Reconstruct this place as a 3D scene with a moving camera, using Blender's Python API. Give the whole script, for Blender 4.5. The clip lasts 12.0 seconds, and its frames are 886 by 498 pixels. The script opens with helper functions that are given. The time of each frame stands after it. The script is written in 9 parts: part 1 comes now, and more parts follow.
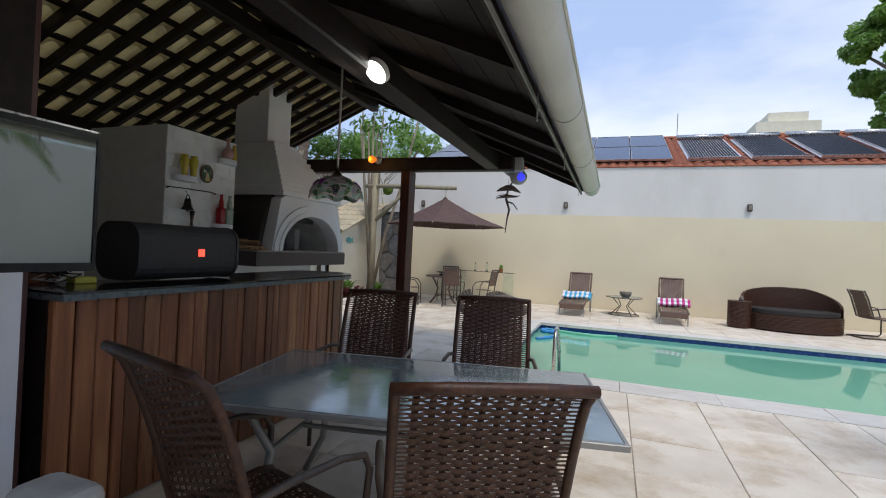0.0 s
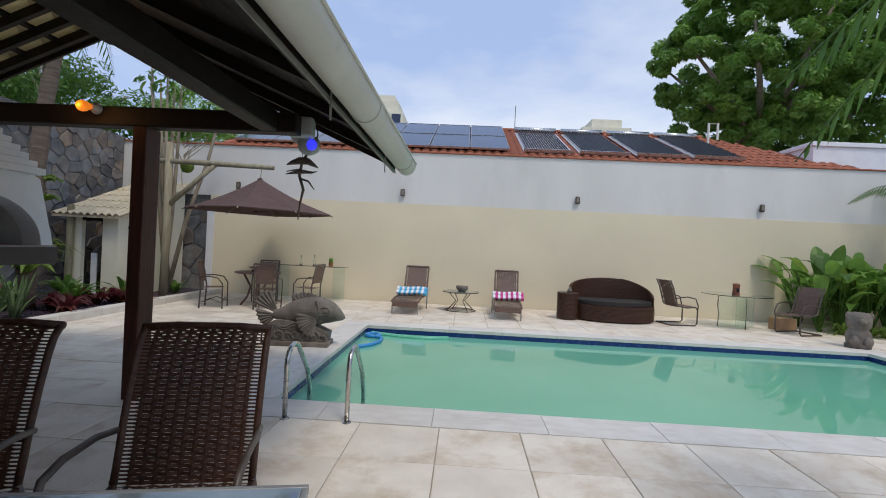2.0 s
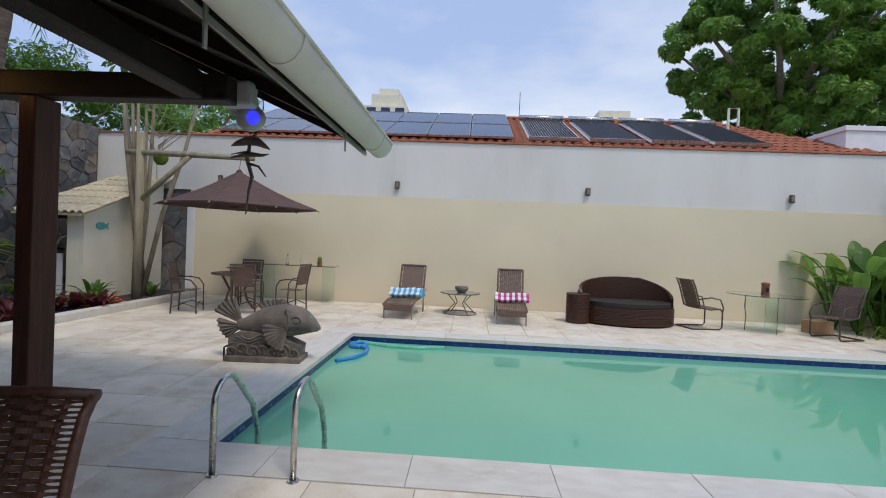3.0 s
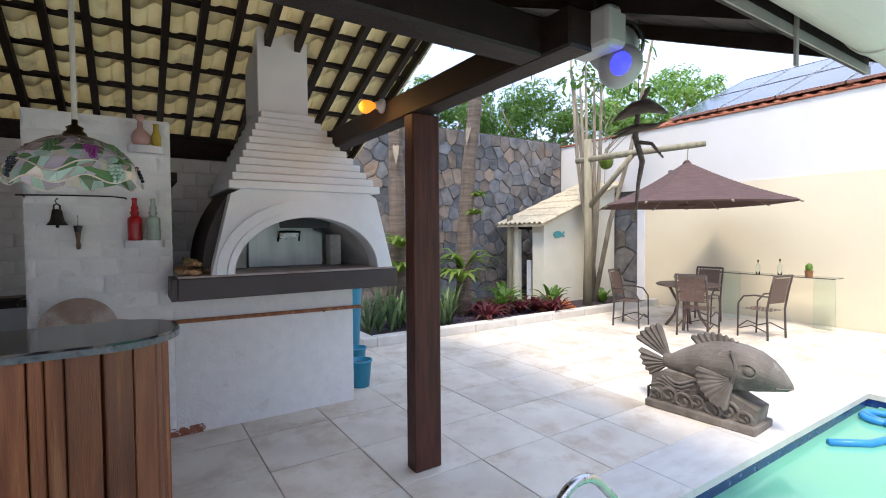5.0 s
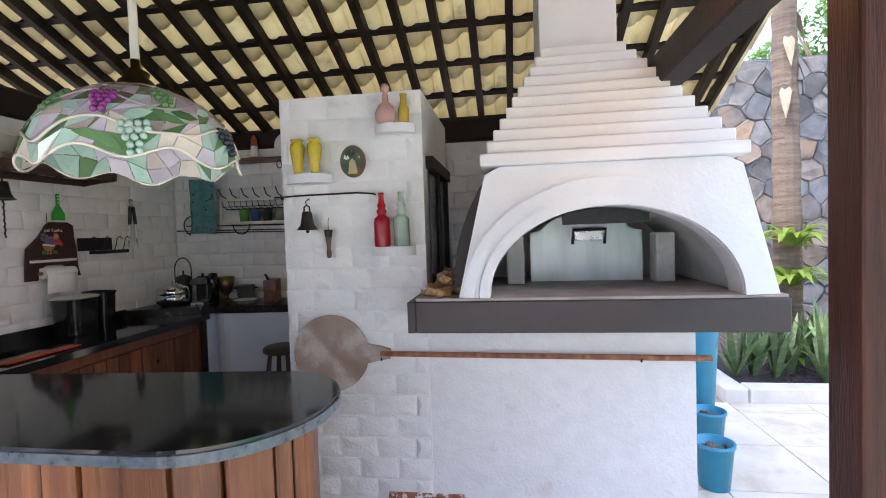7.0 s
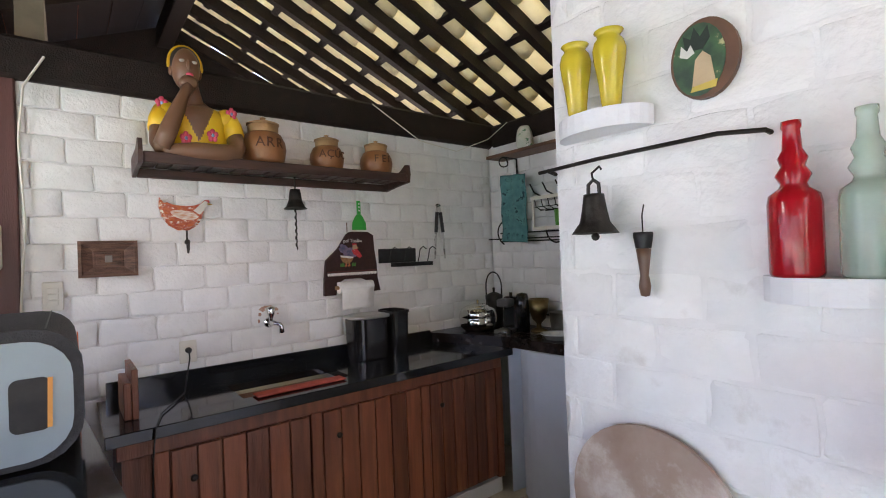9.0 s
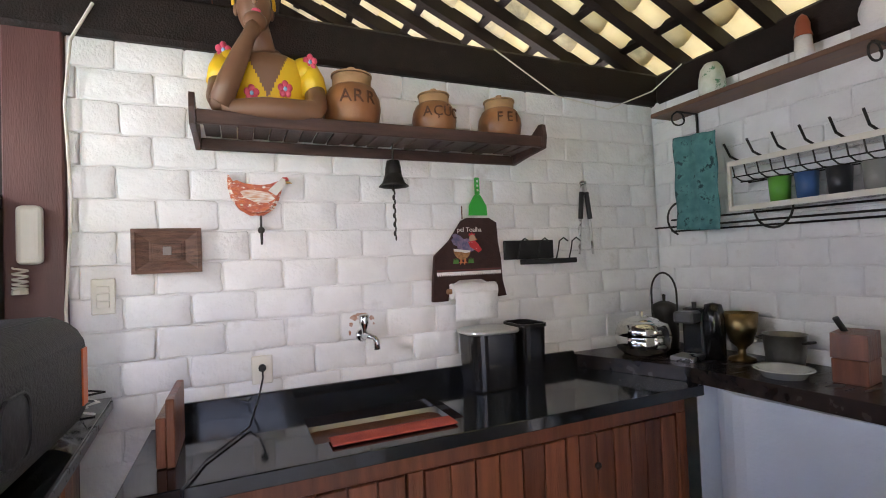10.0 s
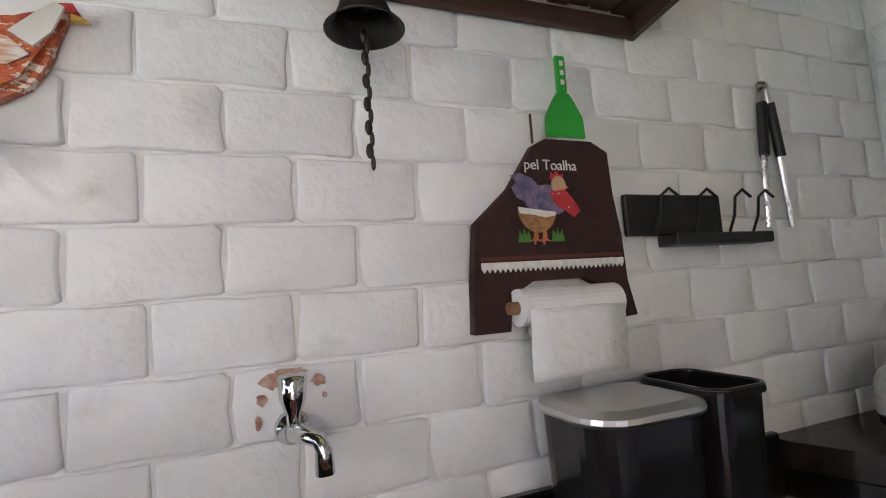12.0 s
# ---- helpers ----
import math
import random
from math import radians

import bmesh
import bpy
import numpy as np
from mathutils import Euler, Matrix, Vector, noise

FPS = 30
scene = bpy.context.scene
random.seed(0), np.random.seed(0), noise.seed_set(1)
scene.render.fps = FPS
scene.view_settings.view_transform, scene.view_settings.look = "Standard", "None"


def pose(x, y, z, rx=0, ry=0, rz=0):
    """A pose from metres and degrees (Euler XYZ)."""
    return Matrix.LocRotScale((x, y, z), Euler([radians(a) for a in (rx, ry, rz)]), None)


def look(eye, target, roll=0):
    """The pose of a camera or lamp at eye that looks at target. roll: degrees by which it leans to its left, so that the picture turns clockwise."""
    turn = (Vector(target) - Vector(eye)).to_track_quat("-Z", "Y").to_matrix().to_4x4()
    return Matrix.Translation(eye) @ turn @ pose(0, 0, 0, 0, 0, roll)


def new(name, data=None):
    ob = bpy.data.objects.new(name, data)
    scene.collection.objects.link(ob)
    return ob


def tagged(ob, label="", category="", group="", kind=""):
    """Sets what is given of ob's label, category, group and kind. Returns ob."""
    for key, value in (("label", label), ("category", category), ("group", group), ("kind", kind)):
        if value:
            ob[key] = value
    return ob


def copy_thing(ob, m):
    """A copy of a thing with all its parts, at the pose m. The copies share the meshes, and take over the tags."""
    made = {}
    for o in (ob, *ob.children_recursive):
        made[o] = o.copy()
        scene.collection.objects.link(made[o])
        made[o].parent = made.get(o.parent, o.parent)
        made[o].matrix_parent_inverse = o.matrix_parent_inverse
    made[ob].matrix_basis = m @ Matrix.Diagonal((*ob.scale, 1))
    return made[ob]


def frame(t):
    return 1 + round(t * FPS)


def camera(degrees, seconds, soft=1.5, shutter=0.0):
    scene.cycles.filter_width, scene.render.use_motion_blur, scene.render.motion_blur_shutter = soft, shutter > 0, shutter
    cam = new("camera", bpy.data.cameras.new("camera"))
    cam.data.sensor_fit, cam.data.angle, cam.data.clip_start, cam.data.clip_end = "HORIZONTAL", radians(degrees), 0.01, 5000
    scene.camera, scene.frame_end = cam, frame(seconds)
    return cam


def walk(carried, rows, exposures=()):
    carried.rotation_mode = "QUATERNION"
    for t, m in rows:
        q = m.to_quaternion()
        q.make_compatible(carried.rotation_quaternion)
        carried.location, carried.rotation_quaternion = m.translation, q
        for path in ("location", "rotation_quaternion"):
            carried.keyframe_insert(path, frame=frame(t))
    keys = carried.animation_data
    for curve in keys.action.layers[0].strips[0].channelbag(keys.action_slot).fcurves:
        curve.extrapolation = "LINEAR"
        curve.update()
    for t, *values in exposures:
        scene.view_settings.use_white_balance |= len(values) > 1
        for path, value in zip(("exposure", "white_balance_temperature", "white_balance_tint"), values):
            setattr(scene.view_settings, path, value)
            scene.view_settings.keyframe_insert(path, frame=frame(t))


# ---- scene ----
cam = camera(86.1, 12.0, 1.0)
PATH = [
    (0, (0.651, 0.693, 1.441), (-0.027, 2.575, 1.445), 2.8),
    (0.5, (0.777, 0.991, 1.456), (0.341, 2.943, 1.459), 3.1),
    (1, (0.733, 1.421, 1.458), (0.479, 3.404, 1.462), 2.9),
    (1.5, (0.823, 1.828, 1.494), (0.671, 3.822, 1.49), 2.9),
    (2, (0.982, 2.24, 1.506), (0.893, 4.238, 1.499), 2.8),
    (2.5, (1.069, 2.714, 1.537), (1.015, 4.713, 1.522), 2.7),
    (2.7, (1.096, 2.937, 1.547), (1.048, 4.936, 1.528), 2.8),
    (4.3, (1.187, 4.27, 1.61), (-0.03, 5.856, 1.541), -0.1),
    (4.5, (1.137, 4.433, 1.653), (-0.242, 5.881, 1.585), 0.6),
    (5, (0.876, 4.765, 1.647), (-0.796, 5.86, 1.58), -0.4),
    (5.5, (0.573, 5.109, 1.645), (-1.267, 5.888, 1.575), -0.7),
    (6, (0.209, 5.321, 1.68), (-1.742, 5.753, 1.593), -0.8),
    (6.3, (-0.079, 5.402, 1.654), (-2.068, 5.597, 1.592), -1.5),
    (6.5, (-0.22, 5.485, 1.662), (-2.217, 5.558, 1.599), -1.6),
    (6.7, (-0.388, 5.542, 1.671), (-2.386, 5.483, 1.602), -1.8),
    (8.3, (-1.85, 5.406, 1.696), (-3.452, 4.21, 1.691), -1.6),
    (8.5, (-1.966, 5.345, 1.656), (-3.485, 4.044, 1.667), -2.1),
    (9, (-2.26, 5.101, 1.685), (-3.504, 3.535, 1.701), -2.2),
    (9.5, (-2.512, 4.776, 1.668), (-3.525, 3.052, 1.699), -2.2),
    (10, (-2.698, 4.368, 1.63), (-3.491, 2.533, 1.683), -2.3),
    (10.5, (-2.781, 3.923, 1.603), (-3.419, 2.028, 1.666), -2.2),
    (11, (-2.914, 3.492, 1.572), (-3.481, 1.575, 1.628), -2.2),
    (11.5, (-3.045, 3.189, 1.502), (-3.583, 1.271, 1.678), -3.2),
    (12, (-3.191, 3.039, 1.52), (-3.908, 1.181, 1.699), -3.9),
]
walk(cam, [(t, look(eye, target, roll)) for t, eye, target, roll in PATH], exposures=[(0.0, 0.6, 6900, 11), (2.7, 0.35, 6850, 11), (4.5, 1.35, 6900, 14), (5.5, 2.05, 6900, 15), (6.5, 2.6, 6900, 17), (8.5, 3.35, 6850, 20), (9.5, 3.65, 6850, 20), (10.0, 3.9, 6800, 20), (12.0, 3.62, 6850, 18)])


# ---- light: a bright, thinly clouded day ----
world = bpy.data.worlds.new("sky")
scene.world = world
world.use_nodes = True
wn = world.node_tree.nodes
wl = world.node_tree.links
sky = wn.new("ShaderNodeTexSky")
sky.sky_type = "NISHITA"
sky.sun_disc = False
sky.sun_elevation = radians(58)
sky.sun_rotation = radians(150)
sky.dust_density = 0.8
sky.air_density = 1.0
wc = wn.new("ShaderNodeTexCoord")
wm = wn.new("ShaderNodeMapping")
wm.inputs["Scale"].default_value = (1.0, 1.0, 2.6)
wnoise = wn.new("ShaderNodeTexNoise")
wnoise.inputs["Scale"].default_value = 1.3
wnoise.inputs["Detail"].default_value = 7
wnoise.inputs["Roughness"].default_value = 0.55
wr = wn.new("ShaderNodeValToRGB")
wr.color_ramp.elements[0].position = 0.47
wr.color_ramp.elements[0].color = (2.7, 3.7, 6.0, 1)
wr.color_ramp.elements[1].position = 0.74
wr.color_ramp.elements[1].color = (6.2, 6.6, 7.2, 1)
wmix = wn.new("ShaderNodeMixRGB")
wmix.inputs[0].default_value = 0.8
wl.new(wc.outputs["Generated"], wm.inputs[0])
wl.new(wm.outputs[0], wnoise.inputs["Vector"])
wl.new(wnoise.outputs["Fac"], wr.inputs[0])
wl.new(wr.outputs[0], wmix.inputs[2])
wl.new(sky.outputs[0], wmix.inputs[1])
wl.new(wmix.outputs[0], wn["Background"].inputs[0])
wn["Background"].inputs[1].default_value = 0.12
sun_data = bpy.data.lights.new("sun", "SUN")
sun_data.energy = 1.15
sun_data.angle = radians(14)
sun_data.color = (1.0, 0.95, 0.87)
sun = new("sun", sun_data)
sun.matrix_world = look((6, -9, 20), (0, 0, 0))


def lamp_point(name, at, watts, colour, radius):
    d = bpy.data.lights.new(name, "POINT")
    d.energy, d.color, d.shadow_soft_size = watts, colour, radius
    o = new(name, d)
    o.location = at
    return o


# ---- materials ----
def mat(name, a, b=None, rough=0.6, metal=0.0, scale=8.0, detail=6.0, bump=0.15, fine=60.0, stretch=(1, 1, 1),
        spots=None, spot_scale=2.0, spot_at=(0.55, 0.7), rnd=0.0, rough_var=0.1, coat=0.0, spec=0.5, bump_dist=0.01):
    """A surface with two colours mingled by broad noise, fine grain in the relief, optional stains, and a tone of its own per piece."""
    m = bpy.data.materials.new(name)
    m.use_nodes = True
    n, l = m.node_tree.nodes, m.node_tree.links
    p = n["Principled BSDF"]
    b = b or tuple(c * 0.8 for c in a)
    tc = n.new("ShaderNodeTexCoord")
    mp = n.new("ShaderNodeMapping")
    mp.inputs["Scale"].default_value = stretch
    l.new(tc.outputs["Object"], mp.inputs[0])
    vec = mp.outputs[0]
    info = n.new("ShaderNodeObjectInfo")
    if rnd:
        add = n.new("ShaderNodeVectorMath")
        add.operation = "ADD"
        mul = n.new("ShaderNodeMath")
        mul.operation = "MULTIPLY"
        mul.inputs[1].default_value = 37.0
        l.new(info.outputs["Random"], mul.inputs[0])
        l.new(mp.outputs[0], add.inputs[0])
        l.new(mul.outputs[0], add.inputs[1])
        vec = add.outputs[0]
    t1 = n.new("ShaderNodeTexNoise")
    t1.inputs["Scale"].default_value = scale
    t1.inputs["Detail"].default_value = detail
    l.new(vec, t1.inputs["Vector"])
    r1 = n.new("ShaderNodeValToRGB")
    r1.color_ramp.elements[0].position, r1.color_ramp.elements[1].position = 0.35, 0.65
    r1.color_ramp.elements[0].color = (*b, 1)
    r1.color_ramp.elements[1].color = (*a, 1)
    l.new(t1.outputs["Fac"], r1.inputs[0])
    col = r1.outputs[0]
    t2 = n.new("ShaderNodeTexNoise")
    t2.inputs["Scale"].default_value = fine
    t2.inputs["Detail"].default_value = 4
    l.new(vec, t2.inputs["Vector"])
    if spots:
        t3 = n.new("ShaderNodeTexNoise")
        t3.inputs["Scale"].default_value = spot_scale
        t3.inputs["Detail"].default_value = 8
        t3.inputs["Roughness"].default_value = 0.65
        l.new(vec, t3.inputs["Vector"])
        r3 = n.new("ShaderNodeValToRGB")
        r3.color_ramp.elements[0].position, r3.color_ramp.elements[1].position = spot_at
        l.new(t3.outputs["Fac"], r3.inputs[0])
        mx = n.new("ShaderNodeMixRGB")
        mx.inputs[2].default_value = (*spots, 1)
        l.new(r3.outputs[0], mx.inputs[0])
        l.new(col, mx.inputs[1])
        col = mx.outputs[0]
    if rnd:
        hsv = n.new("ShaderNodeHueSaturation")
        mr = n.new("ShaderNodeMapRange")
        mr.inputs[3].default_value, mr.inputs[4].default_value = 1 - rnd, 1 + rnd
        l.new(info.outputs["Random"], mr.inputs[0])
        l.new(mr.outputs[0], hsv.inputs["Value"])
        l.new(col, hsv.inputs["Color"])
        col = hsv.outputs[0]
    l.new(col, p.inputs["Base Color"])
    rr = n.new("ShaderNodeMapRange")
    rr.inputs[3].default_value, rr.inputs[4].default_value = max(0.02, rough - rough_var), min(1, rough + rough_var)
    l.new(t1.outputs["Fac"], rr.inputs[0])
    l.new(rr.outputs[0], p.inputs["Roughness"])
    p.inputs["Metallic"].default_value = metal
    p.inputs["Specular IOR Level"].default_value = spec
    if coat:
        p.inputs["Coat Weight"].default_value = coat
        p.inputs["Coat Roughness"].default_value = 0.08
    if bump:
        ad = n.new("ShaderNodeMath")
        ad.operation = "ADD"
        l.new(t1.outputs["Fac"], ad.inputs[0])
        l.new(t2.outputs["Fac"], ad.inputs[1])
        bp = n.new("ShaderNodeBump")
        bp.inputs["Strength"].default_value = bump
        bp.inputs["Distance"].default_value = bump_dist
        l.new(ad.outputs[0], bp.inputs["Height"])
        l.new(bp.outputs[0], p.inputs["Normal"])
    return m


def glass(name, tint, rough=0.0, ior=1.45):
    m = bpy.data.materials.new(name)
    m.use_nodes = True
    p = m.node_tree.nodes["Principled BSDF"]
    p.inputs["Base Color"].default_value = (*tint, 1)
    p.inputs["Transmission Weight"].default_value = 1
    p.inputs["Roughness"].default_value = rough
    p.inputs["IOR"].default_value = ior
    return m


def cloudy(name, tint, share):
    """Old coloured glass: part clear, part scattering in its own colour."""
    m = mat(name, tint, tuple(c * 0.85 for c in tint), 0.12, scale=14, bump=0.05, rough_var=0.05)
    m.node_tree.nodes["Principled BSDF"].inputs["Transmission Weight"].default_value = share
    return m


def glow(name, colour, strength):
    m = bpy.data.materials.new(name)
    m.use_nodes = True
    p = m.node_tree.nodes["Principled BSDF"]
    p.inputs["Base Color"].default_value = (*colour, 1)
    p.inputs["Emission Color"].default_value = (*colour, 1)
    p.inputs["Emission Strength"].default_value = strength
    return m


WHITE = mat("white_paint_on_brick", (0.86, 0.855, 0.84), (0.80, 0.795, 0.78), 0.55, scale=9, bump=0.36, fine=55, spots=(0.60, 0.57, 0.53), spot_scale=4.5, spot_at=(0.60, 0.78), rnd=0.05, bump_dist=0.012)
MORTAR = mat("painted_mortar", (0.85, 0.845, 0.83), (0.79, 0.785, 0.77), 0.8, scale=9, bump=0.4, fine=70)
PLASTER_W = mat("white_masonry_paint", (0.80, 0.81, 0.82), (0.74, 0.75, 0.77), 0.6, scale=3, bump=0.25, fine=45, spots=(0.66, 0.66, 0.65), spot_scale=1.5, spot_at=(0.62, 0.85))
PLASTER_GREY = mat("grey_white_wall_paint", (0.72, 0.70, 0.66), (0.66, 0.64, 0.60), 0.85, scale=0.8, bump=0.15, fine=30, stretch=(1, 1, 0.35), spots=(0.55, 0.53, 0.49), spot_scale=0.7, spot_at=(0.55, 0.9))
PLASTER_CREAM = mat("cream_wall_paint", (0.76, 0.67, 0.48), (0.72, 0.63, 0.45), 0.85, scale=0.7, bump=0.15, fine=30, spots=(0.62, 0.54, 0.40), spot_scale=0.5, spot_at=(0.6, 0.9))
SHED_P = mat("pale_cream_plaster", (0.80, 0.76, 0.62), (0.74, 0.70, 0.55), 0.85, scale=2, bump=0.2, fine=30, spots=(0.5, 0.45, 0.33), spot_scale=1.2, spot_at=(0.62, 0.85))
TILE = mat("pale_stone_paving", (0.77, 0.70, 0.59), (0.67, 0.59, 0.48), 0.62, scale=3.0, bump=0.25, fine=55, spots=(0.50, 0.38, 0.25), spot_scale=2.3, spot_at=(0.49, 0.74), rnd=0.08, rough_var=0.2)
COPING = mat("pale_stone_coping", (0.70, 0.67, 0.61), (0.62, 0.58, 0.52), 0.65, scale=5, bump=0.3, fine=60, spots=(0.46, 0.41, 0.33), spot_scale=2.2, spot_at=(0.58, 0.85), rnd=0.05)
GROUT = mat("paving_joint", (0.46, 0.40, 0.32), (0.34, 0.29, 0.23), 0.9, scale=12)
SOIL = mat("dark_soil", (0.06, 0.045, 0.05), (0.03, 0.022, 0.03), 0.95, scale=20, bump=0.8, fine=90)
DARKWOOD = mat("dark_stained_beam", (0.022, 0.013, 0.010), (0.012, 0.0075, 0.006), 0.55, spec=0.3, scale=5, stretch=(3, 3, 3), bump=0.4, fine=40, spots=(0.065, 0.05, 0.042), spot_scale=5, spot_at=(0.62, 0.85), rnd=0.15)
POSTWOOD = mat("red_brown_stained_post", (0.095, 0.030, 0.019), (0.052, 0.017, 0.012), 0.5, spec=0.3, scale=5, stretch=(7, 7, 0.6), bump=0.3, fine=25, spots=(0.20, 0.10, 0.07), spot_scale=3, spot_at=(0.64, 0.82))
PLANK = mat("varnished_bar_plank", (0.31, 0.115, 0.045), (0.17, 0.058, 0.025), 0.42, scale=2.2, stretch=(9, 9, 0.7), bump=0.35, fine=20, spots=(0.42, 0.22, 0.10), spot_scale=1.1, spot_at=(0.55, 0.75), rnd=0.38)
CABWOOD = mat("red_brown_cupboard_wood", (0.23, 0.075, 0.033), (0.125, 0.038, 0.018), 0.36, scale=2.5, stretch=(9, 9, 0.7), bump=0.25, fine=20, spots=(0.31, 0.125, 0.055), spot_scale=1.0, spot_at=(0.58, 0.75), rnd=0.3)
SHELFWOOD = mat("dark_shelf_wood", (0.085, 0.040, 0.029), (0.042, 0.021, 0.016), 0.45, scale=4, stretch=(1, 6, 6), bump=0.25, fine=30)
GRANITE = mat("black_polished_granite", (0.014, 0.016, 0.018), (0.008, 0.009, 0.010), 0.09, scale=60, bump=0.0, rough_var=0.05, spots=(0.055, 0.06, 0.06), spot_scale=120, spot_at=(0.62, 0.72), spec=0.6)
GRANITE_EDGE = mat("grey_granite_edge", (0.12, 0.15, 0.16), (0.07, 0.09, 0.10), 0.3, scale=40, bump=0.1, spots=(0.2, 0.22, 0.22), spot_scale=90, spot_at=(0.6, 0.7))
SLABDARK = mat("dark_brown_painted_slab", (0.060, 0.045, 0.044), (0.045, 0.033, 0.032), 0.5, scale=3, bump=0.15)
ROOFTILE_IN = mat("cream_translucent_roof_tile", (0.86, 0.79, 0.56), (0.76, 0.68, 0.45), 0.8, scale=6, bump=0.3, fine=40, spots=(0.22, 0.18, 0.10), spot_scale=3, spot_at=(0.56, 0.8))
REDTILE = mat("red_clay_roof_tile", (0.42, 0.135, 0.065), (0.28, 0.085, 0.045), 0.8, scale=4, bump=0.3, fine=30, spots=(0.16, 0.09, 0.06), spot_scale=2, spot_at=(0.58, 0.8))
OLDTILE = mat("weathered_cream_tile", (0.62, 0.54, 0.38), (0.48, 0.40, 0.27), 0.8, scale=6, bump=0.3, fine=30, spots=(0.25, 0.2, 0.13), spot_scale=4, spot_at=(0.6, 0.8))
GUTTER = mat("pale_painted_gutter", (0.56, 0.56, 0.49), (0.48, 0.48, 0.42), 0.45, scale=2, bump=0.1, fine=20, spots=(0.33, 0.31, 0.25), spot_scale=2.5, spot_at=(0.6, 0.85))
BLUETILE = mat("dark_blue_pool_tile", (0.012, 0.045, 0.19), (0.008, 0.028, 0.13), 0.25, scale=15, bump=0.1)
POOLWALL = mat("pale_pool_lining", (0.46, 0.80, 0.66), (0.40, 0.74, 0.60), 0.5, scale=1.0, bump=0.05)
STEEL = mat("brushed_steel", (0.62, 0.61, 0.59), (0.50, 0.49, 0.47), 0.28, metal=1.0, scale=20, bump=0.05)
BLACKMETAL = mat("black_metal", (0.012, 0.012, 0.013), (0.02, 0.02, 0.02), 0.45, metal=0.3, scale=20, bump=0.1)
IRON = mat("dark_bronze_iron", (0.055, 0.05, 0.042), (0.03, 0.028, 0.024), 0.45, metal=0.7, scale=14, bump=0.3, fine=50)
BROWNTUBE = mat("bronze_painted_tube", (0.085, 0.062, 0.048), (0.06, 0.045, 0.036), 0.4, scale=10, bump=0.1)
GREYTUBE = mat("grey_painted_metal", (0.33, 0.33, 0.31), (0.26, 0.26, 0.25), 0.4, metal=0.3, scale=10, bump=0.05)
WICKER = mat("dark_brown_wicker", (0.078, 0.033, 0.019), (0.042, 0.018, 0.011), 0.42, spec=0.35, scale=40, bump=0.25, fine=140, rnd=0.1)
WICKER2 = mat("worn_brown_wicker", (0.17, 0.105, 0.080), (0.115, 0.068, 0.052), 0.5, scale=30, bump=0.3, fine=120, rnd=0.1)
STONE_S = mat("grey_carved_stone", (0.215, 0.185, 0.155), (0.12, 0.10, 0.083), 0.85, scale=6, bump=0.5, fine=60, spots=(0.33, 0.30, 0.26), spot_scale=5, spot_at=(0.58, 0.75))
def rock_mat():
    """Split stones: each takes a blue-grey, grey, brown or ochre tone of its own under the shared mottling."""
    m = mat("split_rubble_stone", (0.205, 0.20, 0.197), (0.115, 0.115, 0.117), 0.8, scale=5, bump=0.8, fine=35, spots=(0.25, 0.19, 0.135), spot_scale=2.6, spot_at=(0.54, 0.72), rnd=0.3)
    n, l = m.node_tree.nodes, m.node_tree.links
    p = n["Principled BSDF"]
    was = p.inputs["Base Color"].links[0].from_socket
    info = n.new("ShaderNodeObjectInfo")
    wrap = n.new("ShaderNodeMath")
    wrap.operation = "MULTIPLY"
    wrap.inputs[1].default_value = 7.31
    frac = n.new("ShaderNodeMath")
    frac.operation = "FRACT"
    ramp = n.new("ShaderNodeValToRGB")
    ramp.color_ramp.interpolation = "CONSTANT"
    e = ramp.color_ramp.elements
    e[0].position, e[0].color = 0.0, (0.84, 0.90, 0.97, 1)
    e[1].position, e[1].color = 0.34, (1.0, 0.98, 0.95, 1)
    for at, c in ((0.60, (1.06, 0.94, 0.84, 1)), (0.74, (0.72, 0.72, 0.75, 1)), (0.91, (1.28, 1.04, 0.84, 1))):
        k = e.new(at)
        k.color = c
    mul = n.new("ShaderNodeMixRGB")
    mul.blend_type = "MULTIPLY"
    mul.inputs[0].default_value = 1.0
    l.new(info.outputs["Random"], wrap.inputs[0])
    l.new(wrap.outputs[0], frac.inputs[0])
    l.new(frac.outputs[0], ramp.inputs[0])
    l.new(was, mul.inputs[1])
    l.new(ramp.outputs[0], mul.inputs[2])
    l.new(mul.outputs[0], p.inputs["Base Color"])
    return m


ROCK = rock_mat()
ROCKJOINT = mat("dark_stone_joint", (0.13, 0.125, 0.12), (0.08, 0.078, 0.075), 0.95, scale=10)
LEAF = mat("green_leaf", (0.13, 0.26, 0.045), (0.07, 0.165, 0.025), 0.42, scale=2.5, bump=0.1, fine=20, spots=(0.24, 0.34, 0.07), spot_scale=1.2, spot_at=(0.55, 0.75))
LEAF_D = mat("deep_green_leaf", (0.27, 0.46, 0.10), (0.15, 0.30, 0.055), 0.34, scale=0.7, bump=0.1, spots=(0.27, 0.42, 0.08), spot_scale=0.9, spot_at=(0.52, 0.72))
LEAF_Y = mat("yellow_green_leaf", (0.22, 0.32, 0.06), (0.13, 0.22, 0.04), 0.45, scale=3, bump=0.1)
LEAF_R = mat("dark_red_leaf", (0.20, 0.035, 0.045), (0.085, 0.025, 0.03), 0.45, scale=4, bump=0.1, spots=(0.09, 0.11, 0.03), spot_scale=3, spot_at=(0.55, 0.7))
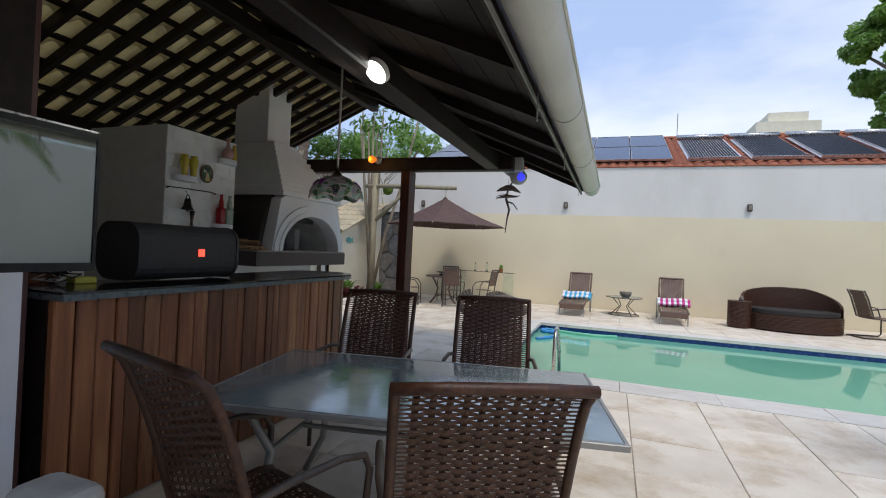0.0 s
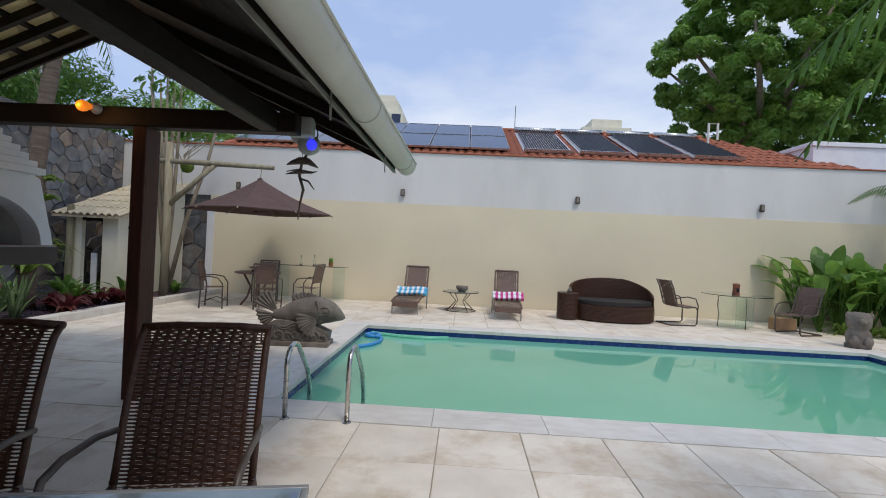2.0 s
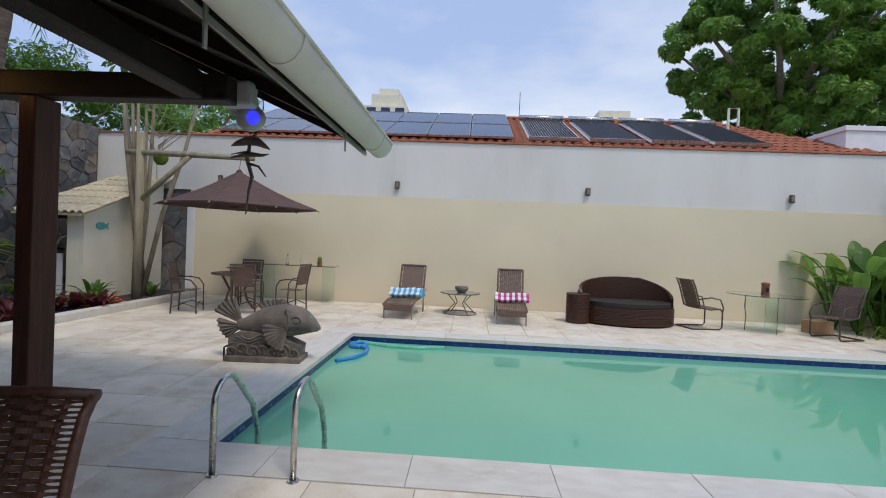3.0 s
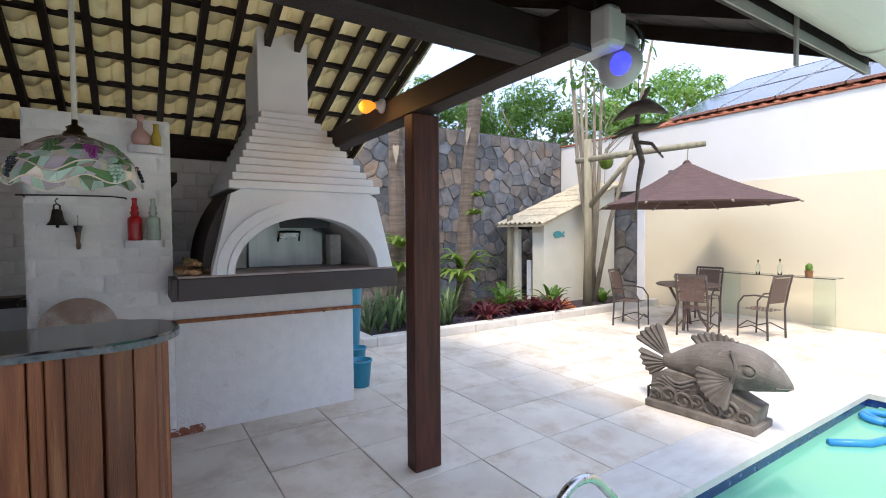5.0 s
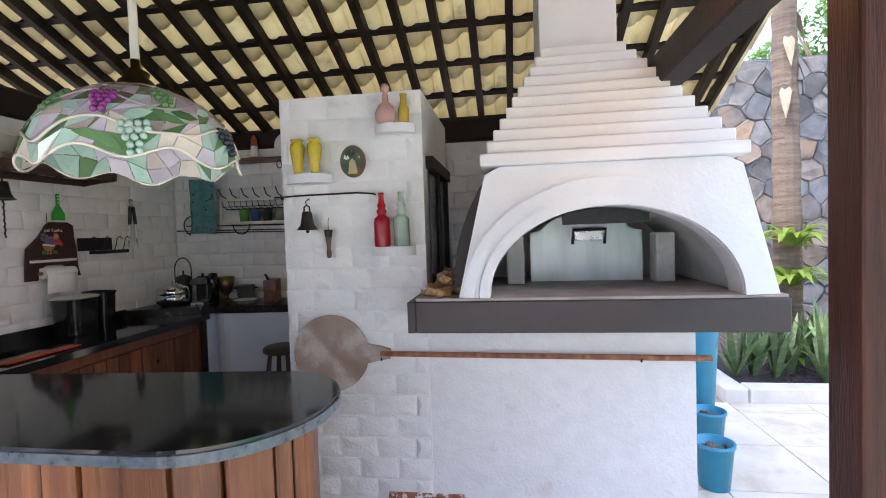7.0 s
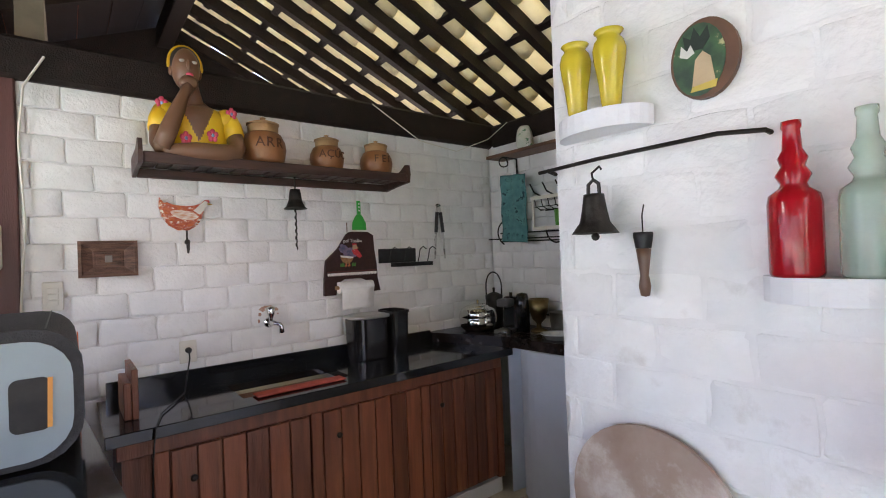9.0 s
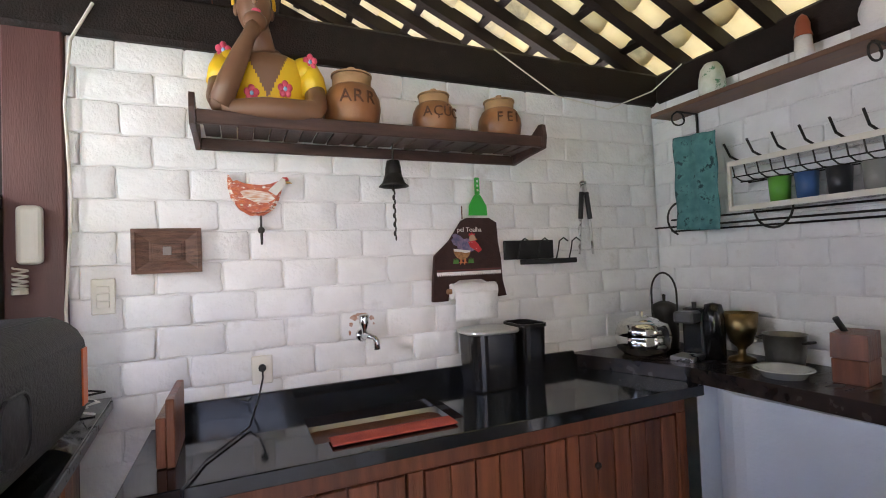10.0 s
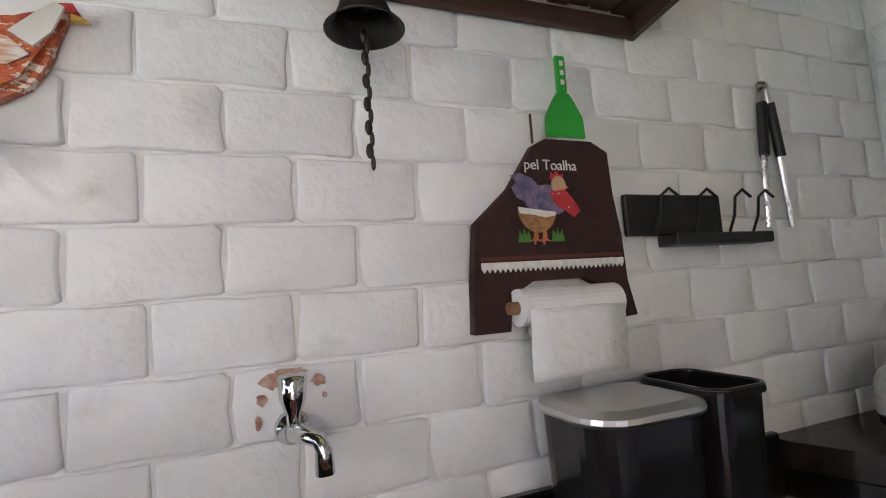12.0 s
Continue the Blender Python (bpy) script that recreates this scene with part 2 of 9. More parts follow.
LEAF_S = mat("grey_green_sword_leaf", (0.16, 0.23, 0.10), (0.08, 0.15, 0.06), 0.45, scale=9, stretch=(1, 1, 3), bump=0.1)


def translucent(m, share):
    """Lets some light through a thin leaf or tile, in its own colour."""
    n, l = m.node_tree.nodes, m.node_tree.links
    p, out = n["Principled BSDF"], n["Material Output"]
    tr = n.new("ShaderNodeBsdfTranslucent")
    mx = n.new("ShaderNodeMixShader")
    mx.inputs[0].default_value = share
    l.new(p.inputs["Base Color"].links[0].from_socket, tr.inputs["Color"])
    l.new(p.outputs[0], mx.inputs[1])
    l.new(tr.outputs[0], mx.inputs[2])
    l.new(mx.outputs[0], out.inputs["Surface"])


for m in (LEAF, LEAF_D, LEAF_Y, LEAF_R):
    translucent(m, 0.5)
translucent(ROOFTILE_IN, 0.28)
BARK = mat("ringed_palm_bark", (0.23, 0.175, 0.13), (0.13, 0.095, 0.072), 0.9, scale=3, stretch=(1, 1, 9), bump=0.8, fine=25, bump_dist=0.03)
BARK2 = mat("pale_bark", (0.33, 0.28, 0.20), (0.21, 0.17, 0.12), 0.85, scale=4, stretch=(3, 3, 0.8), bump=0.6, fine=25)
LOG = mat("weathered_pale_log", (0.34, 0.30, 0.20), (0.23, 0.20, 0.13), 0.85, scale=3, stretch=(5, 5, 0.6), bump=0.5, fine=25)


# ---- mesh helpers ----
def finish(bm, smooth=False):
    bmesh.ops.recalc_face_normals(bm, faces=bm.faces[:])
    me = bpy.data.meshes.new("mesh")
    bm.to_mesh(me)
    bm.free()
    if smooth:
        for f in me.polygons:
            f.use_smooth = True
    return me


def part(name, bm, material, parent=None, label="", smooth=False):
    """Links a bmesh as one mesh object, under a thing or a part when a parent is given."""
    me = finish(bm, smooth)
    me.materials.append(material)
    me.name = name
    o = new(name, me)
    if parent:
        o.parent = parent
    return tagged(o, label)


def solid(name, bm, material, label, category, kind="", group="", smooth=False, at=None):
    o = part(name, bm, material, None, label, smooth)
    if at is not None:
        o.matrix_basis = at
    return tagged(o, "", category, group, kind)


def thing(name, at, label, category, group="", kind=""):
    o = new(name)
    o.empty_display_size = 0.05
    o.matrix_basis = at
    return tagged(o, label, category, group, kind)


def box(bm, lo, hi, bev=0.0, seg=1, m=None):
    lo, hi = Vector(lo), Vector(hi)
    r = bmesh.ops.create_cube(bm, size=1.0)
    vs = r["verts"]
    for v in vs:
        v.co = Vector((lo[i] + (v.co[i] + 0.5) * (hi[i] - lo[i]) for i in range(3)))
    if bev:
        es = {e for v in vs for e in v.link_edges}
        g = bmesh.ops.bevel(bm, geom=list(es), offset=bev, segments=seg, affect="EDGES", profile=0.5)
        vs = list({v for f in g["faces"] for v in f.verts} | {v for v in vs if v.is_valid})
    if m is not None:
        bmesh.ops.transform(bm, matrix=m, verts=[v for v in vs if v.is_valid])
    return bm


def bx(lo, hi, bev=0.0, seg=1):
    return box(bmesh.new(), lo, hi, bev, seg)


def tube(bm, pts, r, sides=8, closed=False, cap=True):
    """A round bar along points; r is a number or one radius a point."""
    pts = [Vector(p) for p in pts]
    n = len(pts)
    rs = r if isinstance(r, (list, tuple)) else [r] * n
    rings = []
    up = None
    for i, p in enumerate(pts):
        if closed:
            d = pts[(i + 1) % n] - pts[i - 1]
        else:
            d = pts[min(i + 1, n - 1)] - pts[max(i - 1, 0)]
        d.normalize()
        if up is None:
            up = Vector((0, 0, 1)) if abs(d.z) < 0.9 else Vector((1, 0, 0))
        a = d.cross(up)
        if a.length < 1e-4:
            a = d.orthogonal()
        a.normalize()
        b = a.cross(d).normalized()
        up = b
        rings.append([bm.verts.new(p + (a * math.cos(2 * math.pi * k / sides) + b * math.sin(2 * math.pi * k / sides)) * rs[i]) for k in range(sides)])
    m = n if closed else n - 1
    for i in range(m):
        q, w = rings[i], rings[(i + 1) % n]
        for k in range(sides):
            bm.faces.new((q[k], q[(k + 1) % sides], w[(k + 1) % sides], w[k]))
    if cap and not closed:
        bm.faces.new(rings[0][::-1])
        bm.faces.new(rings[-1])
    return bm


def tb(pts, r, sides=8, closed=False):
    return tube(bmesh.new(), pts, r, sides, closed)


def lathe(bm, prof, seg=24, at=(0, 0, 0), sx=1.0, sy=1.0):
    """Turns a profile of (radius, height) round the vertical."""
    at = Vector(at)
    rings = []
    for r, z in prof:
        if r < 1e-4:
            rings.append([bm.verts.new(at + Vector((0, 0, z)))])
        else:
            rings.append([bm.verts.new(at + Vector((sx * r * math.cos(2 * math.pi * k / seg), sy * r * math.sin(2 * math.pi * k / seg), z))) for k in range(seg)])
    for a, b in zip(rings, rings[1:]):
        if len(a) == 1 and len(b) == 1:
            continue
        for k in range(seg):
            k2 = (k + 1) % seg
            if len(a) == 1:
                bm.faces.new((a[0], b[k2], b[k]))
            elif len(b) == 1:
                bm.faces.new((a[k], a[k2], b[0]))
            else:
                bm.faces.new((a[k], a[k2], b[k2], b[k]))
    return bm


def lt(prof, seg=24, at=(0, 0, 0), sx=1.0, sy=1.0):
    return lathe(bmesh.new(), prof, seg, at, sx, sy)


def prism(bm, pts, lo, hi, axis="z"):
    """A polygon drawn in the plane across an axis, drawn out from lo to hi along it."""
    def put(u, v, w):
        return {"z": (u, v, w), "y": (u, w, v), "x": (w, u, v)}[axis]
    a = [bm.verts.new(put(u, v, lo)) for u, v in pts]
    b = [bm.verts.new(put(u, v, hi)) for u, v in pts]
    n = len(pts)
    bm.faces.new(a[::-1])
    bm.faces.new(b)
    for i in range(n):
        bm.faces.new((a[i], a[(i + 1) % n], b[(i + 1) % n], b[i]))
    return bm


def pr(pts, lo, hi, axis="z"):
    return prism(bmesh.new(), pts, lo, hi, axis)


def arc(cx, cy, rx, ry, a0, a1, n):
    return [(cx + rx * math.cos(radians(a0 + (a1 - a0) * i / n)), cy + ry * math.sin(radians(a0 + (a1 - a0) * i / n))) for i in range(n + 1)]


def ball(bm, c, r, u=10, v=6):
    m = bmesh.ops.create_uvsphere(bm, u_segments=u, v_segments=v, radius=1.0)
    r = r if isinstance(r, (tuple, list)) else (r, r, r)
    for q in m["verts"]:
        q.co = Vector((c[0] + q.co.x * r[0], c[1] + q.co.y * r[1], c[2] + q.co.z * r[2]))
    return bm


R = random.Random(7)


# ---- setting: ground, pool, walls ----
POOL = (-0.75, 6.63, 8.2, 10.94)
WATER = -0.13


def ring_floor(bm, lo, hi, z0, z1, hole):
    x0, y0, x1, y1 = hole
    box(bm, (lo[0], lo[1], z0), (hi[0], y0, z1))
    box(bm, (lo[0], y1, z0), (hi[0], hi[1], z1))
    box(bm, (lo[0], y0, z0), (x0, y1, z1))
    box(bm, (x1, y0, z0), (hi[0], y1, z1))
    return bm


bm = ring_floor(bmesh.new(), (-5.42, -2.0), (12.0, 15.0), -0.25, -0.008, POOL)
floor = solid("floor", bm, GROUT, "pale stone paving round a swimming pool with dark joints", "floor", "structure")
bm = bmesh.new()
for lo, hi in (((-600, -600, -0.3), (-8.3, 600, -0.06)), ((12.0, -600, -0.3), (600, 600, -0.06)), ((-8.3, -600, -0.3), (12.0, -2.0, -0.06)), ((-8.3, 15.0, -0.3), (12.0, 600, -0.06))):
    box(bm, lo, hi)
solid("ground", bm, mat("far_ground", (0.16, 0.15, 0.11), (0.09, 0.10, 0.06), 0.95, scale=0.3), "plain ground reaching far beyond the garden walls", "ground", "structure")

# pool basin with a blue band of tiles, and the still water
x0, y0, x1, y1 = POOL
bm = bmesh.new()
for lo, hi in (((x0 - 0.15, y0 - 0.15, -1.5), (x0 - 0.006, y1 + 0.15, -0.26)), ((x1 + 0.006, y0 - 0.15, -1.5), (x1 + 0.15, y1 + 0.15, -0.26)), ((x0, y0 - 0.15, -1.5), (x1, y0 - 0.006, -0.26)), ((x0, y1 + 0.006, -1.5), (x1, y1 + 0.15, -0.26)), ((x0, y0, -1.6), (x1, y1, -1.5))):
    box(bm, lo, hi)
solid("pool_basin", bm, POOLWALL, "pale green lined basin of the swimming pool", "pool", "structure")
band = thing("pool_tile_band", pose(0, 0, 0), "dark blue glazed tile band along the waterline", "tile band", kind="structure")
for lo, hi in (((x0 - 0.004, y0, -0.26), (x0 + 0.008, y1, -0.03)), ((x0, y1 - 0.008, -0.26), (x1, y1 + 0.004, -0.03)), ((x1 - 0.008, y0, -0.26), (x1 + 0.004, y1, -0.03)), ((x0, y0 - 0.004, -0.26), (x1, y0 + 0.008, -0.03))):
    part("tile_strip", bx(lo, hi), BLUETILE, band)
bm = bmesh.new()
nx, ny = 60, 30
grid = [[bm.verts.new((x0 + (x1 - x0) * i / nx, y0 + (y1 - y0) * j / ny, WATER)) for j in range(ny + 1)] for i in range(nx + 1)]
for i in range(nx):
    for j in range(ny):
        bm.faces.new((grid[i][j], grid[i + 1][j], grid[i + 1][j + 1], grid[i][j + 1]))
WATERM = mat("milky_green_pool_water", (0.17, 0.50, 0.345), (0.15, 0.46, 0.315), 0.03, scale=0.5, bump=0.02, fine=3.0, rough_var=0.01, bump_dist=0.02)
solid("water", bm, WATERM, "still milky green water of the swimming pool", "water", "structure", smooth=True)

# planter bed along the rubble wall
bm = bx((-8.3, 7.6, -0.3), (-5.6, 14.7, 0.07))
solid("planter_soil", bm, SOIL, "dark soil bed with purple chippings before the stone wall", "soil", "structure")
kerb = thing("planter_kerb", pose(0, 0, 0), "low pale stone kerb along the planted bed", "kerb", kind="structure")
y = 7.72
while y < 14.6:
    part("kerb_stone", bx((-5.60, y + 0.003, -0.2), (-5.40, min(y + 0.9, 14.7) - 0.003, 0.13), 0.012), COPING, kerb)
    y += 0.9
part("kerb_stone", bx((-8.0, 7.5, -0.2), (-5.40, 7.715, 0.13), 0.012), COPING, kerb)
bm = bx((-8.3, -2.0, -0.3), (-5.42, 7.5, -0.01))
solid("side_ground", bm, GROUT, "paved strip beside the oven", "floor", "structure")

# north wall: cream below, grey-white above, with a thin clay coping
solid("wall_north_lower", bx((-5.93, 14.78, -0.25), (13.5, 15.0, 2.62)), PLASTER_CREAM, "cream painted lower band of the tall garden wall", "wall", "structure")
solid("wall_north_upper", bx((-8.5, 14.80, 2.62), (13.5, 15.0, 3.98)), PLASTER_GREY, "grey-white painted upper band of the tall garden wall", "wall", "structure")
solid("wall_north_corner", bx((-8.5, 14.84, -0.25), (-5.935, 15.0, 2.618)), ROCKJOINT, "dark masonry behind the rubble in the garden corner", "wall", "structure")
cop = thing("wall_coping", pose(0, 0, 0), "thin row of red clay coping tiles on the garden wall", "coping", kind="structure")
x = -8.4
while x < 13.4:
    part("coping_tile", bx((x + 0.002, 14.76, 3.982), (x + 0.448, 15.04, 4.02), 0.008), REDTILE, cop)
    x += 0.45
solid("wall_pier", bx((-5.98, 14.74, -0.2), (-5.80, 14.778, 2.30)), PLASTER_W, "white painted end of the cream wall", "wall", "structure")
# unseen wall, made tall to keep low eastern sky off the pillar
solid("sky_screen_east", bx((13.3, -2, -0.25), (13.5, 14.78, 4.4)), PLASTER_GREY, "unseen added wall on the far side, raised to block low sky light", "wall", "structure")
# unseen closing wall, added to bounce light back and fill reflections
solid("bounce_wall_south", bx((-1.98, -2.2, 0), (13.3, -2.0, 3.0)), PLASTER_W, "unseen white wall added behind the terrace for bounce light and reflections", "wall", "structure")
solid("wall_west_back", bx((-8.6, -2.2, -0.2), (-8.4, 7.5, 3.2)), PLASTER_GREY, "plain wall closing the side passage", "wall", "structure")

# rubble stone wall
solid("wall_stone", bx((-8.75, 7.3, -0.2), (-8.42, 14.8, 4.10)), ROCKJOINT, "tall rubble wall of blue-grey and brown stones", "stone wall", "structure")
wall_stone = bpy.data.objects["wall_stone"]


def rubble(parent, x, ya, yb, za, zb, step, seed, face="x"):
    """Irregular stones fitted to one another: each is the field of points nearest to its own seed point."""
    rr = random.Random(seed)
    ny, nz = int((yb - ya) / step), int((zb - za) / (step * 0.9))
    seeds = []
    for j in range(nz):
        for i in range(ny):
            seeds.append((ya + (i + 0.5 + rr.uniform(-0.30, 0.30) + (0.5 if j % 2 else 0.0) - 0.25) * (yb - ya) / ny, za + (j + 0.5 + rr.uniform(-0.42, 0.42)) * (zb - za) / nz))

    def at(u, v, w):
        return (x + w, u, v) if face == "x" else (u, x - w, v)
    for su, sv in seeds:
        poly = [(ya, za), (yb, za), (yb, zb), (ya, zb)]
        for ou, ov in seeds:
            du, dv = ou - su, ov - sv
            if (du, dv) == (0, 0) or du * du + dv * dv > (step * 3) ** 2:
                continue
            c = (ou * ou + ov * ov - su * su - sv * sv) / 2
            cut = []
            for p, q in zip(poly, poly[1:] + poly[:1]):
                fp, fq = p[0] * du + p[1] * dv - c, q[0] * du + q[1] * dv - c
                if fp <= 0:
                    cut.append(p)
                if fp * fq < 0:
                    f = fp / (fp - fq)
                    cut.append((p[0] + (q[0] - p[0]) * f, p[1] + (q[1] - p[1]) * f))
            poly = cut
        if len(poly) < 3:
            continue
        cx, cz = sum(u for u, v in poly) / len(poly), sum(v for u, v in poly) / len(poly)
        ring = []
        for (u, v), (u2, v2) in zip(poly, poly[1:] + poly[:1]):
            ring += [(u * 0.94 + u2 * 0.06, v * 0.94 + v2 * 0.06), ((u + u2) / 2 + rr.uniform(-0.012, 0.012), (v + v2) / 2 + rr.uniform(-0.012, 0.012)), (u * 0.06 + u2 * 0.94, v * 0.06 + v2 * 0.94)]
        d = rr.uniform(0.015, 0.04)
        bm = bmesh.new()
        rows = []
        for k, dd in ((0.98, 0), (0.965, d * 0.75), (0.88, d)):
            rows.append([bm.verts.new(at(cx + (u - cx) * k, cz + (v - cz) * k, dd + (rr.uniform(-0.012, 0.012) if dd else 0))) for u, v in ring])
        n = len(ring)
        for s, t in zip(rows, rows[1:]):
            for w in range(n):
                bm.faces.new((s[w], s[(w + 1) % n], t[(w + 1) % n], t[w]))
        bm.faces.new(rows[2])
        part("stone", bm, ROCK, parent)


rubble(wall_stone, -8.42, 7.3, 14.75, -0.1, 4.08, 0.315, 3)
rubble(bpy.data.objects["wall_north_corner"], 14.838, -8.3, -6.0, -0.1, 2.5, 0.42, 5, "y")

# ---- setting: the roofed kitchen ----
RIDGE, RZ, SLOPE = -2.97, 3.754, 0.43


def roof_z(x):
    return RZ - SLOPE * abs(x - RIDGE)


BRICK_L, BRICK_H = 0.248, 0.1325
brick_meshes = []
for k in range(7):
    # a hand-laid brick under many coats of paint: wavy outline, soft shoulders, uneven face
    rr = random.Random(40 + k)
    hl, hh = BRICK_L / 2 - 0.0032, BRICK_H / 2 - 0.0026
    c = 0.008
    outline = [(-hl + c, -hh), (-hl * 0.3, -hh), (hl * 0.35, -hh), (hl - c, -hh), (hl, -hh + c), (hl, 0), (hl, hh - c), (hl - c, hh), (hl * 0.3, hh), (-hl * 0.35, hh), (-hl + c, hh), (-hl, hh - c), (-hl, 0), (-hl, -hh + c)]
    outline = [(u + rr.uniform(-0.004, 0.004), v + rr.uniform(-0.0035, 0.0035)) for u, v in outline]
    bm = bmesh.new()
    rows = []
    for shrink, y in ((0.0, 0.03), (0.0, 0.006), (0.0022, 0.0018), (0.0065, 0.0)):
        rows.append([bm.verts.new((u - math.copysign(min(shrink, abs(u)), u), y + (rr.uniform(-0.0012, 0.0012) if y < 0.02 else 0), v - math.copysign(min(shrink, abs(v)), v))) for u, v in outline])
    n = len(outline)
    for s, t in zip(rows, rows[1:]):
        for w in range(n):
            bm.faces.new((s[w], s[(w + 1) % n], t[(w + 1) % n], t[w]))
    hub = bm.verts.new((rr.uniform(-0.03, 0.03), -0.0012, rr.uniform(-0.01, 0.01)))
    for w in range(n):
        bm.faces.new((rows[-1][w], rows[-1][(w + 1) % n], hub))
    me = finish(bm, True)
    me.name = "brick"
    me.materials.append(WHITE)
    brick_meshes.append(me)


def brick_face(parent, origin, along, z_from, z_to, length, first=0.0, proud=0.011, seed=1, out=(0, 1, 0), swell=1.0):
    """Painted bricks, each a piece of its own, in courses over a wall face."""
    rr = random.Random(seed)
    along, out = Vector(along), Vector(out)
    rows = int((z_to - z_from) / BRICK_H + 0.02)
    for j in range(rows):
        s = first + (0.5 if j % 2 else 0.0) * BRICK_L
        s -= math.floor(s / BRICK_L) * BRICK_L
        cuts = [s + k * BRICK_L + rr.uniform(-0.012, 0.012) for k in range(-1, int(length / BRICK_L) + 3)]
        for u, u2 in zip(cuts, cuts[1:]):
            a, b = max(u, 0), min(u2, length)
            if b - a < 0.03:
                continue
            o = new("brick", rr.choice(brick_meshes))
            o.parent = parent
            p = Vector(origin) + along * ((a + b) / 2) + Vector((0, 0, z_from + (j + 0.5) * BRICK_H)) + out * (proud + rr.uniform(-0.0006, 0.0006))
            basis = Matrix((along, -out, Vector((0, 0, 1)))).transposed().to_4x4()
            o.matrix_basis = Matrix.Translation(p) @ basis @ pose(0, 0, 0, rr.uniform(-0.15, 0.15), rr.uniform(-0.5, 0.5), rr.uniform(-0.12, 0.12)) @ Matrix.Diagonal(((b - a) / BRICK_L * swell, 1, swell, 1))


wall_south = solid("wall_south", bx((-5.4, 1.90, 0), (-2.09, 2.089, 2.58)), MORTAR, "white painted brick wall of the outdoor kitchen", "brick wall", "structure")
wall_west = solid("wall_west", bx((-5.4, 2.089, 0), (-5.211, 4.6, 2.58)), MORTAR, "white painted brick wall beside the kitchen counter", "brick wall", "structure")
wall_oven = solid("wall_oven", bx((-4.8, 4.6, 0), (-4.611, 6.9, 2.42)), MORTAR, "white painted brick wall behind the pizza oven", "brick wall", "structure")
pillar = solid("wall_pillar", bx((-4.6, 4.131, 0), (-3.516, 5.035, 2.545)), WHITE, "broad white painted brick pillar with small display niches", "pillar", "structure")
oven_base = solid("wall_oven_base", bx((-4.6, 5.036, 0), (-3.516, 6.57, 1.15)), WHITE, "white painted brick base carrying the pizza oven", "oven base", "structure")
solid("plinth_patch", bx((-3.517, 4.75, 0.0), (-3.506, 5.25, 0.07), 0.002), mat("bare_red_brick", (0.36, 0.13, 0.08), (0.26, 0.09, 0.06), 0.9, scale=20, spots=(0.75, 0.75, 0.74), spot_scale=14, spot_at=(0.5, 0.55)), "flaked paint showing bare red brick at the foot", "worn patch", "structure")

# brown boarded end of the kitchen wall, and the window of the house beside it
solid("wall_end_post", bx((-2.088, 1.90, 0), (-1.90, 2.12, 2.6), 0.006), mat("brown_painted_boards", (0.12, 0.045, 0.038), (0.09, 0.033, 0.028), 0.5, scale=3, stretch=(4, 4, 0.5), bump=0.2), "brown painted post at the end of the brick wall", "post", "structure")
win = thing("window_1", pose(-1.84, 2.12, 1.25), "dark framed window with clear reflecting glass", "window", kind="structure")
part("jamb", bx((-0.02, 0.23, 0), (0.012, 0.245, 0.70)), BLACKMETAL, win)
part("jamb", bx((-0.02, -1.24, 0), (0.02, -1.2, 0.70)), BLACKMETAL, win)
part("sill", bx((-0.02, -1.2, 0), (0.02, 0.23, 0.04)), BLACKMETAL, win)
part("head_rail", bx((-0.02, -1.2, 0.66), (0.014, 0.23, 0.69)), BLACKMETAL, win)
# added steel strip that imitates the gutter edge mirrored along the pane's top
part("gutter_glint", bx((-0.02, -1.2, 0.691), (0.018, 0.23, 0.70)), STEEL, win, "bright strip imitating the gutter's reflection in the glass")
PANE = mat("sun_film_window_glass", (0.36, 0.38, 0.33), (0.32, 0.34, 0.29), 0.04, metal=0.7, scale=2, bump=0.0, rough_var=0.02, spec=1.0, coat=1.0)
part("pane", bx((-0.006, -1.2, 0.04), (0.006, 0.23, 0.66)), PANE, win)
solid("wall_house_side", bx((-1.899, -2.0, 0), (-1.82, 2.05, 1.25)), PLASTER_W, "white painted low house wall under the window", "wall", "structure")
solid("wall_house_side_upper", bx((-1.899, -2.0, 1.951), (-1.82, 2.05, 2.6)), DARKWOOD, "dark boarded house wall over the window", "wall", "structure")
# added backing wall; the room's dimness is put into its brown colour
solid("wall_house_back", bx((-2.2, -2.0, 0), (-2.082, 1.895, 3.2)), mat("room_shade_brown", (0.25, 0.2, 0.14), (0.2, 0.16, 0.11), 0.8), "added wall behind the window, its dark colour standing in for room shade", "wall", "structure")

# roof: cream clay tiles over dark rafters on the west slope, dark boards over the terrace
bm = bmesh.new()
TW, TL = 0.27, 0.36
y = 0.45
while y < 7.32:
    x = RIDGE
    while x > -5.9:
        n = 5
        for half in (0, 1):
            ya, yb = y + half * TW / 2, y + (half + 1) * TW / 2
            rows = []
            for xx, lift in ((x + 0.03, 0.012), (x - TL, -0.012)):
                row = []
                for k in range(n + 1):
                    f = k / n
                    h = math.sin(math.pi * f) * 0.042 * (1 if half else -1)
                    row.append(bm.verts.new((xx, ya + (yb - ya) * f, roof_z(xx) + 0.075 + h + lift)))
                rows.append(row)
            for k in range(n):
                bm.faces.new((rows[0][k], rows[0][k + 1], rows[1][k + 1], rows[1][k]))
        x -= TL
    y += TW
tiles_in = solid("ceiling_tiles", bm, ROOFTILE_IN, "pale cream roof tiles letting daylight through between dark rafters", "roof tiles", "structure", smooth=True)
sol = tiles_in.modifiers.new("thickness", "SOLIDIFY")
sol.thickness = 0.012


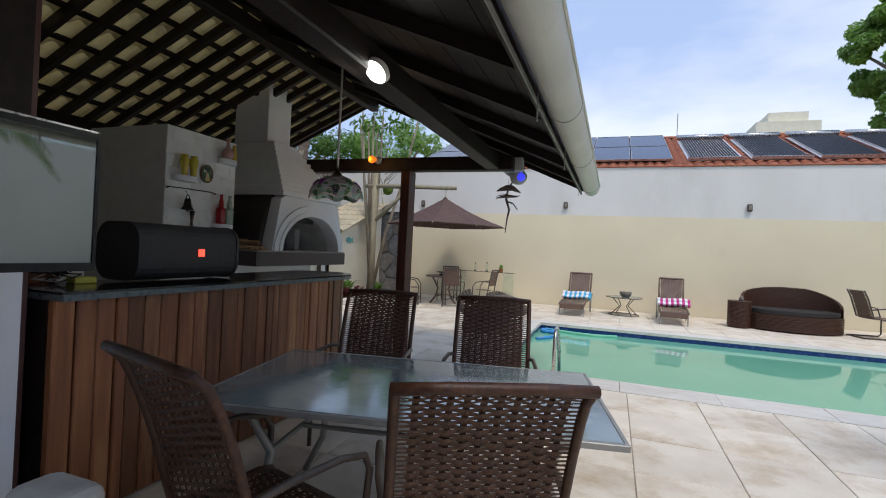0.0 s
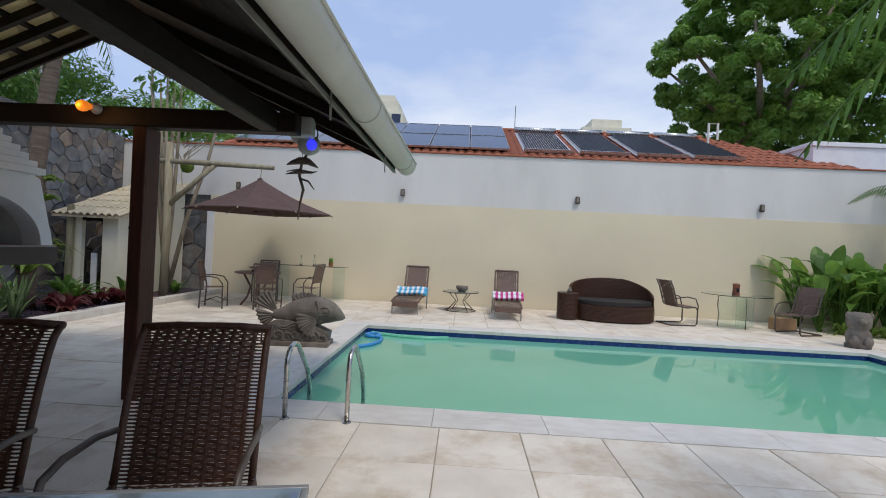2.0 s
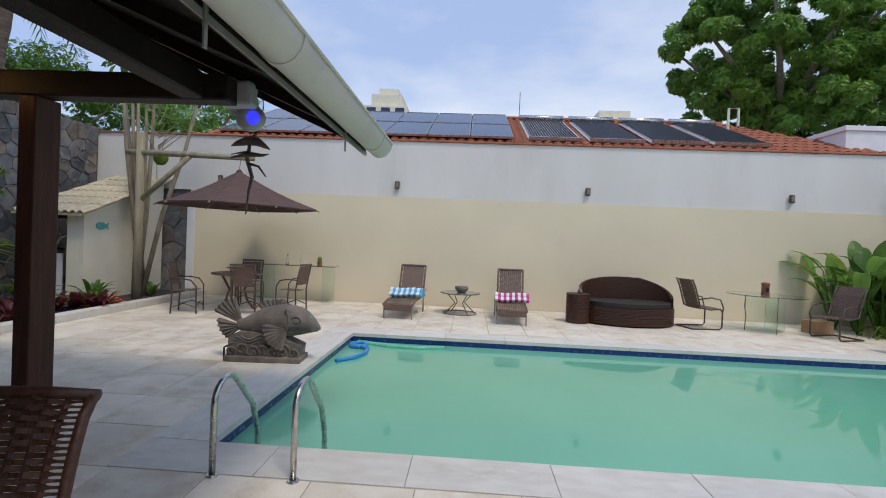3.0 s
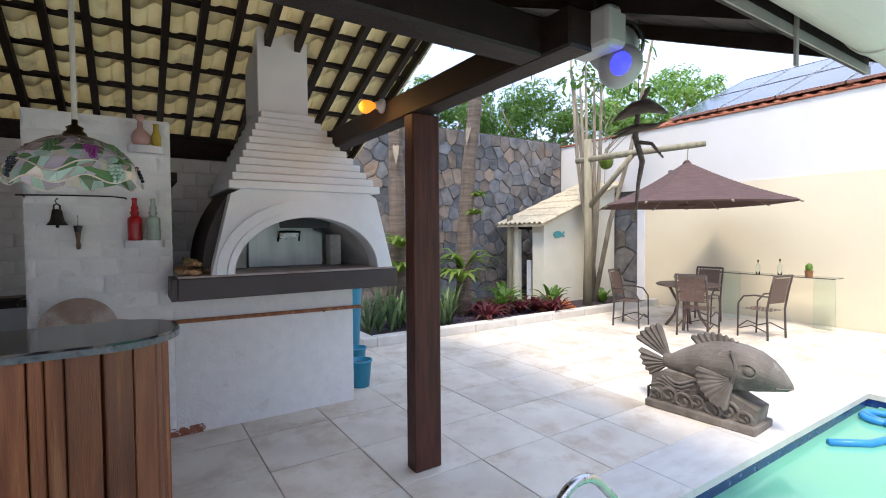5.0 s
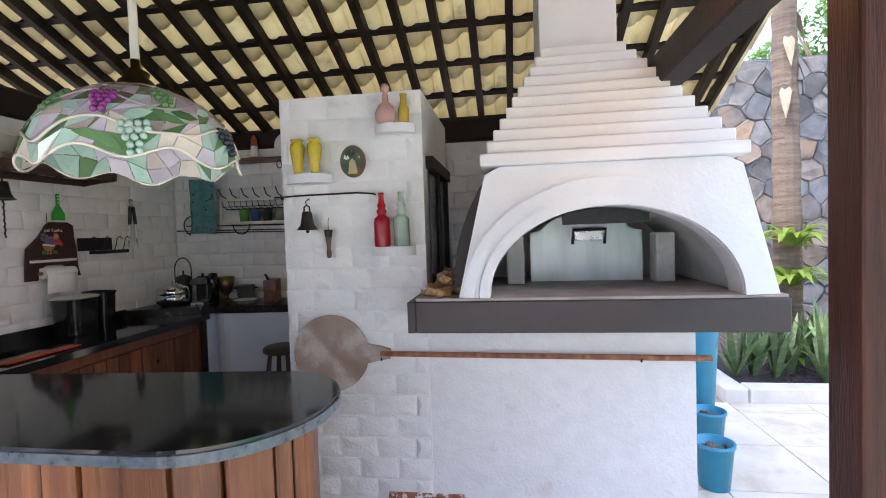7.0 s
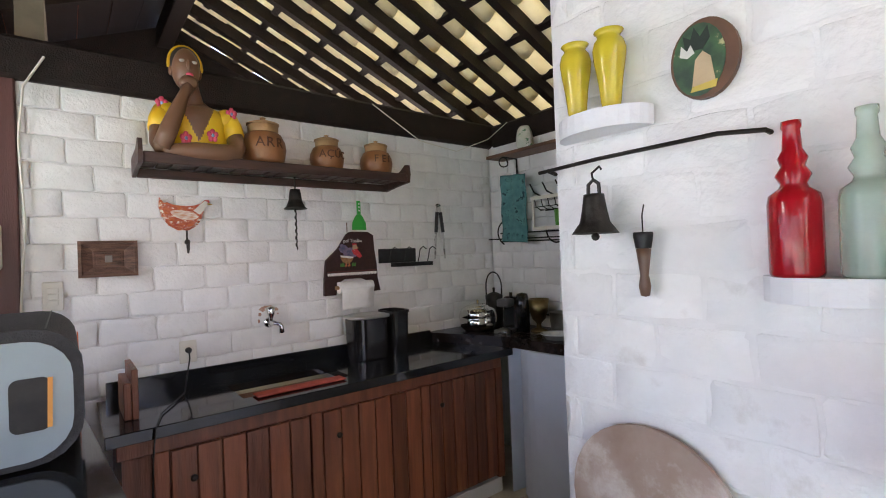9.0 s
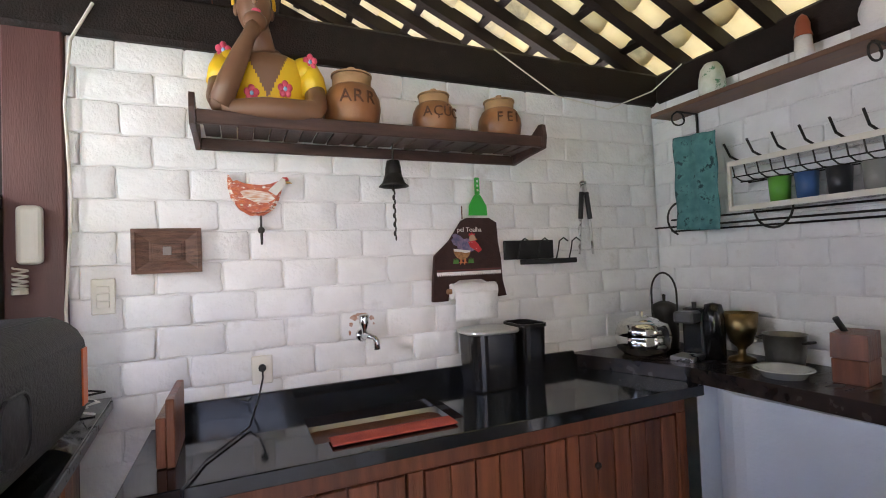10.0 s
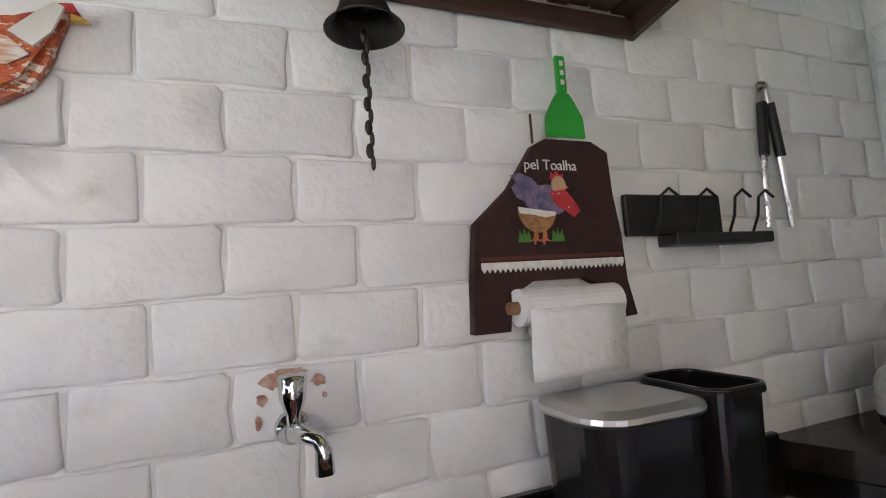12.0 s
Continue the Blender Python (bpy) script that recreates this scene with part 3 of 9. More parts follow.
def sloped(x_hi, x_lo, ya, yb, drop0, drop1, bm=None):
    """A bar lying along the roof slope between two places."""
    bm = bm or bmesh.new()
    vs = []
    for x in (x_hi, x_lo):
        for yy in (ya, yb):
            for d in (drop0, drop1):
                vs.append(bm.verts.new((x, yy, roof_z(x) - d)))
    a = vs
    for f in ((0, 1, 3, 2), (4, 6, 7, 5), (0, 4, 5, 1), (2, 3, 7, 6), (0, 2, 6, 4), (1, 5, 7, 3)):
        bm.faces.new([a[i] for i in f])
    return bm


rafters = thing("roof_rafters", pose(0, 0, 0), "dark stained timber rafters carrying the clay tiles", "rafters", kind="structure")
y = 0.45
while y < 7.35:
    part("rafter", sloped(RIDGE, -5.75, y - 0.028, y + 0.028, -0.035, 0.065), DARKWOOD, rafters)
    y += TW
x = RIDGE - 0.2
while x > -5.8:
    part("batten", sloped(x + 0.022, x - 0.022, 0.4, 7.33, -0.04, -0.012), DARKWOOD, rafters)
    x -= TL
soffit = thing("roof_soffit", pose(0, 0, 0), "dark stained boards under the overhanging roof", "soffit", kind="structure")
x = RIDGE
while x < 0.20:
    part("board", sloped(x + 0.003, min(x + 0.197, 0.24), -2.0, 7.28, -0.045, -0.02), DARKWOOD, soffit)
    x += 0.2
y = 0.3
while y < 7.3:
    part("rafter", sloped(RIDGE, 0.2, y - 0.03, y + 0.03, -0.018, 0.07), DARKWOOD, soffit)
    y += 0.9
bm = sloped(RIDGE, 0.26, -2.0, 7.33, -0.10, -0.05)
solid("roof_top", bm, REDTILE, "red clay tile covering of the terrace roof", "roof", "structure")
solid("ridge_beam", bx((RIDGE - 0.06, 0.4, RZ - 0.2), (RIDGE + 0.06, 7.3, RZ - 0.03), 0.008), DARKWOOD, "dark ridge beam under the roof", "beam", "structure")
solid("beam_terrace", bx((-0.88, -2.0, 2.46), (-0.72, 6.46, 2.64), 0.012), DARKWOOD, "long dark weathered beam along the terrace roof", "beam", "structure")
solid("beam_cross", bx((-4.55, 6.36, 2.455), (-0.55, 6.52, 2.63), 0.012), DARKWOOD, "dark stained cross beam resting on the post", "beam", "structure")
solid("beam_south", bx((-5.4, 1.92, 2.582), (-1.4, 2.14, 2.79), 0.02), DARKWOOD, "dark round-edged beam along the top of the brick wall", "beam", "structure")
solid("beam_west", bx((-5.42, 2.145, 2.582), (-5.18, 6.9, 2.77), 0.02), DARKWOOD, "dark beam along the top of the side wall", "beam", "structure")
solid("beam_oven", bx((-4.8, 5.04, 2.43), (-4.58, 6.95, 2.61), 0.015), DARKWOOD, "dark beam over the brick wall behind the oven", "beam", "structure")
solid("roof_post", bx((-2.025, 6.35, 0), (-1.90, 6.56, 2.455), 0.010, 2), POSTWOOD, "red-brown stained square timber roof post", "post", "structure")
solid("gable_board", sloped(RIDGE, -5.9, 7.33, 7.36, -0.1, 0.05), DARKWOOD, "dark edge board of the roof gable", "board", "structure")
solid("gable_board_terrace", sloped(RIDGE, 0.26, 7.285, 7.31, -0.045, 0.06), DARKWOOD, "dark edge board of the terrace gable", "board", "structure")

gut = thing("roof_gutter", pose(0, 0, 0), "pale painted half-round metal gutter along the eaves", "gutter", kind="structure")
GX, GZ, GR, GD = 0.335, 2.36, 0.10, 0.118
part("channel", pr(arc(GX, GZ, GR, GD, 180, 360, 24) + arc(GX, GZ, GR - 0.005, GD - 0.005, 360, 180, 24), -2.0, 7.185, "y"), GUTTER, gut)
part("end_cap", pr(arc(GX, GZ, GR + 0.002, GD + 0.002, 180, 360, 24), 7.186, 7.20, "y"), GUTTER, gut)
part("rolled_lip", tb([(GX + GR + 0.004, -2.0, GZ + 0.002), (GX + GR + 0.004, 7.2, GZ + 0.002)], 0.009, 8), GUTTER, gut)
for y in (0.6, 2.1, 3.6, 5.1, 6.85):
    part("joint_band", pr(arc(GX, GZ, GR + 0.006, GD + 0.006, 180, 360, 24) + arc(GX, GZ, GR + 0.0005, GD + 0.0005, 360, 180, 24), y, y + 0.05, "y"), GUTTER, gut)
    part("hanger", bx((0.225, y - 0.35, 2.16), (0.2325, y - 0.33, 2.36)), GREYTUBE, gut)
part("fascia", bx((0.202, -2.0, 2.26), (0.218, 7.2, 2.375)), DARKWOOD, gut)
part("fascia_strip", bx((0.2185, -2.0, 2.255), (0.224, 7.2, 2.285)), GREYTUBE, gut, "grey metal drip strip")


# ---- the pizza oven ----
SLAB = (-3.6, -3.12, 4.995, 6.86, 1.152, 1.335)
oven = thing("pizza_oven", pose(0, 0, 0), "white painted masonry pizza oven with stepped hood and arched mouth", "pizza oven")
part("slab", bx((-4.6, 5.037, 1.152), (SLAB[1], SLAB[3], 1.318), 0.006), SLABDARK, oven, "dark brown painted shelf slab")
part("slab_return", bx((-3.5, 4.995, 1.152), (SLAB[1], 5.036, 1.318), 0.004), SLABDARK, oven)
part("slab_top", bx((-4.6, 5.04, 1.319), (-3.125, 6.85, 1.335), 0.003), mat("sooty_concrete", (0.42, 0.36, 0.33), (0.30, 0.25, 0.23), 0.8, scale=8, bump=0.3), oven, "worn concrete shelf top")
CY = 6.045
HX = -3.14
# front panel with the arched opening
bm = bmesh.new()
opening = arc(CY, 1.336, 0.61, 0.455, 0, 180, 24)
outer = [(CY + 0.775, 1.336), (CY + 0.615, 2.01), (CY - 0.615, 2.01), (CY - 0.775, 1.336)]
no = len(opening)


def on_outer(f):
    """A place along the panel's outer edge, from the right foot over the top to the left foot."""
    seg = [(outer[i], outer[i + 1]) for i in range(3)]
    ln = [math.dist(a, b) for a, b in seg]
    s = f * sum(ln)
    for (a, b), L in zip(seg, ln):
        if s <= L + 1e-9:
            return (a[0] + (b[0] - a[0]) * s / L, a[1] + (b[1] - a[1]) * s / L)
        s -= L
    return outer[-1]


fr = [[bm.verts.new((xx, u, v)) for u, v in opening] for xx in (HX, HX - 0.16)]
ou = [[bm.verts.new((xx - (v - 1.336) * 0.03, *on_outer(i / (no - 1)))) for i, (u, v) in enumerate([on_outer(i / (no - 1)) for i in range(no)])] for xx in (HX, HX - 0.16)]
for i in range(no - 1):
    bm.faces.new((fr[0][i], fr[0][i + 1], ou[0][i + 1], ou[0][i]))
    bm.faces.new((fr[1][i], ou[1][i], ou[1][i + 1], fr[1][i + 1]))
    bm.faces.new((fr[0][i], fr[1][i], fr[1][i + 1], fr[0][i + 1]))
    bm.faces.new((ou[0][i], ou[0][i + 1], ou[1][i + 1], ou[1][i]))
for i in (0, no - 1):
    bm.faces.new((fr[0][i], ou[0][i], ou[1][i], fr[1][i]))
part("front", bm, PLASTER_W, oven)
# two painted bands round the arch
for ra, rb, d in ((0.745, 0.668, 0.016), (0.664, 0.612, 0.026)):
    band = arc(CY, 1.336, ra, ra - 0.148, 0, 180, 40) + arc(CY, 1.336, rb, rb - 0.155, 180, 0, 40)
    part("arch_band", pr(band, HX - 0.02, HX + d, "x"), PLASTER_W, oven)
# stepped hood
ns = 11
for k in range(ns):
    f = k / (ns - 1)
    hw = 0.645 - 0.40 * f
    z = 2.012 + 0.068 * k
    xf = HX + 0.02 - 0.46 * f
    cy = CY - 0.05 * f
    part("step", bx((-4.3, cy - hw, z), (xf, cy + hw, z + 0.064), 0.008, 2), PLASTER_W, oven)
chimney = part("chimney", bx((-4.25, 5.755, 2.76), (-3.70, 6.215, 3.70), 0.006), PLASTER_W, oven)
brick_face(chimney, (-3.712, 5.755, 2.78), (0, 1, 0), 0, 0.8, 0.46, 0.1, 0.006, 9, (1, 0, 0))
# dark dome behind the front, chamber and its metal back
bm = bmesh.new()
prism(bm, arc(CY - 0.06, 1.337, 0.76, 0.95, 0, 180, 24) + arc(CY, 1.337, 0.66, 0.52, 180, 0, 24), -4.30, HX - 0.165, "x")
part("dome", bm, mat("dark_brown_render", (0.050, 0.040, 0.034), (0.032, 0.026, 0.022), 0.6, scale=5, bump=0.25), oven, "dark brown rendered oven body")
CHAMBER = mat("sooty_white_brick", (0.66, 0.66, 0.63), (0.48, 0.48, 0.45), 0.8, scale=4, bump=0.3, spots=(0.25, 0.24, 0.22), spot_scale=3, spot_at=(0.6, 0.85))
bm = bmesh.new()
prism(bm, arc(CY, 1.338, 0.655, 0.515, 0, 180, 24) + arc(CY, 1.338, 0.64, 0.50, 180, 0, 24), -4.2, HX - 0.17, "x")
prism(bm, arc(CY, 1.338, 0.655, 0.515, 0, 180, 24), -4.25, -4.201, "x")
part("chamber_lining", bm, CHAMBER, oven, "sooty white chamber lining")
ZINC = mat("dull_zinc_sheet", (0.56, 0.60, 0.57), (0.42, 0.47, 0.45), 0.35, metal=0.5, scale=3, bump=0.1, stretch=(1, 3, 0.6), spots=(0.16, 0.16, 0.15), spot_scale=2.2, spot_at=(0.6, 0.85))
door = part("oven_door", pr([(CY - 0.37, 1.34), (CY + 0.33, 1.34), (CY + 0.33, 1.66)] + arc(CY - 0.02, 1.50, 0.35, 0.29, 35, 145, 12) + [(CY - 0.37, 1.66)], -3.85, -3.835, "x"), ZINC, oven, "dull zinc oven door")
part("door_handle", tb([(-3.835, CY - 0.1, 1.58), (-3.79, CY - 0.1, 1.67), (-3.79, CY + 0.1, 1.67), (-3.835, CY + 0.1, 1.58)], 0.011, 6), IRON, door)
part("handle_plate", bx((-3.834, CY - 0.09, 1.60), (-3.82, CY + 0.09, 1.66), 0.003), STEEL, door)
part("lintel_plate", pr(arc(CY, 1.336, 0.60, 0.447, 68, 112, 10) + [(CY - 0.22, 1.70), (CY + 0.22, 1.70)], HX - 0.155, HX - 0.145, "x"), BLACKMETAL, oven, "sooty black plate under the arch")
for yy in (CY - 0.47, CY + 0.43):
    part("jamb_brick", bx((-3.84, yy - 0.055, 1.338), (-3.70, yy + 0.055, 1.64), 0.01, 2), CHAMBER, oven, "sooty brick jamb")

# boarded gable behind the kitchen wall, under the roof's south edge
solid("wall_gable", pr([(-5.42, 2.0), (-1.0, 2.0), (-1.0, roof_z(-1.0) - 0.01), (RIDGE, RZ - 0.01), (-5.42, roof_z(-5.42) - 0.01)], 0.36, 0.42, "y"), DARKWOOD, "dark boarded gable closing the roof space", "gable", "structure")


# ---- bar ----
bar = thing("bar_counter", pose(0, 0, 0), "bar of upright varnished planks with a black granite top", "bar")
BT = 1.158


def bar_outline(d):
    """The bar top's plan, drawn in by d: a wide rounded corner, and an inner edge that slants."""
    xo, xi, ys, yn, r = -1.72 - d, -2.42 + d, 2.16, 4.97 - d, 0.36 - d * 0.5
    return [(xi + 0.18, ys), (xo, ys)] + arc(xo - r, yn - r, r, r, 0, 90, 12) + arc(xi + 0.3, yn - 0.3, 0.3, 0.3, 90, 180, 10)


part("granite_top", pr(bar_outline(0.004), BT - 0.012, BT), GRANITE, bar)
part("granite_edge", pr(bar_outline(0.0), BT - 0.042, BT - 0.0125), GRANITE_EDGE, bar, "dull grey granite edge")
part("core", pr(bar_outline(0.11), 0.0, BT - 0.043), DARKWOOD, bar)
path = []
o = bar_outline(0.085)
loop = o[1:] + [(-2.165, 2.3)]
for a, b in zip(loop, loop[1:]):
    L = math.dist(a, b)
    n = max(1, round(L / 0.01))
    path += [(a[0] + (b[0] - a[0]) * i / n, a[1] + (b[1] - a[1]) * i / n) for i in range(n)]
acc, start, last = 0.0, path[0], path[0]
w = R.uniform(0.085, 0.12)
for q in path[1:]:
    acc += math.dist(last, q)
    last = q
    if acc >= w:
        mid = ((start[0] + q[0]) / 2, (start[1] + q[1]) / 2)
        ang = math.degrees(math.atan2(q[1] - start[1], q[0] - start[0]))
        d = R.uniform(0.018, 0.032)
        o2 = part("plank", bx((-math.dist(start, q) / 2 + 0.003, -d, 0.015), (math.dist(start, q) / 2 - 0.003, 0.028, BT - 0.044), 0.006), PLANK, bar)
        o2.matrix_basis = pose(mid[0], mid[1], 0, 0, 0, ang)
        start, acc, w = q, 0.0, R.choice((R.uniform(0.05, 0.07), R.uniform(0.09, 0.13), R.uniform(0.09, 0.13)))

# loudspeaker on the bar
spk = thing("loudspeaker", pose(-2.105, 3.06, BT) @ Matrix.Diagonal((1.07, 1.07, 1.07, 1)), "large black portable loudspeaker with orange trim on the bar", "loudspeaker")
SPK_B = mat("black_speaker_cloth", (0.034, 0.034, 0.035), (0.022, 0.022, 0.023), 0.6, scale=60, bump=0.4, fine=200)
SPK_G = mat("grey_speaker_plastic", (0.10, 0.115, 0.125), (0.07, 0.08, 0.09), 0.4, scale=8, bump=0.05)


def rounded(w, h, r, n=5):
    return arc(w / 2 - r, h - r, r, r, 0, 90, n) + arc(-w / 2 + r, h - r, r, r, 90, 180, n) + arc(-w / 2 + r, r, r, r, 180, 270, n) + arc(w / 2 - r, r, r, r, 270, 360, n)


part("body", pr([(u, v + 0.012) for u, v in rounded(0.335, 0.325, 0.10)], -0.36, 0.34, "y"), SPK_B, spk)
part("end_ring", pr([(u, v + 0.006) for u, v in rounded(0.345, 0.337, 0.105)], 0.34, 0.36, "y"), SPK_B, spk)
part("end_panel", pr([(u * 0.9, v * 0.9 + 0.022) for u, v in rounded(0.335, 0.325, 0.105)], 0.36, 0.366, "y"), mat("pale_blue_grey_panel", (0.30, 0.37, 0.39), (0.25, 0.31, 0.33), 0.35, scale=4, bump=0.05), spk, "pale grey end panel")
part("port", pr([(u - 0.067, v + 0.095) for u, v in rounded(0.078, 0.13, 0.018)], 0.3661, 0.370, "y"), BLACKMETAL, spk)
part("port_trim", pr([(-0.108, 0.10), (-0.098, 0.10), (-0.101, 0.222), (-0.111, 0.222)], 0.3702, 0.373, "y"), mat("orange_trim", (0.80, 0.36, 0.08), rough=0.4), spk, "orange trim")
part("south_trim", bx((-0.172, -0.35, 0.10), (-0.1678, -0.31, 0.25), 0.001), mat("orange_trim_end", (0.75, 0.14, 0.03), rough=0.4), spk, "orange trim strip")
part("handle_recess", pr([(u + 0.10, v + 0.10) for u, v in rounded(0.12, 0.12, 0.035)], -0.171, -0.1676, "x"), BLACKMETAL, spk)
part("handle_rim", tb([(-0.171, u + 0.10, v + 0.10) for u, v in rounded(0.13, 0.125, 0.038)], 0.004, 6, True), BLACKMETAL, spk)
part("top_seam", bx((-0.10, -0.33, 0.3368), (-0.096, 0.33, 0.3385)), BLACKMETAL, spk)
part("badge", bx((0.1678, 0.03, 0.15), (0.172, 0.075, 0.195)), glow("red_badge", (1.0, 0.08, 0.05), 1.2), spk, "lit red badge")
part("strap_lug", bx((-0.10, 0.0, 0.322), (-0.06, 0.06, 0.332), 0.003), mat("brass_lug", (0.5, 0.36, 0.1), rough=0.4, metal=0.8), spk)
# cables and small box by the speaker
cab = thing("cable_bundle", pose(-2.15, 2.42, BT), "tangle of white and black cables on the bar end", "cables")
for k in range(5):
    pts = [(R.uniform(-0.12, 0.12), R.uniform(-0.12, 0.14), 0.008 + R.uniform(0, 0.07)) for _ in range(7)]
    pts[0] = (pts[0][0], pts[0][1], 0.006)
    part("cable", tb(pts, 0.004, 6), mat("white_cable", (0.75, 0.74, 0.7), rough=0.4) if k % 2 == 0 else BLACKMETAL, cab)
part("adapter", bx((-0.02, 0.02, 0.0), (0.06, 0.14, 0.035), 0.006), mat("yellow_green_sponge", (0.62, 0.56, 0.10), rough=0.8), cab, "yellow sponge")
tray = thing("wooden_box", pose(-2.46, 2.45, 1.002), "small red-brown wooden box against the bar end", "box")
part("side_board", bx((-0.035, -0.15, 0), (-0.01, 0.15, 0.22), 0.003), CABWOOD, tray)
part("body", bx((-0.009, -0.14, 0), (0.02, 0.14, 0.16), 0.003), CABWOOD, tray)

# ---- kitchen counter with sink and cupboard ----
CT = 1.0
cupboard = thing("kitchen_cupboard", pose(0, 0, 0), "low red-brown plank cupboard under the granite counter", "cupboard")
part("carcass", bx((-4.62, 2.13, 0.1), (-2.42, 2.66, CT - 0.06)), CABWOOD, cupboard)
part("plinth", bx((-4.62, 2.13, 0.0), (-2.42, 2.70, 0.10)), PLASTER_W, cupboard, "white painted plinth")
part("top_rail", bx((-4.64, 2.661, CT - 0.13), (-2.40, 2.715, CT - 0.042), 0.004), CABWOOD, cupboard)
for x in (-4.62, -3.98, -3.27, -2.56):
    part("stile", bx((x - 0.03, 2.661, 0.101), (x + 0.03, 2.708, CT - 0.131), 0.004), CABWOOD, cupboard)
for xa, xb in ((-4.585, -4.015), (-3.945, -3.305), (-3.235, -2.595)):
    dr = part("door", bx((xa, 2.662, 0.12), (xb, 2.686, CT - 0.14)), CABWOOD, cupboard)
    n = 6
    for k in range(n):
        a, b = xa + (xb - xa) * k / n, xa + (xb - xa) * (k + 1) / n
        part("slat", bx((a + 0.003, 2.687, 0.122), (b - 0.003, 2.704, CT - 0.142), 0.003), CABWOOD, dr)
    part("knob", lt([(0, 0), (0.014, 0.002), (0.016, 0.012), (0.008, 0.02), (0, 0.022)], 12), IRON, dr).matrix_basis = pose(xb - 0.09, 2.704, 0.72, -90)

top = thing("kitchen_worktop", pose(0, 0, 0), "black polished granite worktop with inset steel sink", "worktop")
SX0, SX1, SY0, SY1 = -3.52, -2.93, 2.30, 2.62
bm = bmesh.new()
gx, gy = (-5.2, SX0, SX1, -2.36), (2.126, SY0, SY1, 2.76)
gv = {(i, j, k): bm.verts.new((gx[i], gy[j], CT - 0.04 * k)) for i in range(4) for j in range(4) for k in (0, 1)}
for i in range(3):
    for j in range(3):
        if (i, j) != (1, 1):
            for k in (0, 1):
                bm.faces.new((gv[i, j, k], gv[i + 1, j, k], gv[i + 1, j + 1, k], gv[i, j + 1, k]))
for (i, j), (m, n) in [((k, 0), (k + 1, 0)) for k in range(3)] + [((k, 3), (k + 1, 3)) for k in range(3)] + [((0, k), (0, k + 1)) for k in range(3)] + [((3, k), (3, k + 1)) for k in range(3)] + [((1, 1), (2, 1)), ((2, 1), (2, 2)), ((2, 2), (1, 2)), ((1, 2), (1, 1))]:
    bm.faces.new((gv[i, j, 0], gv[m, n, 0], gv[m, n, 1], gv[i, j, 1]))
part("slab", bm, GRANITE, top)
part("front_edge", bx((-4.70, 2.7605, CT - 0.05), (-2.36, 2.775, CT + 0.001), 0.003), GRANITE, top)
part("splashback", bx((-4.47, 2.102, CT - 0.04), (-2.40, 2.1255, CT + 0.085), 0.004), GRANITE, top)


def plan(w, d, r, n=6):
    """A rectangle with rounded corners, seen from above."""
    return arc(w / 2 - r, d / 2 - r, r, r, 0, 90, n) + arc(-w / 2 + r, d / 2 - r, r, r, 90, 180, n) + arc(-w / 2 + r, -d / 2 + r, r, r, 180, 270, n) + arc(w / 2 - r, -d / 2 + r, r, r, 270, 360, n)


def stack(bm, levels, closed=True):
    """A skin over outlines at rising or falling heights: (outline, z), closed at both ends or at the last alone."""
    rings = [[bm.verts.new((u, v, z)) for u, v in o] for o, z in levels]
    n = len(rings[0])
    for a, b in zip(rings, rings[1:]):
        for k in range(n):
            bm.faces.new((a[k], a[(k + 1) % n], b[(k + 1) % n], b[k]))
    if closed:
        bm.faces.new(rings[0][::-1])
    bm.faces.new(rings[-1])
    return bm


SW, SD = SX1 - SX0, SY1 - SY0
sink = part("sink", stack(bmesh.new(), [(plan(SW + 0.05, SD + 0.05, 0.02), -0.0405), (plan(SW - 0.004, SD - 0.004, 0.05), -0.042), (plan(SW - 0.02, SD - 0.02, 0.055), -0.15), (plan(SW - 0.06, SD - 0.06, 0.05), -0.178), (plan(0.1, 0.08, 0.03), -0.184)], False), mat("satin_sink_steel", (0.50, 0.51, 0.52), (0.40, 0.41, 0.42), 0.34, metal=1.0, scale=4, bump=0.03), top, "brushed steel sink bowl", smooth=True)
sink.matrix_basis = pose((SX0 + SX1) / 2, (SY0 + SY1) / 2, CT)
sink.modifiers.new("thickness", "SOLIDIFY").thickness = 0.0015
part("drain", lt([(0, 0.004), (0.03, 0.006), (0.04, 0.0)], 16, (0, 0, -0.183)), IRON, sink)
solid("dish_cloth", bx((-3.46, 2.60, CT + 0.0045), (-2.98, 2.69, CT + 0.012), 0.003), mat("red_cloth", (0.55, 0.10, 0.06), (0.42, 0.07, 0.05), 0.9, scale=20, bump=0.5, fine=120), "narrow folded red cloth along the sink edge", "cloth")

ST_ = 1.072
side = thing("side_counter", pose(0, 0, 0), "dark wooden side counter on a white masonry base", "counter")
part("base", pr([(-5.2, 2.765), (-4.66, 2.765)] + arc(-4.86, 2.97, 0.2, 0.2, -70, 20, 6) + [(-4.80, 4.12), (-5.2, 4.12)], 0.0, CT + 0.001), mat("blue_white_masonry", (0.62, 0.67, 0.75), (0.55, 0.60, 0.68), 0.7, scale=3, bump=0.2), side, "bluish white masonry base")
part("wood_top", pr([(-5.2, 2.103), (-4.46, 2.103), (-4.46, 2.16), (-4.68, 2.70), (-4.70, 3.0), (-4.78, 4.12), (-5.2, 4.12)], CT + 0.002, ST_), mat("near_black_counter_wood", (0.030, 0.020, 0.017), (0.016, 0.012, 0.011), 0.25, scale=4, stretch=(1, 4, 4), bump=0.1), side)

# things on the counters
def on_counter(name, x, y, z, label, cat, rz=0):
    return thing(name, pose(x, y, z, 0, 0, rz), label, cat)


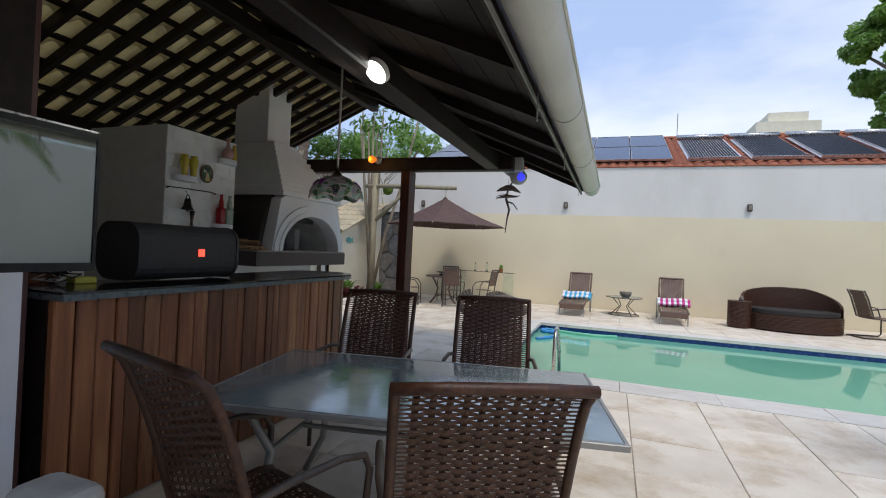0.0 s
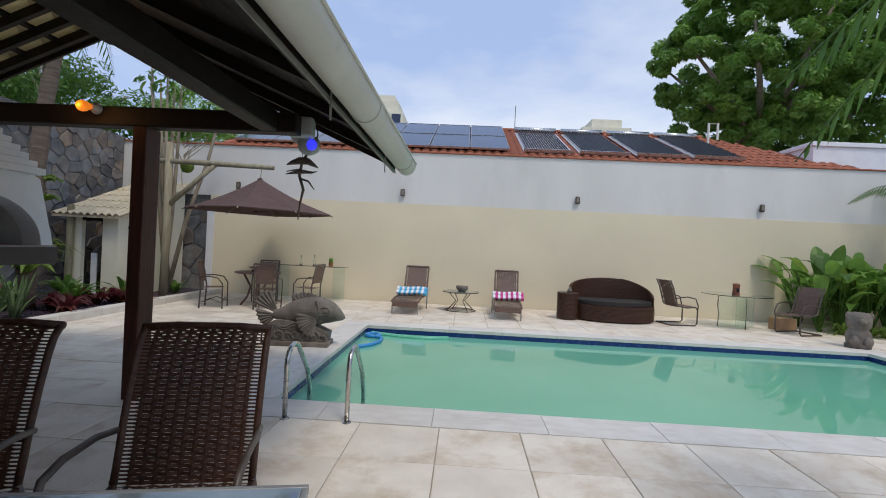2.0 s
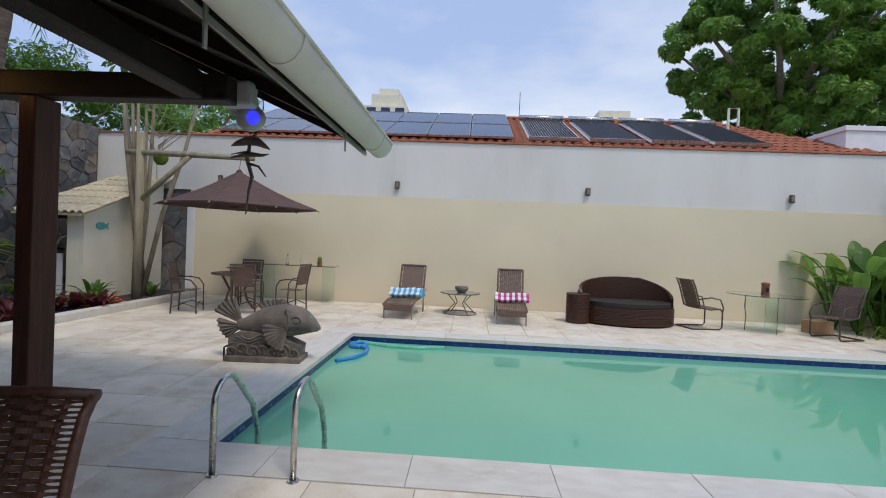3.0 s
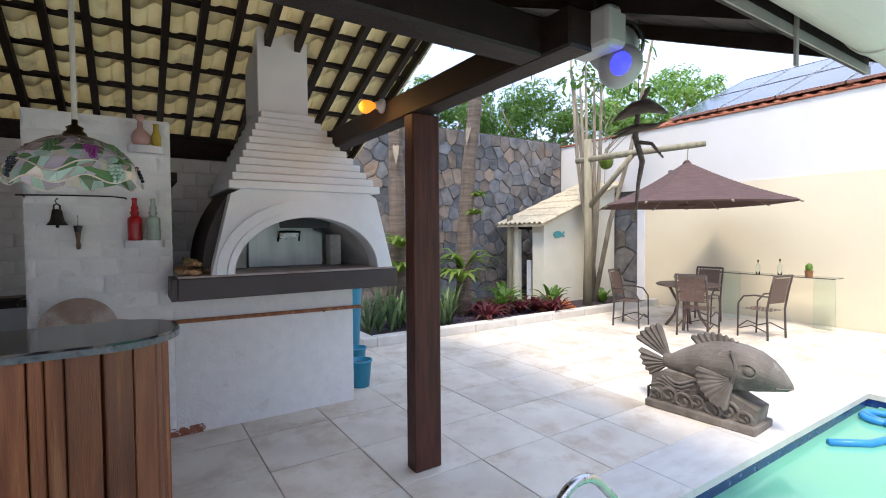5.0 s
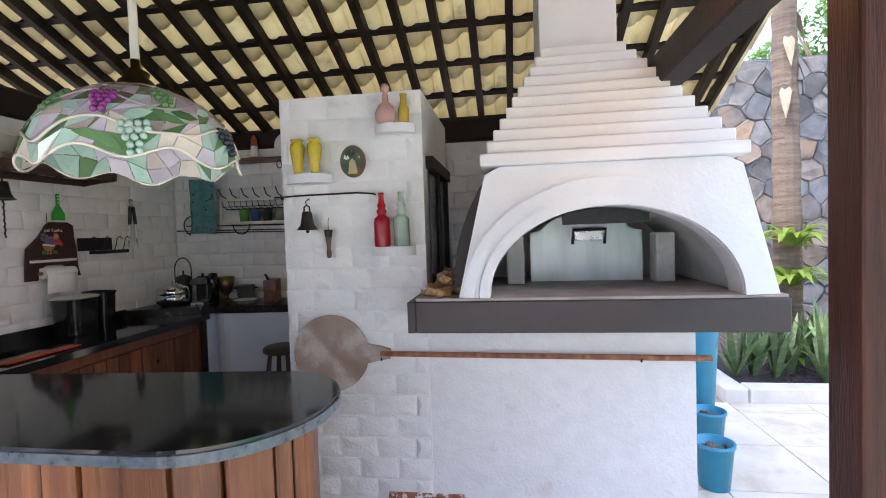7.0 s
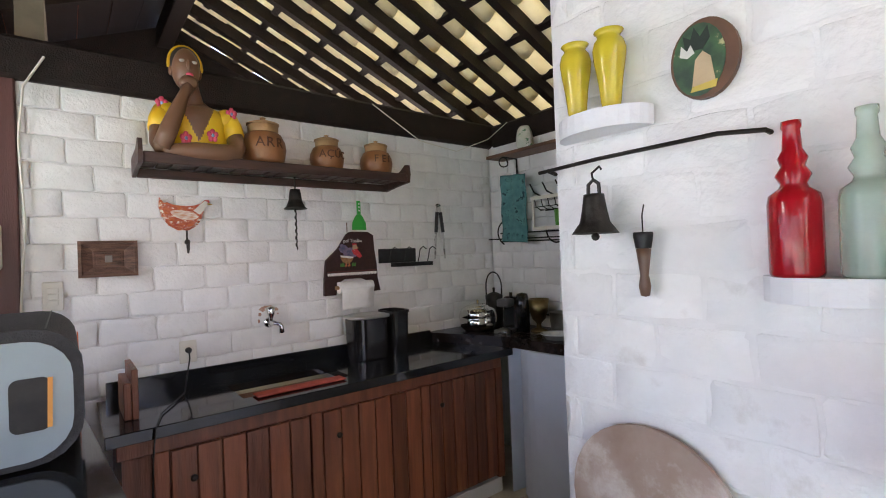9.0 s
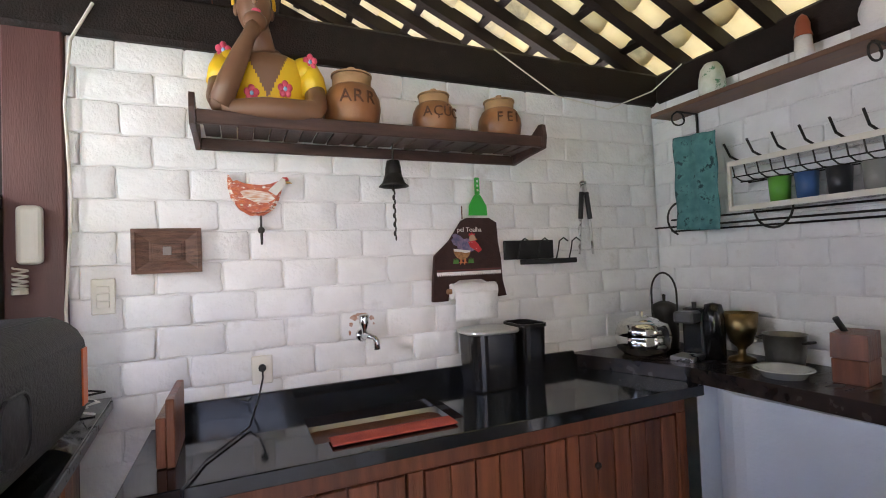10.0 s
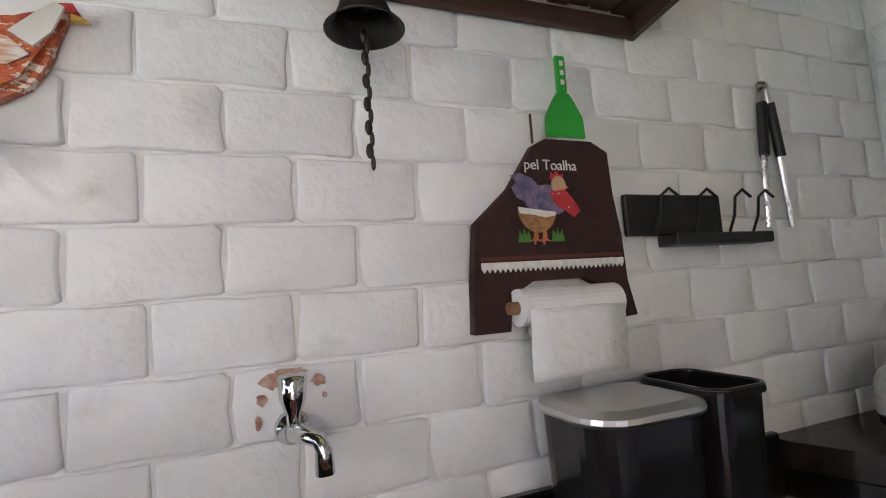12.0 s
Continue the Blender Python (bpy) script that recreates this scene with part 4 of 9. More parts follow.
BRASS = mat("tarnished_brass", (0.30, 0.22, 0.10), (0.16, 0.11, 0.05), 0.32, metal=1.0, scale=10, bump=0.1)
CHROME = mat("polished_steel", (0.72, 0.72, 0.70), (0.64, 0.64, 0.62), 0.1, metal=1.0, scale=10, bump=0.0, rough_var=0.04)
BLKGLOSS = mat("black_gloss_plastic", (0.010, 0.010, 0.011), (0.014, 0.014, 0.014), 0.16, scale=10, bump=0.0)

bn = on_counter("waste_bin", -3.83, 2.27, CT, "black gloss counter bin with brushed steel lid", "bin")
part("body", stack(bmesh.new(), [(plan(0.235, 0.20, 0.06), 0.0), (plan(0.245, 0.21, 0.065), 0.01), (plan(0.262, 0.225, 0.07), 0.272)]), BLKGLOSS, bn, smooth=False)
part("lid", stack(bmesh.new(), [(plan(0.276, 0.24, 0.075), 0.2725), (plan(0.282, 0.246, 0.078), 0.279), (plan(0.276, 0.24, 0.075), 0.288), (plan(0.22, 0.19, 0.06), 0.296), (plan(0.1, 0.08, 0.03), 0.2985)]), mat("satin_steel_lid", (0.60, 0.60, 0.58), (0.57, 0.57, 0.55), 0.33, metal=1.0, scale=2, bump=0.02, stretch=(1, 12, 1)), bn, "brushed steel lid")
bn2 = on_counter("cutlery_box", -4.045, 2.27, CT, "open black plastic box beside the bin", "box")
part("body", stack(bmesh.new(), [(plan(0.13, 0.18, 0.035), 0.0), (plan(0.145, 0.205, 0.04), 0.285), (plan(0.16, 0.22, 0.045), 0.286), (plan(0.16, 0.22, 0.045), 0.296), (plan(0.132, 0.192, 0.035), 0.296), (plan(0.115, 0.165, 0.03), 0.02)]), BLKGLOSS, bn2)
part("rim", tb([(u, v, 0.2985) for u, v in plan(0.15, 0.21, 0.042)], 0.0055, 6, True), BLKGLOSS, bn2, smooth=True)
ke = on_counter("steel_kettle", -4.76, 2.36, ST_, "round polished steel pot with domed lid", "pot")
part("body", lt([(0, 0), (0.10, 0.0), (0.138, 0.035), (0.148, 0.10), (0.14, 0.106), (0.148, 0.112), (0.13, 0.17), (0.10, 0.185), (0.09, 0.187)], 32), CHROME, ke, smooth=True)
part("lid", lt([(0.10, 0.178), (0.085, 0.195), (0.04, 0.21), (0.012, 0.213), (0.014, 0.235), (0, 0.24)], 28), CHROME, ke, smooth=True)
cp = on_counter("coffee_pot", -5.0, 2.30, ST_, "old metal pot with tall looped handle", "pot")
part("body", lt([(0, 0), (0.07, 0), (0.075, 0.12), (0.06, 0.18), (0.07, 0.22), (0.072, 0.25), (0.03, 0.27), (0.008, 0.275), (0.01, 0.31), (0, 0.315)], 24), IRON, cp, smooth=True)
part("handle", tb([(0, -0.09, 0.14)] + [(0, 0.09 * math.cos(radians(a)), 0.32 + 0.12 * math.sin(radians(a))) for a in range(180, -1, -15)] + [(0, 0.09, 0.14)], 0.006, 6), IRON, cp)
gr = on_counter("coffee_machine", -4.87, 2.58, ST_, "small black capsule coffee machine with steel tray", "coffee machine", 15)
part("body", bx((-0.13, -0.06, 0), (-0.02, 0.06, 0.26), 0.02, 2), BLKGLOSS, gr)
part("tank", lt([(0, 0), (0.05, 0), (0.055, 0.22), (0.04, 0.28), (0, 0.29)], 16, (-0.06, 0.09, 0)), BLKGLOSS, gr, smooth=True)
part("head", bx((-0.02, -0.05, 0.19), (0.09, 0.05, 0.25), 0.01), mat("dark_grey_plastic", (0.08, 0.08, 0.08), rough=0.35), gr)
part("drip_tray", bx((-0.02, -0.06, 0), (0.12, 0.06, 0.025), 0.004), STEEL, gr, "brushed steel drip tray")
part("lever", tb([(-0.05, 0, 0.26), (-0.05, 0, 0.29)], 0.012, 8), IRON, gr)
go = on_counter("brass_goblet", -5.03, 2.74, ST_, "tarnished brass goblet on the counter", "goblet")
part("cup", lt([(0, 0), (0.065, 0.0), (0.06, 0.012), (0.02, 0.025), (0.016, 0.05), (0.024, 0.065), (0.05, 0.09), (0.07, 0.15), (0.08, 0.24), (0.076, 0.24), (0.06, 0.13), (0, 0.10)], 28), BRASS, go, smooth=True)
pn = on_counter("metal_mug", -5.06, 2.93, ST_, "dull metal saucepan with small handles", "saucepan")
part("body", lt([(0, 0), (0.075, 0), (0.08, 0.05), (0.09, 0.15), (0.094, 0.152), (0.086, 0.15), (0.07, 0.02), (0, 0.015)], 28), mat("dull_aluminium", (0.36, 0.35, 0.31), (0.25, 0.24, 0.21), 0.4, metal=0.9, scale=10), pn, smooth=True)
part("handle", tb([(0.02, 0.088, 0.12), (0.02, 0.12, 0.125), (-0.02, 0.12, 0.125), (-0.02, 0.088, 0.12)], 0.006, 6), IRON, pn)
part("handle", tb([(0.02, -0.088, 0.12), (0.02, -0.12, 0.125), (-0.02, -0.12, 0.125), (-0.02, -0.088, 0.12)], 0.006, 6), IRON, pn)
pl = on_counter("glass_dish", -4.86, 3.04, ST_, "shallow clear glass dish with a broad rim", "dish")
part("dish", lt([(0, 0.004), (0.08, 0.0), (0.10, 0.03), (0.115, 0.034), (0.112, 0.038), (0.095, 0.034), (0.075, 0.008), (0, 0.01)], 28), mat("cloudy_glass", (0.55, 0.56, 0.54), (0.45, 0.46, 0.45), 0.15, scale=12, bump=0.1), pl, smooth=True)
kb = on_counter("knife_block", -5.0, 3.24, ST_, "red-brown wooden knife block on the counter", "knife block", 8)
part("base", bx((-0.07, -0.06, 0), (0.07, 0.06, 0.10), 0.004), CABWOOD, kb)
part("upper", pr([(-0.07, 0.102), (0.07, 0.102), (0.06, 0.20), (-0.07, 0.21)], -0.062, 0.062, "y"), CABWOOD, kb)
part("knife_handle", tb([(0.0, -0.03, 0.20), (0.03, -0.05, 0.26)], 0.012, 8), IRON, kb)
plank_tray = on_counter("serving_board", -4.95, 3.70, ST_, "slatted wooden serving board on the counter", "board")
part("board", bx((-0.12, -0.2, 0), (0.12, 0.2, 0.016), 0.003), SHELFWOOD, plank_tray)
stool = thing("bar_stool", pose(-4.50, 3.58, 0), "dark turned wooden stool with round seat", "stool")
part("seat", lt([(0, 0.70), (0.15, 0.70), (0.165, 0.715), (0.165, 0.735), (0.15, 0.75), (0, 0.745)], 28), SHELFWOOD, stool, smooth=True)
for a in (45, 135, 225, 315):
    ca, sa = math.cos(radians(a)), math.sin(radians(a))
    part("leg", tb([(0.11 * ca, 0.11 * sa, 0.70), (0.135 * ca, 0.135 * sa, 0.5), (0.15 * ca, 0.15 * sa, 0.3), (0.18 * ca, 0.18 * sa, 0)], [0.016, 0.024, 0.015, 0.014], 8), SHELFWOOD, stool)

# ---- things on the brick wall ----
WY = 2.101
fr_ = thing("wall_frame", pose(-2.43, WY, 1.72), "carved dark wooden frame on the brick wall", "wall frame")
CARVED = mat("carved_wood", (0.20, 0.105, 0.07), (0.095, 0.048, 0.034), 0.5, scale=10, stretch=(1, 1, 5), bump=0.5, spots=(0.05, 0.028, 0.02), spot_scale=7, spot_at=(0.55, 0.72))
bm = bmesh.new()
rings = [[bm.verts.new((sx * w, y, sz * h)) for sx, sz in ((-1, -1), (1, -1), (1, 1), (-1, 1))] for w, h, y in ((0.126, 0.092, 0.0), (0.126, 0.092, 0.034), (0.112, 0.079, 0.036), (0.108, 0.075, 0.031), (0.066, 0.042, 0.014), (0.060, 0.037, 0.017))]
for a, b in zip(rings, rings[1:]):
    for k in range(4):
        bm.faces.new((a[k], a[(k + 1) % 4], b[(k + 1) % 4], b[k]))
bm.faces.new(rings[0][::-1])
bm.faces.new(rings[-1])
part("moulding", bm, CARVED, fr_)
part("inner_panel", bx((-0.054, 0.0172, -0.031), (0.054, 0.022, 0.031), 0.003), CARVED, fr_)
part("mirror_tab", bx((-0.016, 0.0222, -0.018), (0.016, 0.026, 0.018), 0.002), mat("grey_tab", (0.25, 0.22, 0.2), rough=0.4), fr_)
IVORY = mat("ivory_plastic", (0.76, 0.73, 0.65), (0.72, 0.69, 0.6), 0.4, scale=4, bump=0.02)
sw = thing("light_switch", pose(-2.204, WY, 1.545), "ivory triple light switch on the brick wall", "light switch")
part("plate", bx((-0.041, 0, -0.071), (0.041, 0.012, 0.071), 0.004), IVORY, sw)
for k in range(3):
    part("rocker", bx((-0.022, 0.0122, -0.045 + k * 0.03), (0.022, 0.017, -0.018 + k * 0.03), 0.002), IVORY, sw)
so = thing("wall_socket", pose(-2.782, WY, 1.185), "ivory wall socket with black plug and flex", "socket")
part("plate", bx((-0.044, 0, -0.062), (0.044, 0.010, 0.062), 0.004), IVORY, so)
part("plug", lt([(0, 0), (0.016, 0), (0.016, 0.02), (0.008, 0.03), (0, 0.03)], 12), BLACKMETAL, so).matrix_basis = pose(0.0, 0.0102, 0.01, -90)
part("flex", tb([(0, 0.03, 0.01), (0.0, 0.05, -0.03), (0.02, 0.09, -0.10), (0.06, 0.22, -0.175), (0.20, 0.50, -0.178), (0.25, 0.70, -0.178), (0.26, 0.69, -0.30), (0.27, 0.67, -0.6)], 0.004, 6), BLACKMETAL, so)
HENR = mat("hen_red_brown_glaze", (0.42, 0.055, 0.018), (0.60, 0.15, 0.045), 0.3, scale=45, stretch=(1, 1, 2.2), detail=2, bump=0.3, spots=(0.85, 0.78, 0.66), spot_scale=30, spot_at=(0.55, 0.6))
hen = thing("hen_hook", pose(-2.795, WY, 1.955) @ Matrix.Diagonal((1.1, 1.1, 1.1, 1)), "ceramic hen wall hook with red-brown plumage", "wall hook")
ring = [(0.118, 0.085), (0.095, 0.05), (0.06, 0.035), (0.0, 0.03), (-0.04, 0.035), (-0.07, 0.06), (-0.085, 0.075), (-0.10, 0.07), (-0.085, 0.03), (-0.07, -0.02), (-0.05, -0.055), (-0.01, -0.08), (0.04, -0.08), (0.08, -0.055), (0.11, -0.01), (0.122, 0.04)]
bm = prism(bmesh.new(), ring, 0.0, 0.028, "y")
bmesh.ops.bevel(bm, geom=[e for e in bm.edges if all(v.co.y > 0.02 for v in e.verts)], offset=0.012, segments=3, affect="EDGES")
part("body", bm, HENR, hen, smooth=False)
part("breast", pr([(-0.03, 0.02), (-0.065, 0.055), (-0.085, 0.072), (-0.098, 0.066), (-0.082, 0.025), (-0.06, -0.0)], 0.0285, 0.034, "y"), mat("hen_white", (0.8, 0.77, 0.7), rough=0.35), hen, "white neck")
part("wing_patch", pr([(0.06, 0.02), (0.03, 0.022), (-0.03, 0.012), (-0.055, -0.012), (-0.03, -0.03), (0.02, -0.028), (0.06, -0.01), (0.075, 0.012)], 0.0285, 0.032, "y"), mat("hen_white_feathers", (0.80, 0.76, 0.68), (0.62, 0.30, 0.16), 0.35, scale=60, stretch=(0.5, 1, 3), detail=2), hen, "white speckled wing patch")
part("comb", pr([(-0.085, 0.076), (-0.105, 0.078), (-0.112, 0.066), (-0.10, 0.062)], 0.010, 0.024, "y"), mat("hen_comb", (0.65, 0.05, 0.04), rough=0.35), hen, "red comb")
part("beak", pr([(-0.101, 0.064), (-0.125, 0.054), (-0.102, 0.052)], 0.010, 0.022, "y"), mat("hen_beak", (0.75, 0.45, 0.08), rough=0.4), hen, "yellow beak")
part("hook", tb([(0, 0.01, -0.075), (0, 0.012, -0.16), (0, 0.03, -0.195), (0, 0.05, -0.18), (0, 0.055, -0.15)], 0.005, 6), IRON, hen)
part("knob", ball(bmesh.new(), (0, 0.018, -0.14), 0.014), IRON, hen)

shelf = thing("wall_shelf", pose(-3.34, WY, 2.15), "long dark slatted wooden wall shelf", "shelf")
part("front_rail", bx((-0.775, 0.275, 0.035), (0.775, 0.30, 0.09), 0.005), SHELFWOOD, shelf)
part("back_rail", bx((-0.775, 0.0, 0.0), (0.775, 0.022, 0.05), 0.004), SHELFWOOD, shelf)
for s in (-1, 1):
    part("end_board", pr([(0.0, 0.0), (0.16, 0.02), (0.30, 0.03), (0.31, 0.09), (0.30, 0.15), (0.27, 0.155), (0.2, 0.115), (0.0, 0.10)], s * 0.777, s * 0.797, "x"), SHELFWOOD, shelf)
for k in range(24):
    x = -0.765 + k * 0.0636
    bm = bmesh.new()
    box(bm, (x, 0.023, 0.050 + 0.003 * (k % 3)), (x + 0.058, 0.274, 0.064 + 0.003 * (k % 3)), 0.002)
    part("slat", bm, SHELFWOOD, shelf)


def jar(x, r, h, word, seed):
    """A clay jar with a pale neck, a knobbed lid and incised letters."""
    t = thing("clay_jar", pose(x, WY + 0.16, 2.2185), "round brown clay jar with pale neck and lid", "jar", "clay jars on the shelf")
    part("belly", lt([(0, 0), (r * 0.68, 0), (r * 0.92, h * 0.16), (r, h * 0.36), (r * 0.96, h * 0.5), (r * 0.8, h * 0.64), (r * 0.66, h * 0.685)], 32), CLAY, t, smooth=True)
    part("neck", lt([(r * 0.665, h * 0.68), (r * 0.68, h * 0.83), (r * 0.62, h * 0.84)], 28), CLAY_P, t, "pale clay neck", smooth=True)
    part("lid", lt([(r * 0.72, h * 0.835), (r * 0.72, h * 0.86), (r * 0.45, h * 0.90), (r * 0.16, h * 0.92), (r * 0.10, h * 0.95), (r * 0.14, h * 0.98), (0, h)], 28), CLAY_P, t, "pale clay lid", smooth=True)
    for i, ch in enumerate(word):
        cu = bpy.data.curves.new("letter", "FONT")
        cu.body = ch
        cu.size = r * 0.62
        cu.extrude = 0.003
        o = new("letter", cu)
        cu.materials.append(CLAY_D)
        o.parent = t
        a = radians(90 - 26 * ((len(word) - 1) / 2 - i))
        z = h * 0.36
        o.matrix_basis = Matrix.Translation((math.cos(a) * r * 0.985, math.sin(a) * r * 0.985, z)) @ pose(0, 0, 0, 90, 0, math.degrees(a) + 90) @ Matrix.Translation((-r * 0.2, 0, 0))
    return t


CLAY = mat("burnished_clay", (0.36, 0.155, 0.06), (0.22, 0.085, 0.035), 0.35, scale=5, bump=0.15, spots=(0.15, 0.055, 0.025), spot_scale=4, spot_at=(0.58, 0.8))
CLAY_P = mat("pale_clay", (0.50, 0.31, 0.16), (0.42, 0.25, 0.12), 0.55, scale=8, bump=0.15)
CLAY_D = mat("incised_clay", (0.12, 0.045, 0.02), rough=0.7)
jar(-3.19, 0.128, 0.31, "ARR", 1)
jar(-3.59, 0.108, 0.255, "AÇÚC", 2)
jar(-3.955, 0.112, 0.26, "FEI", 3)

# painted figure bust, kept as one plain mesh
SKIN = mat("brown_painted_clay", (0.23, 0.118, 0.068), (0.185, 0.094, 0.054), 0.4, scale=4, bump=0.05)
YEL = mat("yellow_painted_clay", (0.86, 0.56, 0.03), (0.80, 0.50, 0.025), 0.4, scale=4, bump=0.05)
HAIR = mat("dark_painted_hair", (0.03, 0.028, 0.03), rough=0.5)
PINK = mat("pink_painted_petals", (0.82, 0.12, 0.20), (0.70, 0.07, 0.14), 0.4, scale=20, bump=0.05)
CENTRE = mat("blue_painted_flower_centre", (0.30, 0.50, 0.72), rough=0.4)
PALE = mat("white_painted_clay", (0.82, 0.80, 0.76), rough=0.4)


def paint(bm, index, since):
    """Gives the faces added since a count one of the paints; returns the new count."""
    bm.faces.ensure_lookup_table()
    for f in bm.faces[since:]:
        f.material_index = index
    return len(bm.faces)


def figure_bust():
    bm = bmesh.new()
    prof = [(0, 0), (0.15, 0), (0.165, 0.03), (0.175, 0.06), (0.18, 0.09), (0.182, 0.12), (0.183, 0.15), (0.185, 0.18), (0.187, 0.21), (0.185, 0.24), (0.172, 0.265), (0.15, 0.285), (0.115, 0.30), (0.08, 0.312), (0.055, 0.33), (0, 0.335)]
    fine = [prof[0]] + [(a[0] + (b[0] - a[0]) * k / 4, a[1] + (b[1] - a[1]) * k / 4) for a, b in zip(prof, prof[1:]) for k in (1, 2, 3, 4)]
    lathe(bm, fine, 120, (0, 0, 0), 1.0, 0.6)
    n = paint(bm, 1, 0)
    bm.faces.ensure_lookup_table()
    for f in bm.faces:
        c = f.calc_center_median()
        if c.z < 0.06 or (c.y > 0.0 and abs(c.x - 0.01) < 0.105 * (c.z - 0.10) / 0.19) or c.z > 0.303:
            f.material_index = 0
    for sx in (-1, 1):
        ball(bm, (sx * 0.178, 0.01, 0.245), (0.072, 0.078, 0.066), 16, 10)
        tube(bm, [(sx * 0.19, 0.015, 0.25), (sx * 0.212, 0.035, 0.20), (sx * 0.222, 0.05, 0.15)], [0.062, 0.066, 0.064], 16)
    n = paint(bm, 1, n)
    # folded forearm along the shelf, and the raised arm that carries the chin
    tube(bm, [(-0.222, 0.05, 0.16), (-0.225, 0.085, 0.09), (-0.20, 0.125, 0.048), (-0.10, 0.15, 0.045), (0.04, 0.155, 0.045), (0.16, 0.145, 0.04), (0.215, 0.135, 0.035)], [0.053, 0.054, 0.052, 0.046, 0.042, 0.032, 0.02], 16)
    tube(bm, [(0.222, 0.05, 0.16), (0.232, 0.09, 0.09), (0.215, 0.14, 0.045)], [0.053, 0.053, 0.048], 16)
    tube(bm, [(0.225, 0.14, 0.05), (0.185, 0.145, 0.14), (0.13, 0.14, 0.25), (0.09, 0.13, 0.33), (0.065, 0.12, 0.375)], [0.05, 0.05, 0.042, 0.031, 0.036], 16)
    ball(bm, (0.06, 0.115, 0.395), (0.055, 0.04, 0.04), 14, 10)
    tube(bm, [(0.02, 0.03, 0.30), (0.03, 0.03, 0.36), (0.05, 0.03, 0.42)], [0.062, 0.053, 0.055], 16)
    ball(bm, (0.06, 0.035, 0.485), (0.082, 0.088, 0.108), 24, 16)
    ball(bm, (0.06, 0.125, 0.485), (0.014, 0.016, 0.026), 10, 8)
    for sx in (-1, 1):
        ball(bm, (0.06 + sx * 0.084, 0.02, 0.475), (0.014, 0.02, 0.028), 10, 8)
    n = paint(bm, 0, n)
    ball(bm, (0.06, 0.008, 0.512), (0.092, 0.085, 0.098), 20, 14)
    n = paint(bm, 2, n)
    tube(bm, [(0.06 + 0.097 * math.cos(a), 0.028 - 0.02 * abs(math.sin(a)), 0.505 + 0.108 * math.sin(a)) for a in [math.pi * (k / 20 * 1.1 - 0.05) for k in range(21)]], 0.009, 8)
    n = paint(bm, 1, n)
    ball(bm, (0.054, 0.118, 0.438), (0.022, 0.012, 0.010), 12, 8)
    n = paint(bm, 3, n)
    for sx in (-1, 1):
        ball(bm, (0.06 + sx * 0.034, 0.112, 0.505), (0.018, 0.010, 0.008), 12, 8)
    n = paint(bm, 5, n)
    for x, y, z in ((0.085, 0.108, 0.112), (-0.07, 0.112, 0.14), (0.205, 0.06, 0.285), (-0.20, 0.075, 0.275)):
        for k in range(5):
            a = k * 2 * math.pi / 5 + 0.3
            ball(bm, (x + 0.021 * math.cos(a), y, z + 0.021 * math.sin(a)), (0.016, 0.009, 0.016), 8, 6)
        n = paint(bm, 3, n)
        ball(bm, (x, y + 0.004, z), (0.010, 0.008, 0.010), 8, 6)
        n = paint(bm, 4, n)
    me = finish(bm, True)
    for m in (SKIN, YEL, HAIR, PINK, CENTRE, PALE):
        me.materials.append(m)
    o = new("figure_bust", me)
    o.matrix_basis = pose(-2.835, WY + 0.15, 2.2185) @ Matrix.Diagonal((0.83, 0.9, 1.03, 1))
    return tagged(o, "painted clay bust in a yellow flowered blouse leaning on the shelf", "figurine")


figure_bust()

wb = thing("wall_bell", pose(-3.375, WY + 0.15, 1.99), "small bronze bell hung under the shelf on a chain", "bell")
BELL = [(0, 0.125), (0.03, 0.12), (0.036, 0.09), (0.04, 0.05), (0.055, 0.015), (0.072, 0.0), (0.068, 0.0), (0.05, 0.02), (0.03, 0.09), (0, 0.10)]
part("cup", lt(BELL, 24), IRON, wb, smooth=True)
part("hanger", tb([(0, 0, 0.125), (0, 0.0, 0.20)], 0.005, 6), IRON, wb)
for k in range(12):
    part("chain_link", ball(bmesh.new(), (0.0025 * (-1) ** k, 0, -0.01 - k * 0.021), (0.0045 if k % 2 else 0.007, 0.007 if k % 2 else 0.0045, 0.014), 8, 6), IRON, wb, smooth=True)

sp = thing("green_scraper", pose(-3.887, WY, 1.97), "bright green plastic kitchen scraper hung on the wall", "scraper")
GREEN = mat("bright_green_plastic", (0.02, 0.42, 0.05), (0.02, 0.36, 0.045), 0.35, scale=4, bump=0.0)
part("blade", pr([(-0.055, -0.10), (0.055, -0.10), (0.052, -0.05), (0.03, -0.01), (0.016, 0.01), (-0.016, 0.01), (-0.03, -0.01), (-0.052, -0.05)], 0.004, 0.012, "y"), GREEN, sp)
part("handle", bx((-0.015, 0.003, 0.011), (0.015, 0.014, 0.105), 0.004), GREEN, sp)
for k in range(3):
    part("slot", bx((-0.005, 0.0142, 0.03 + k * 0.024), (0.005, 0.0155, 0.042 + k * 0.024)), WHITE, sp)

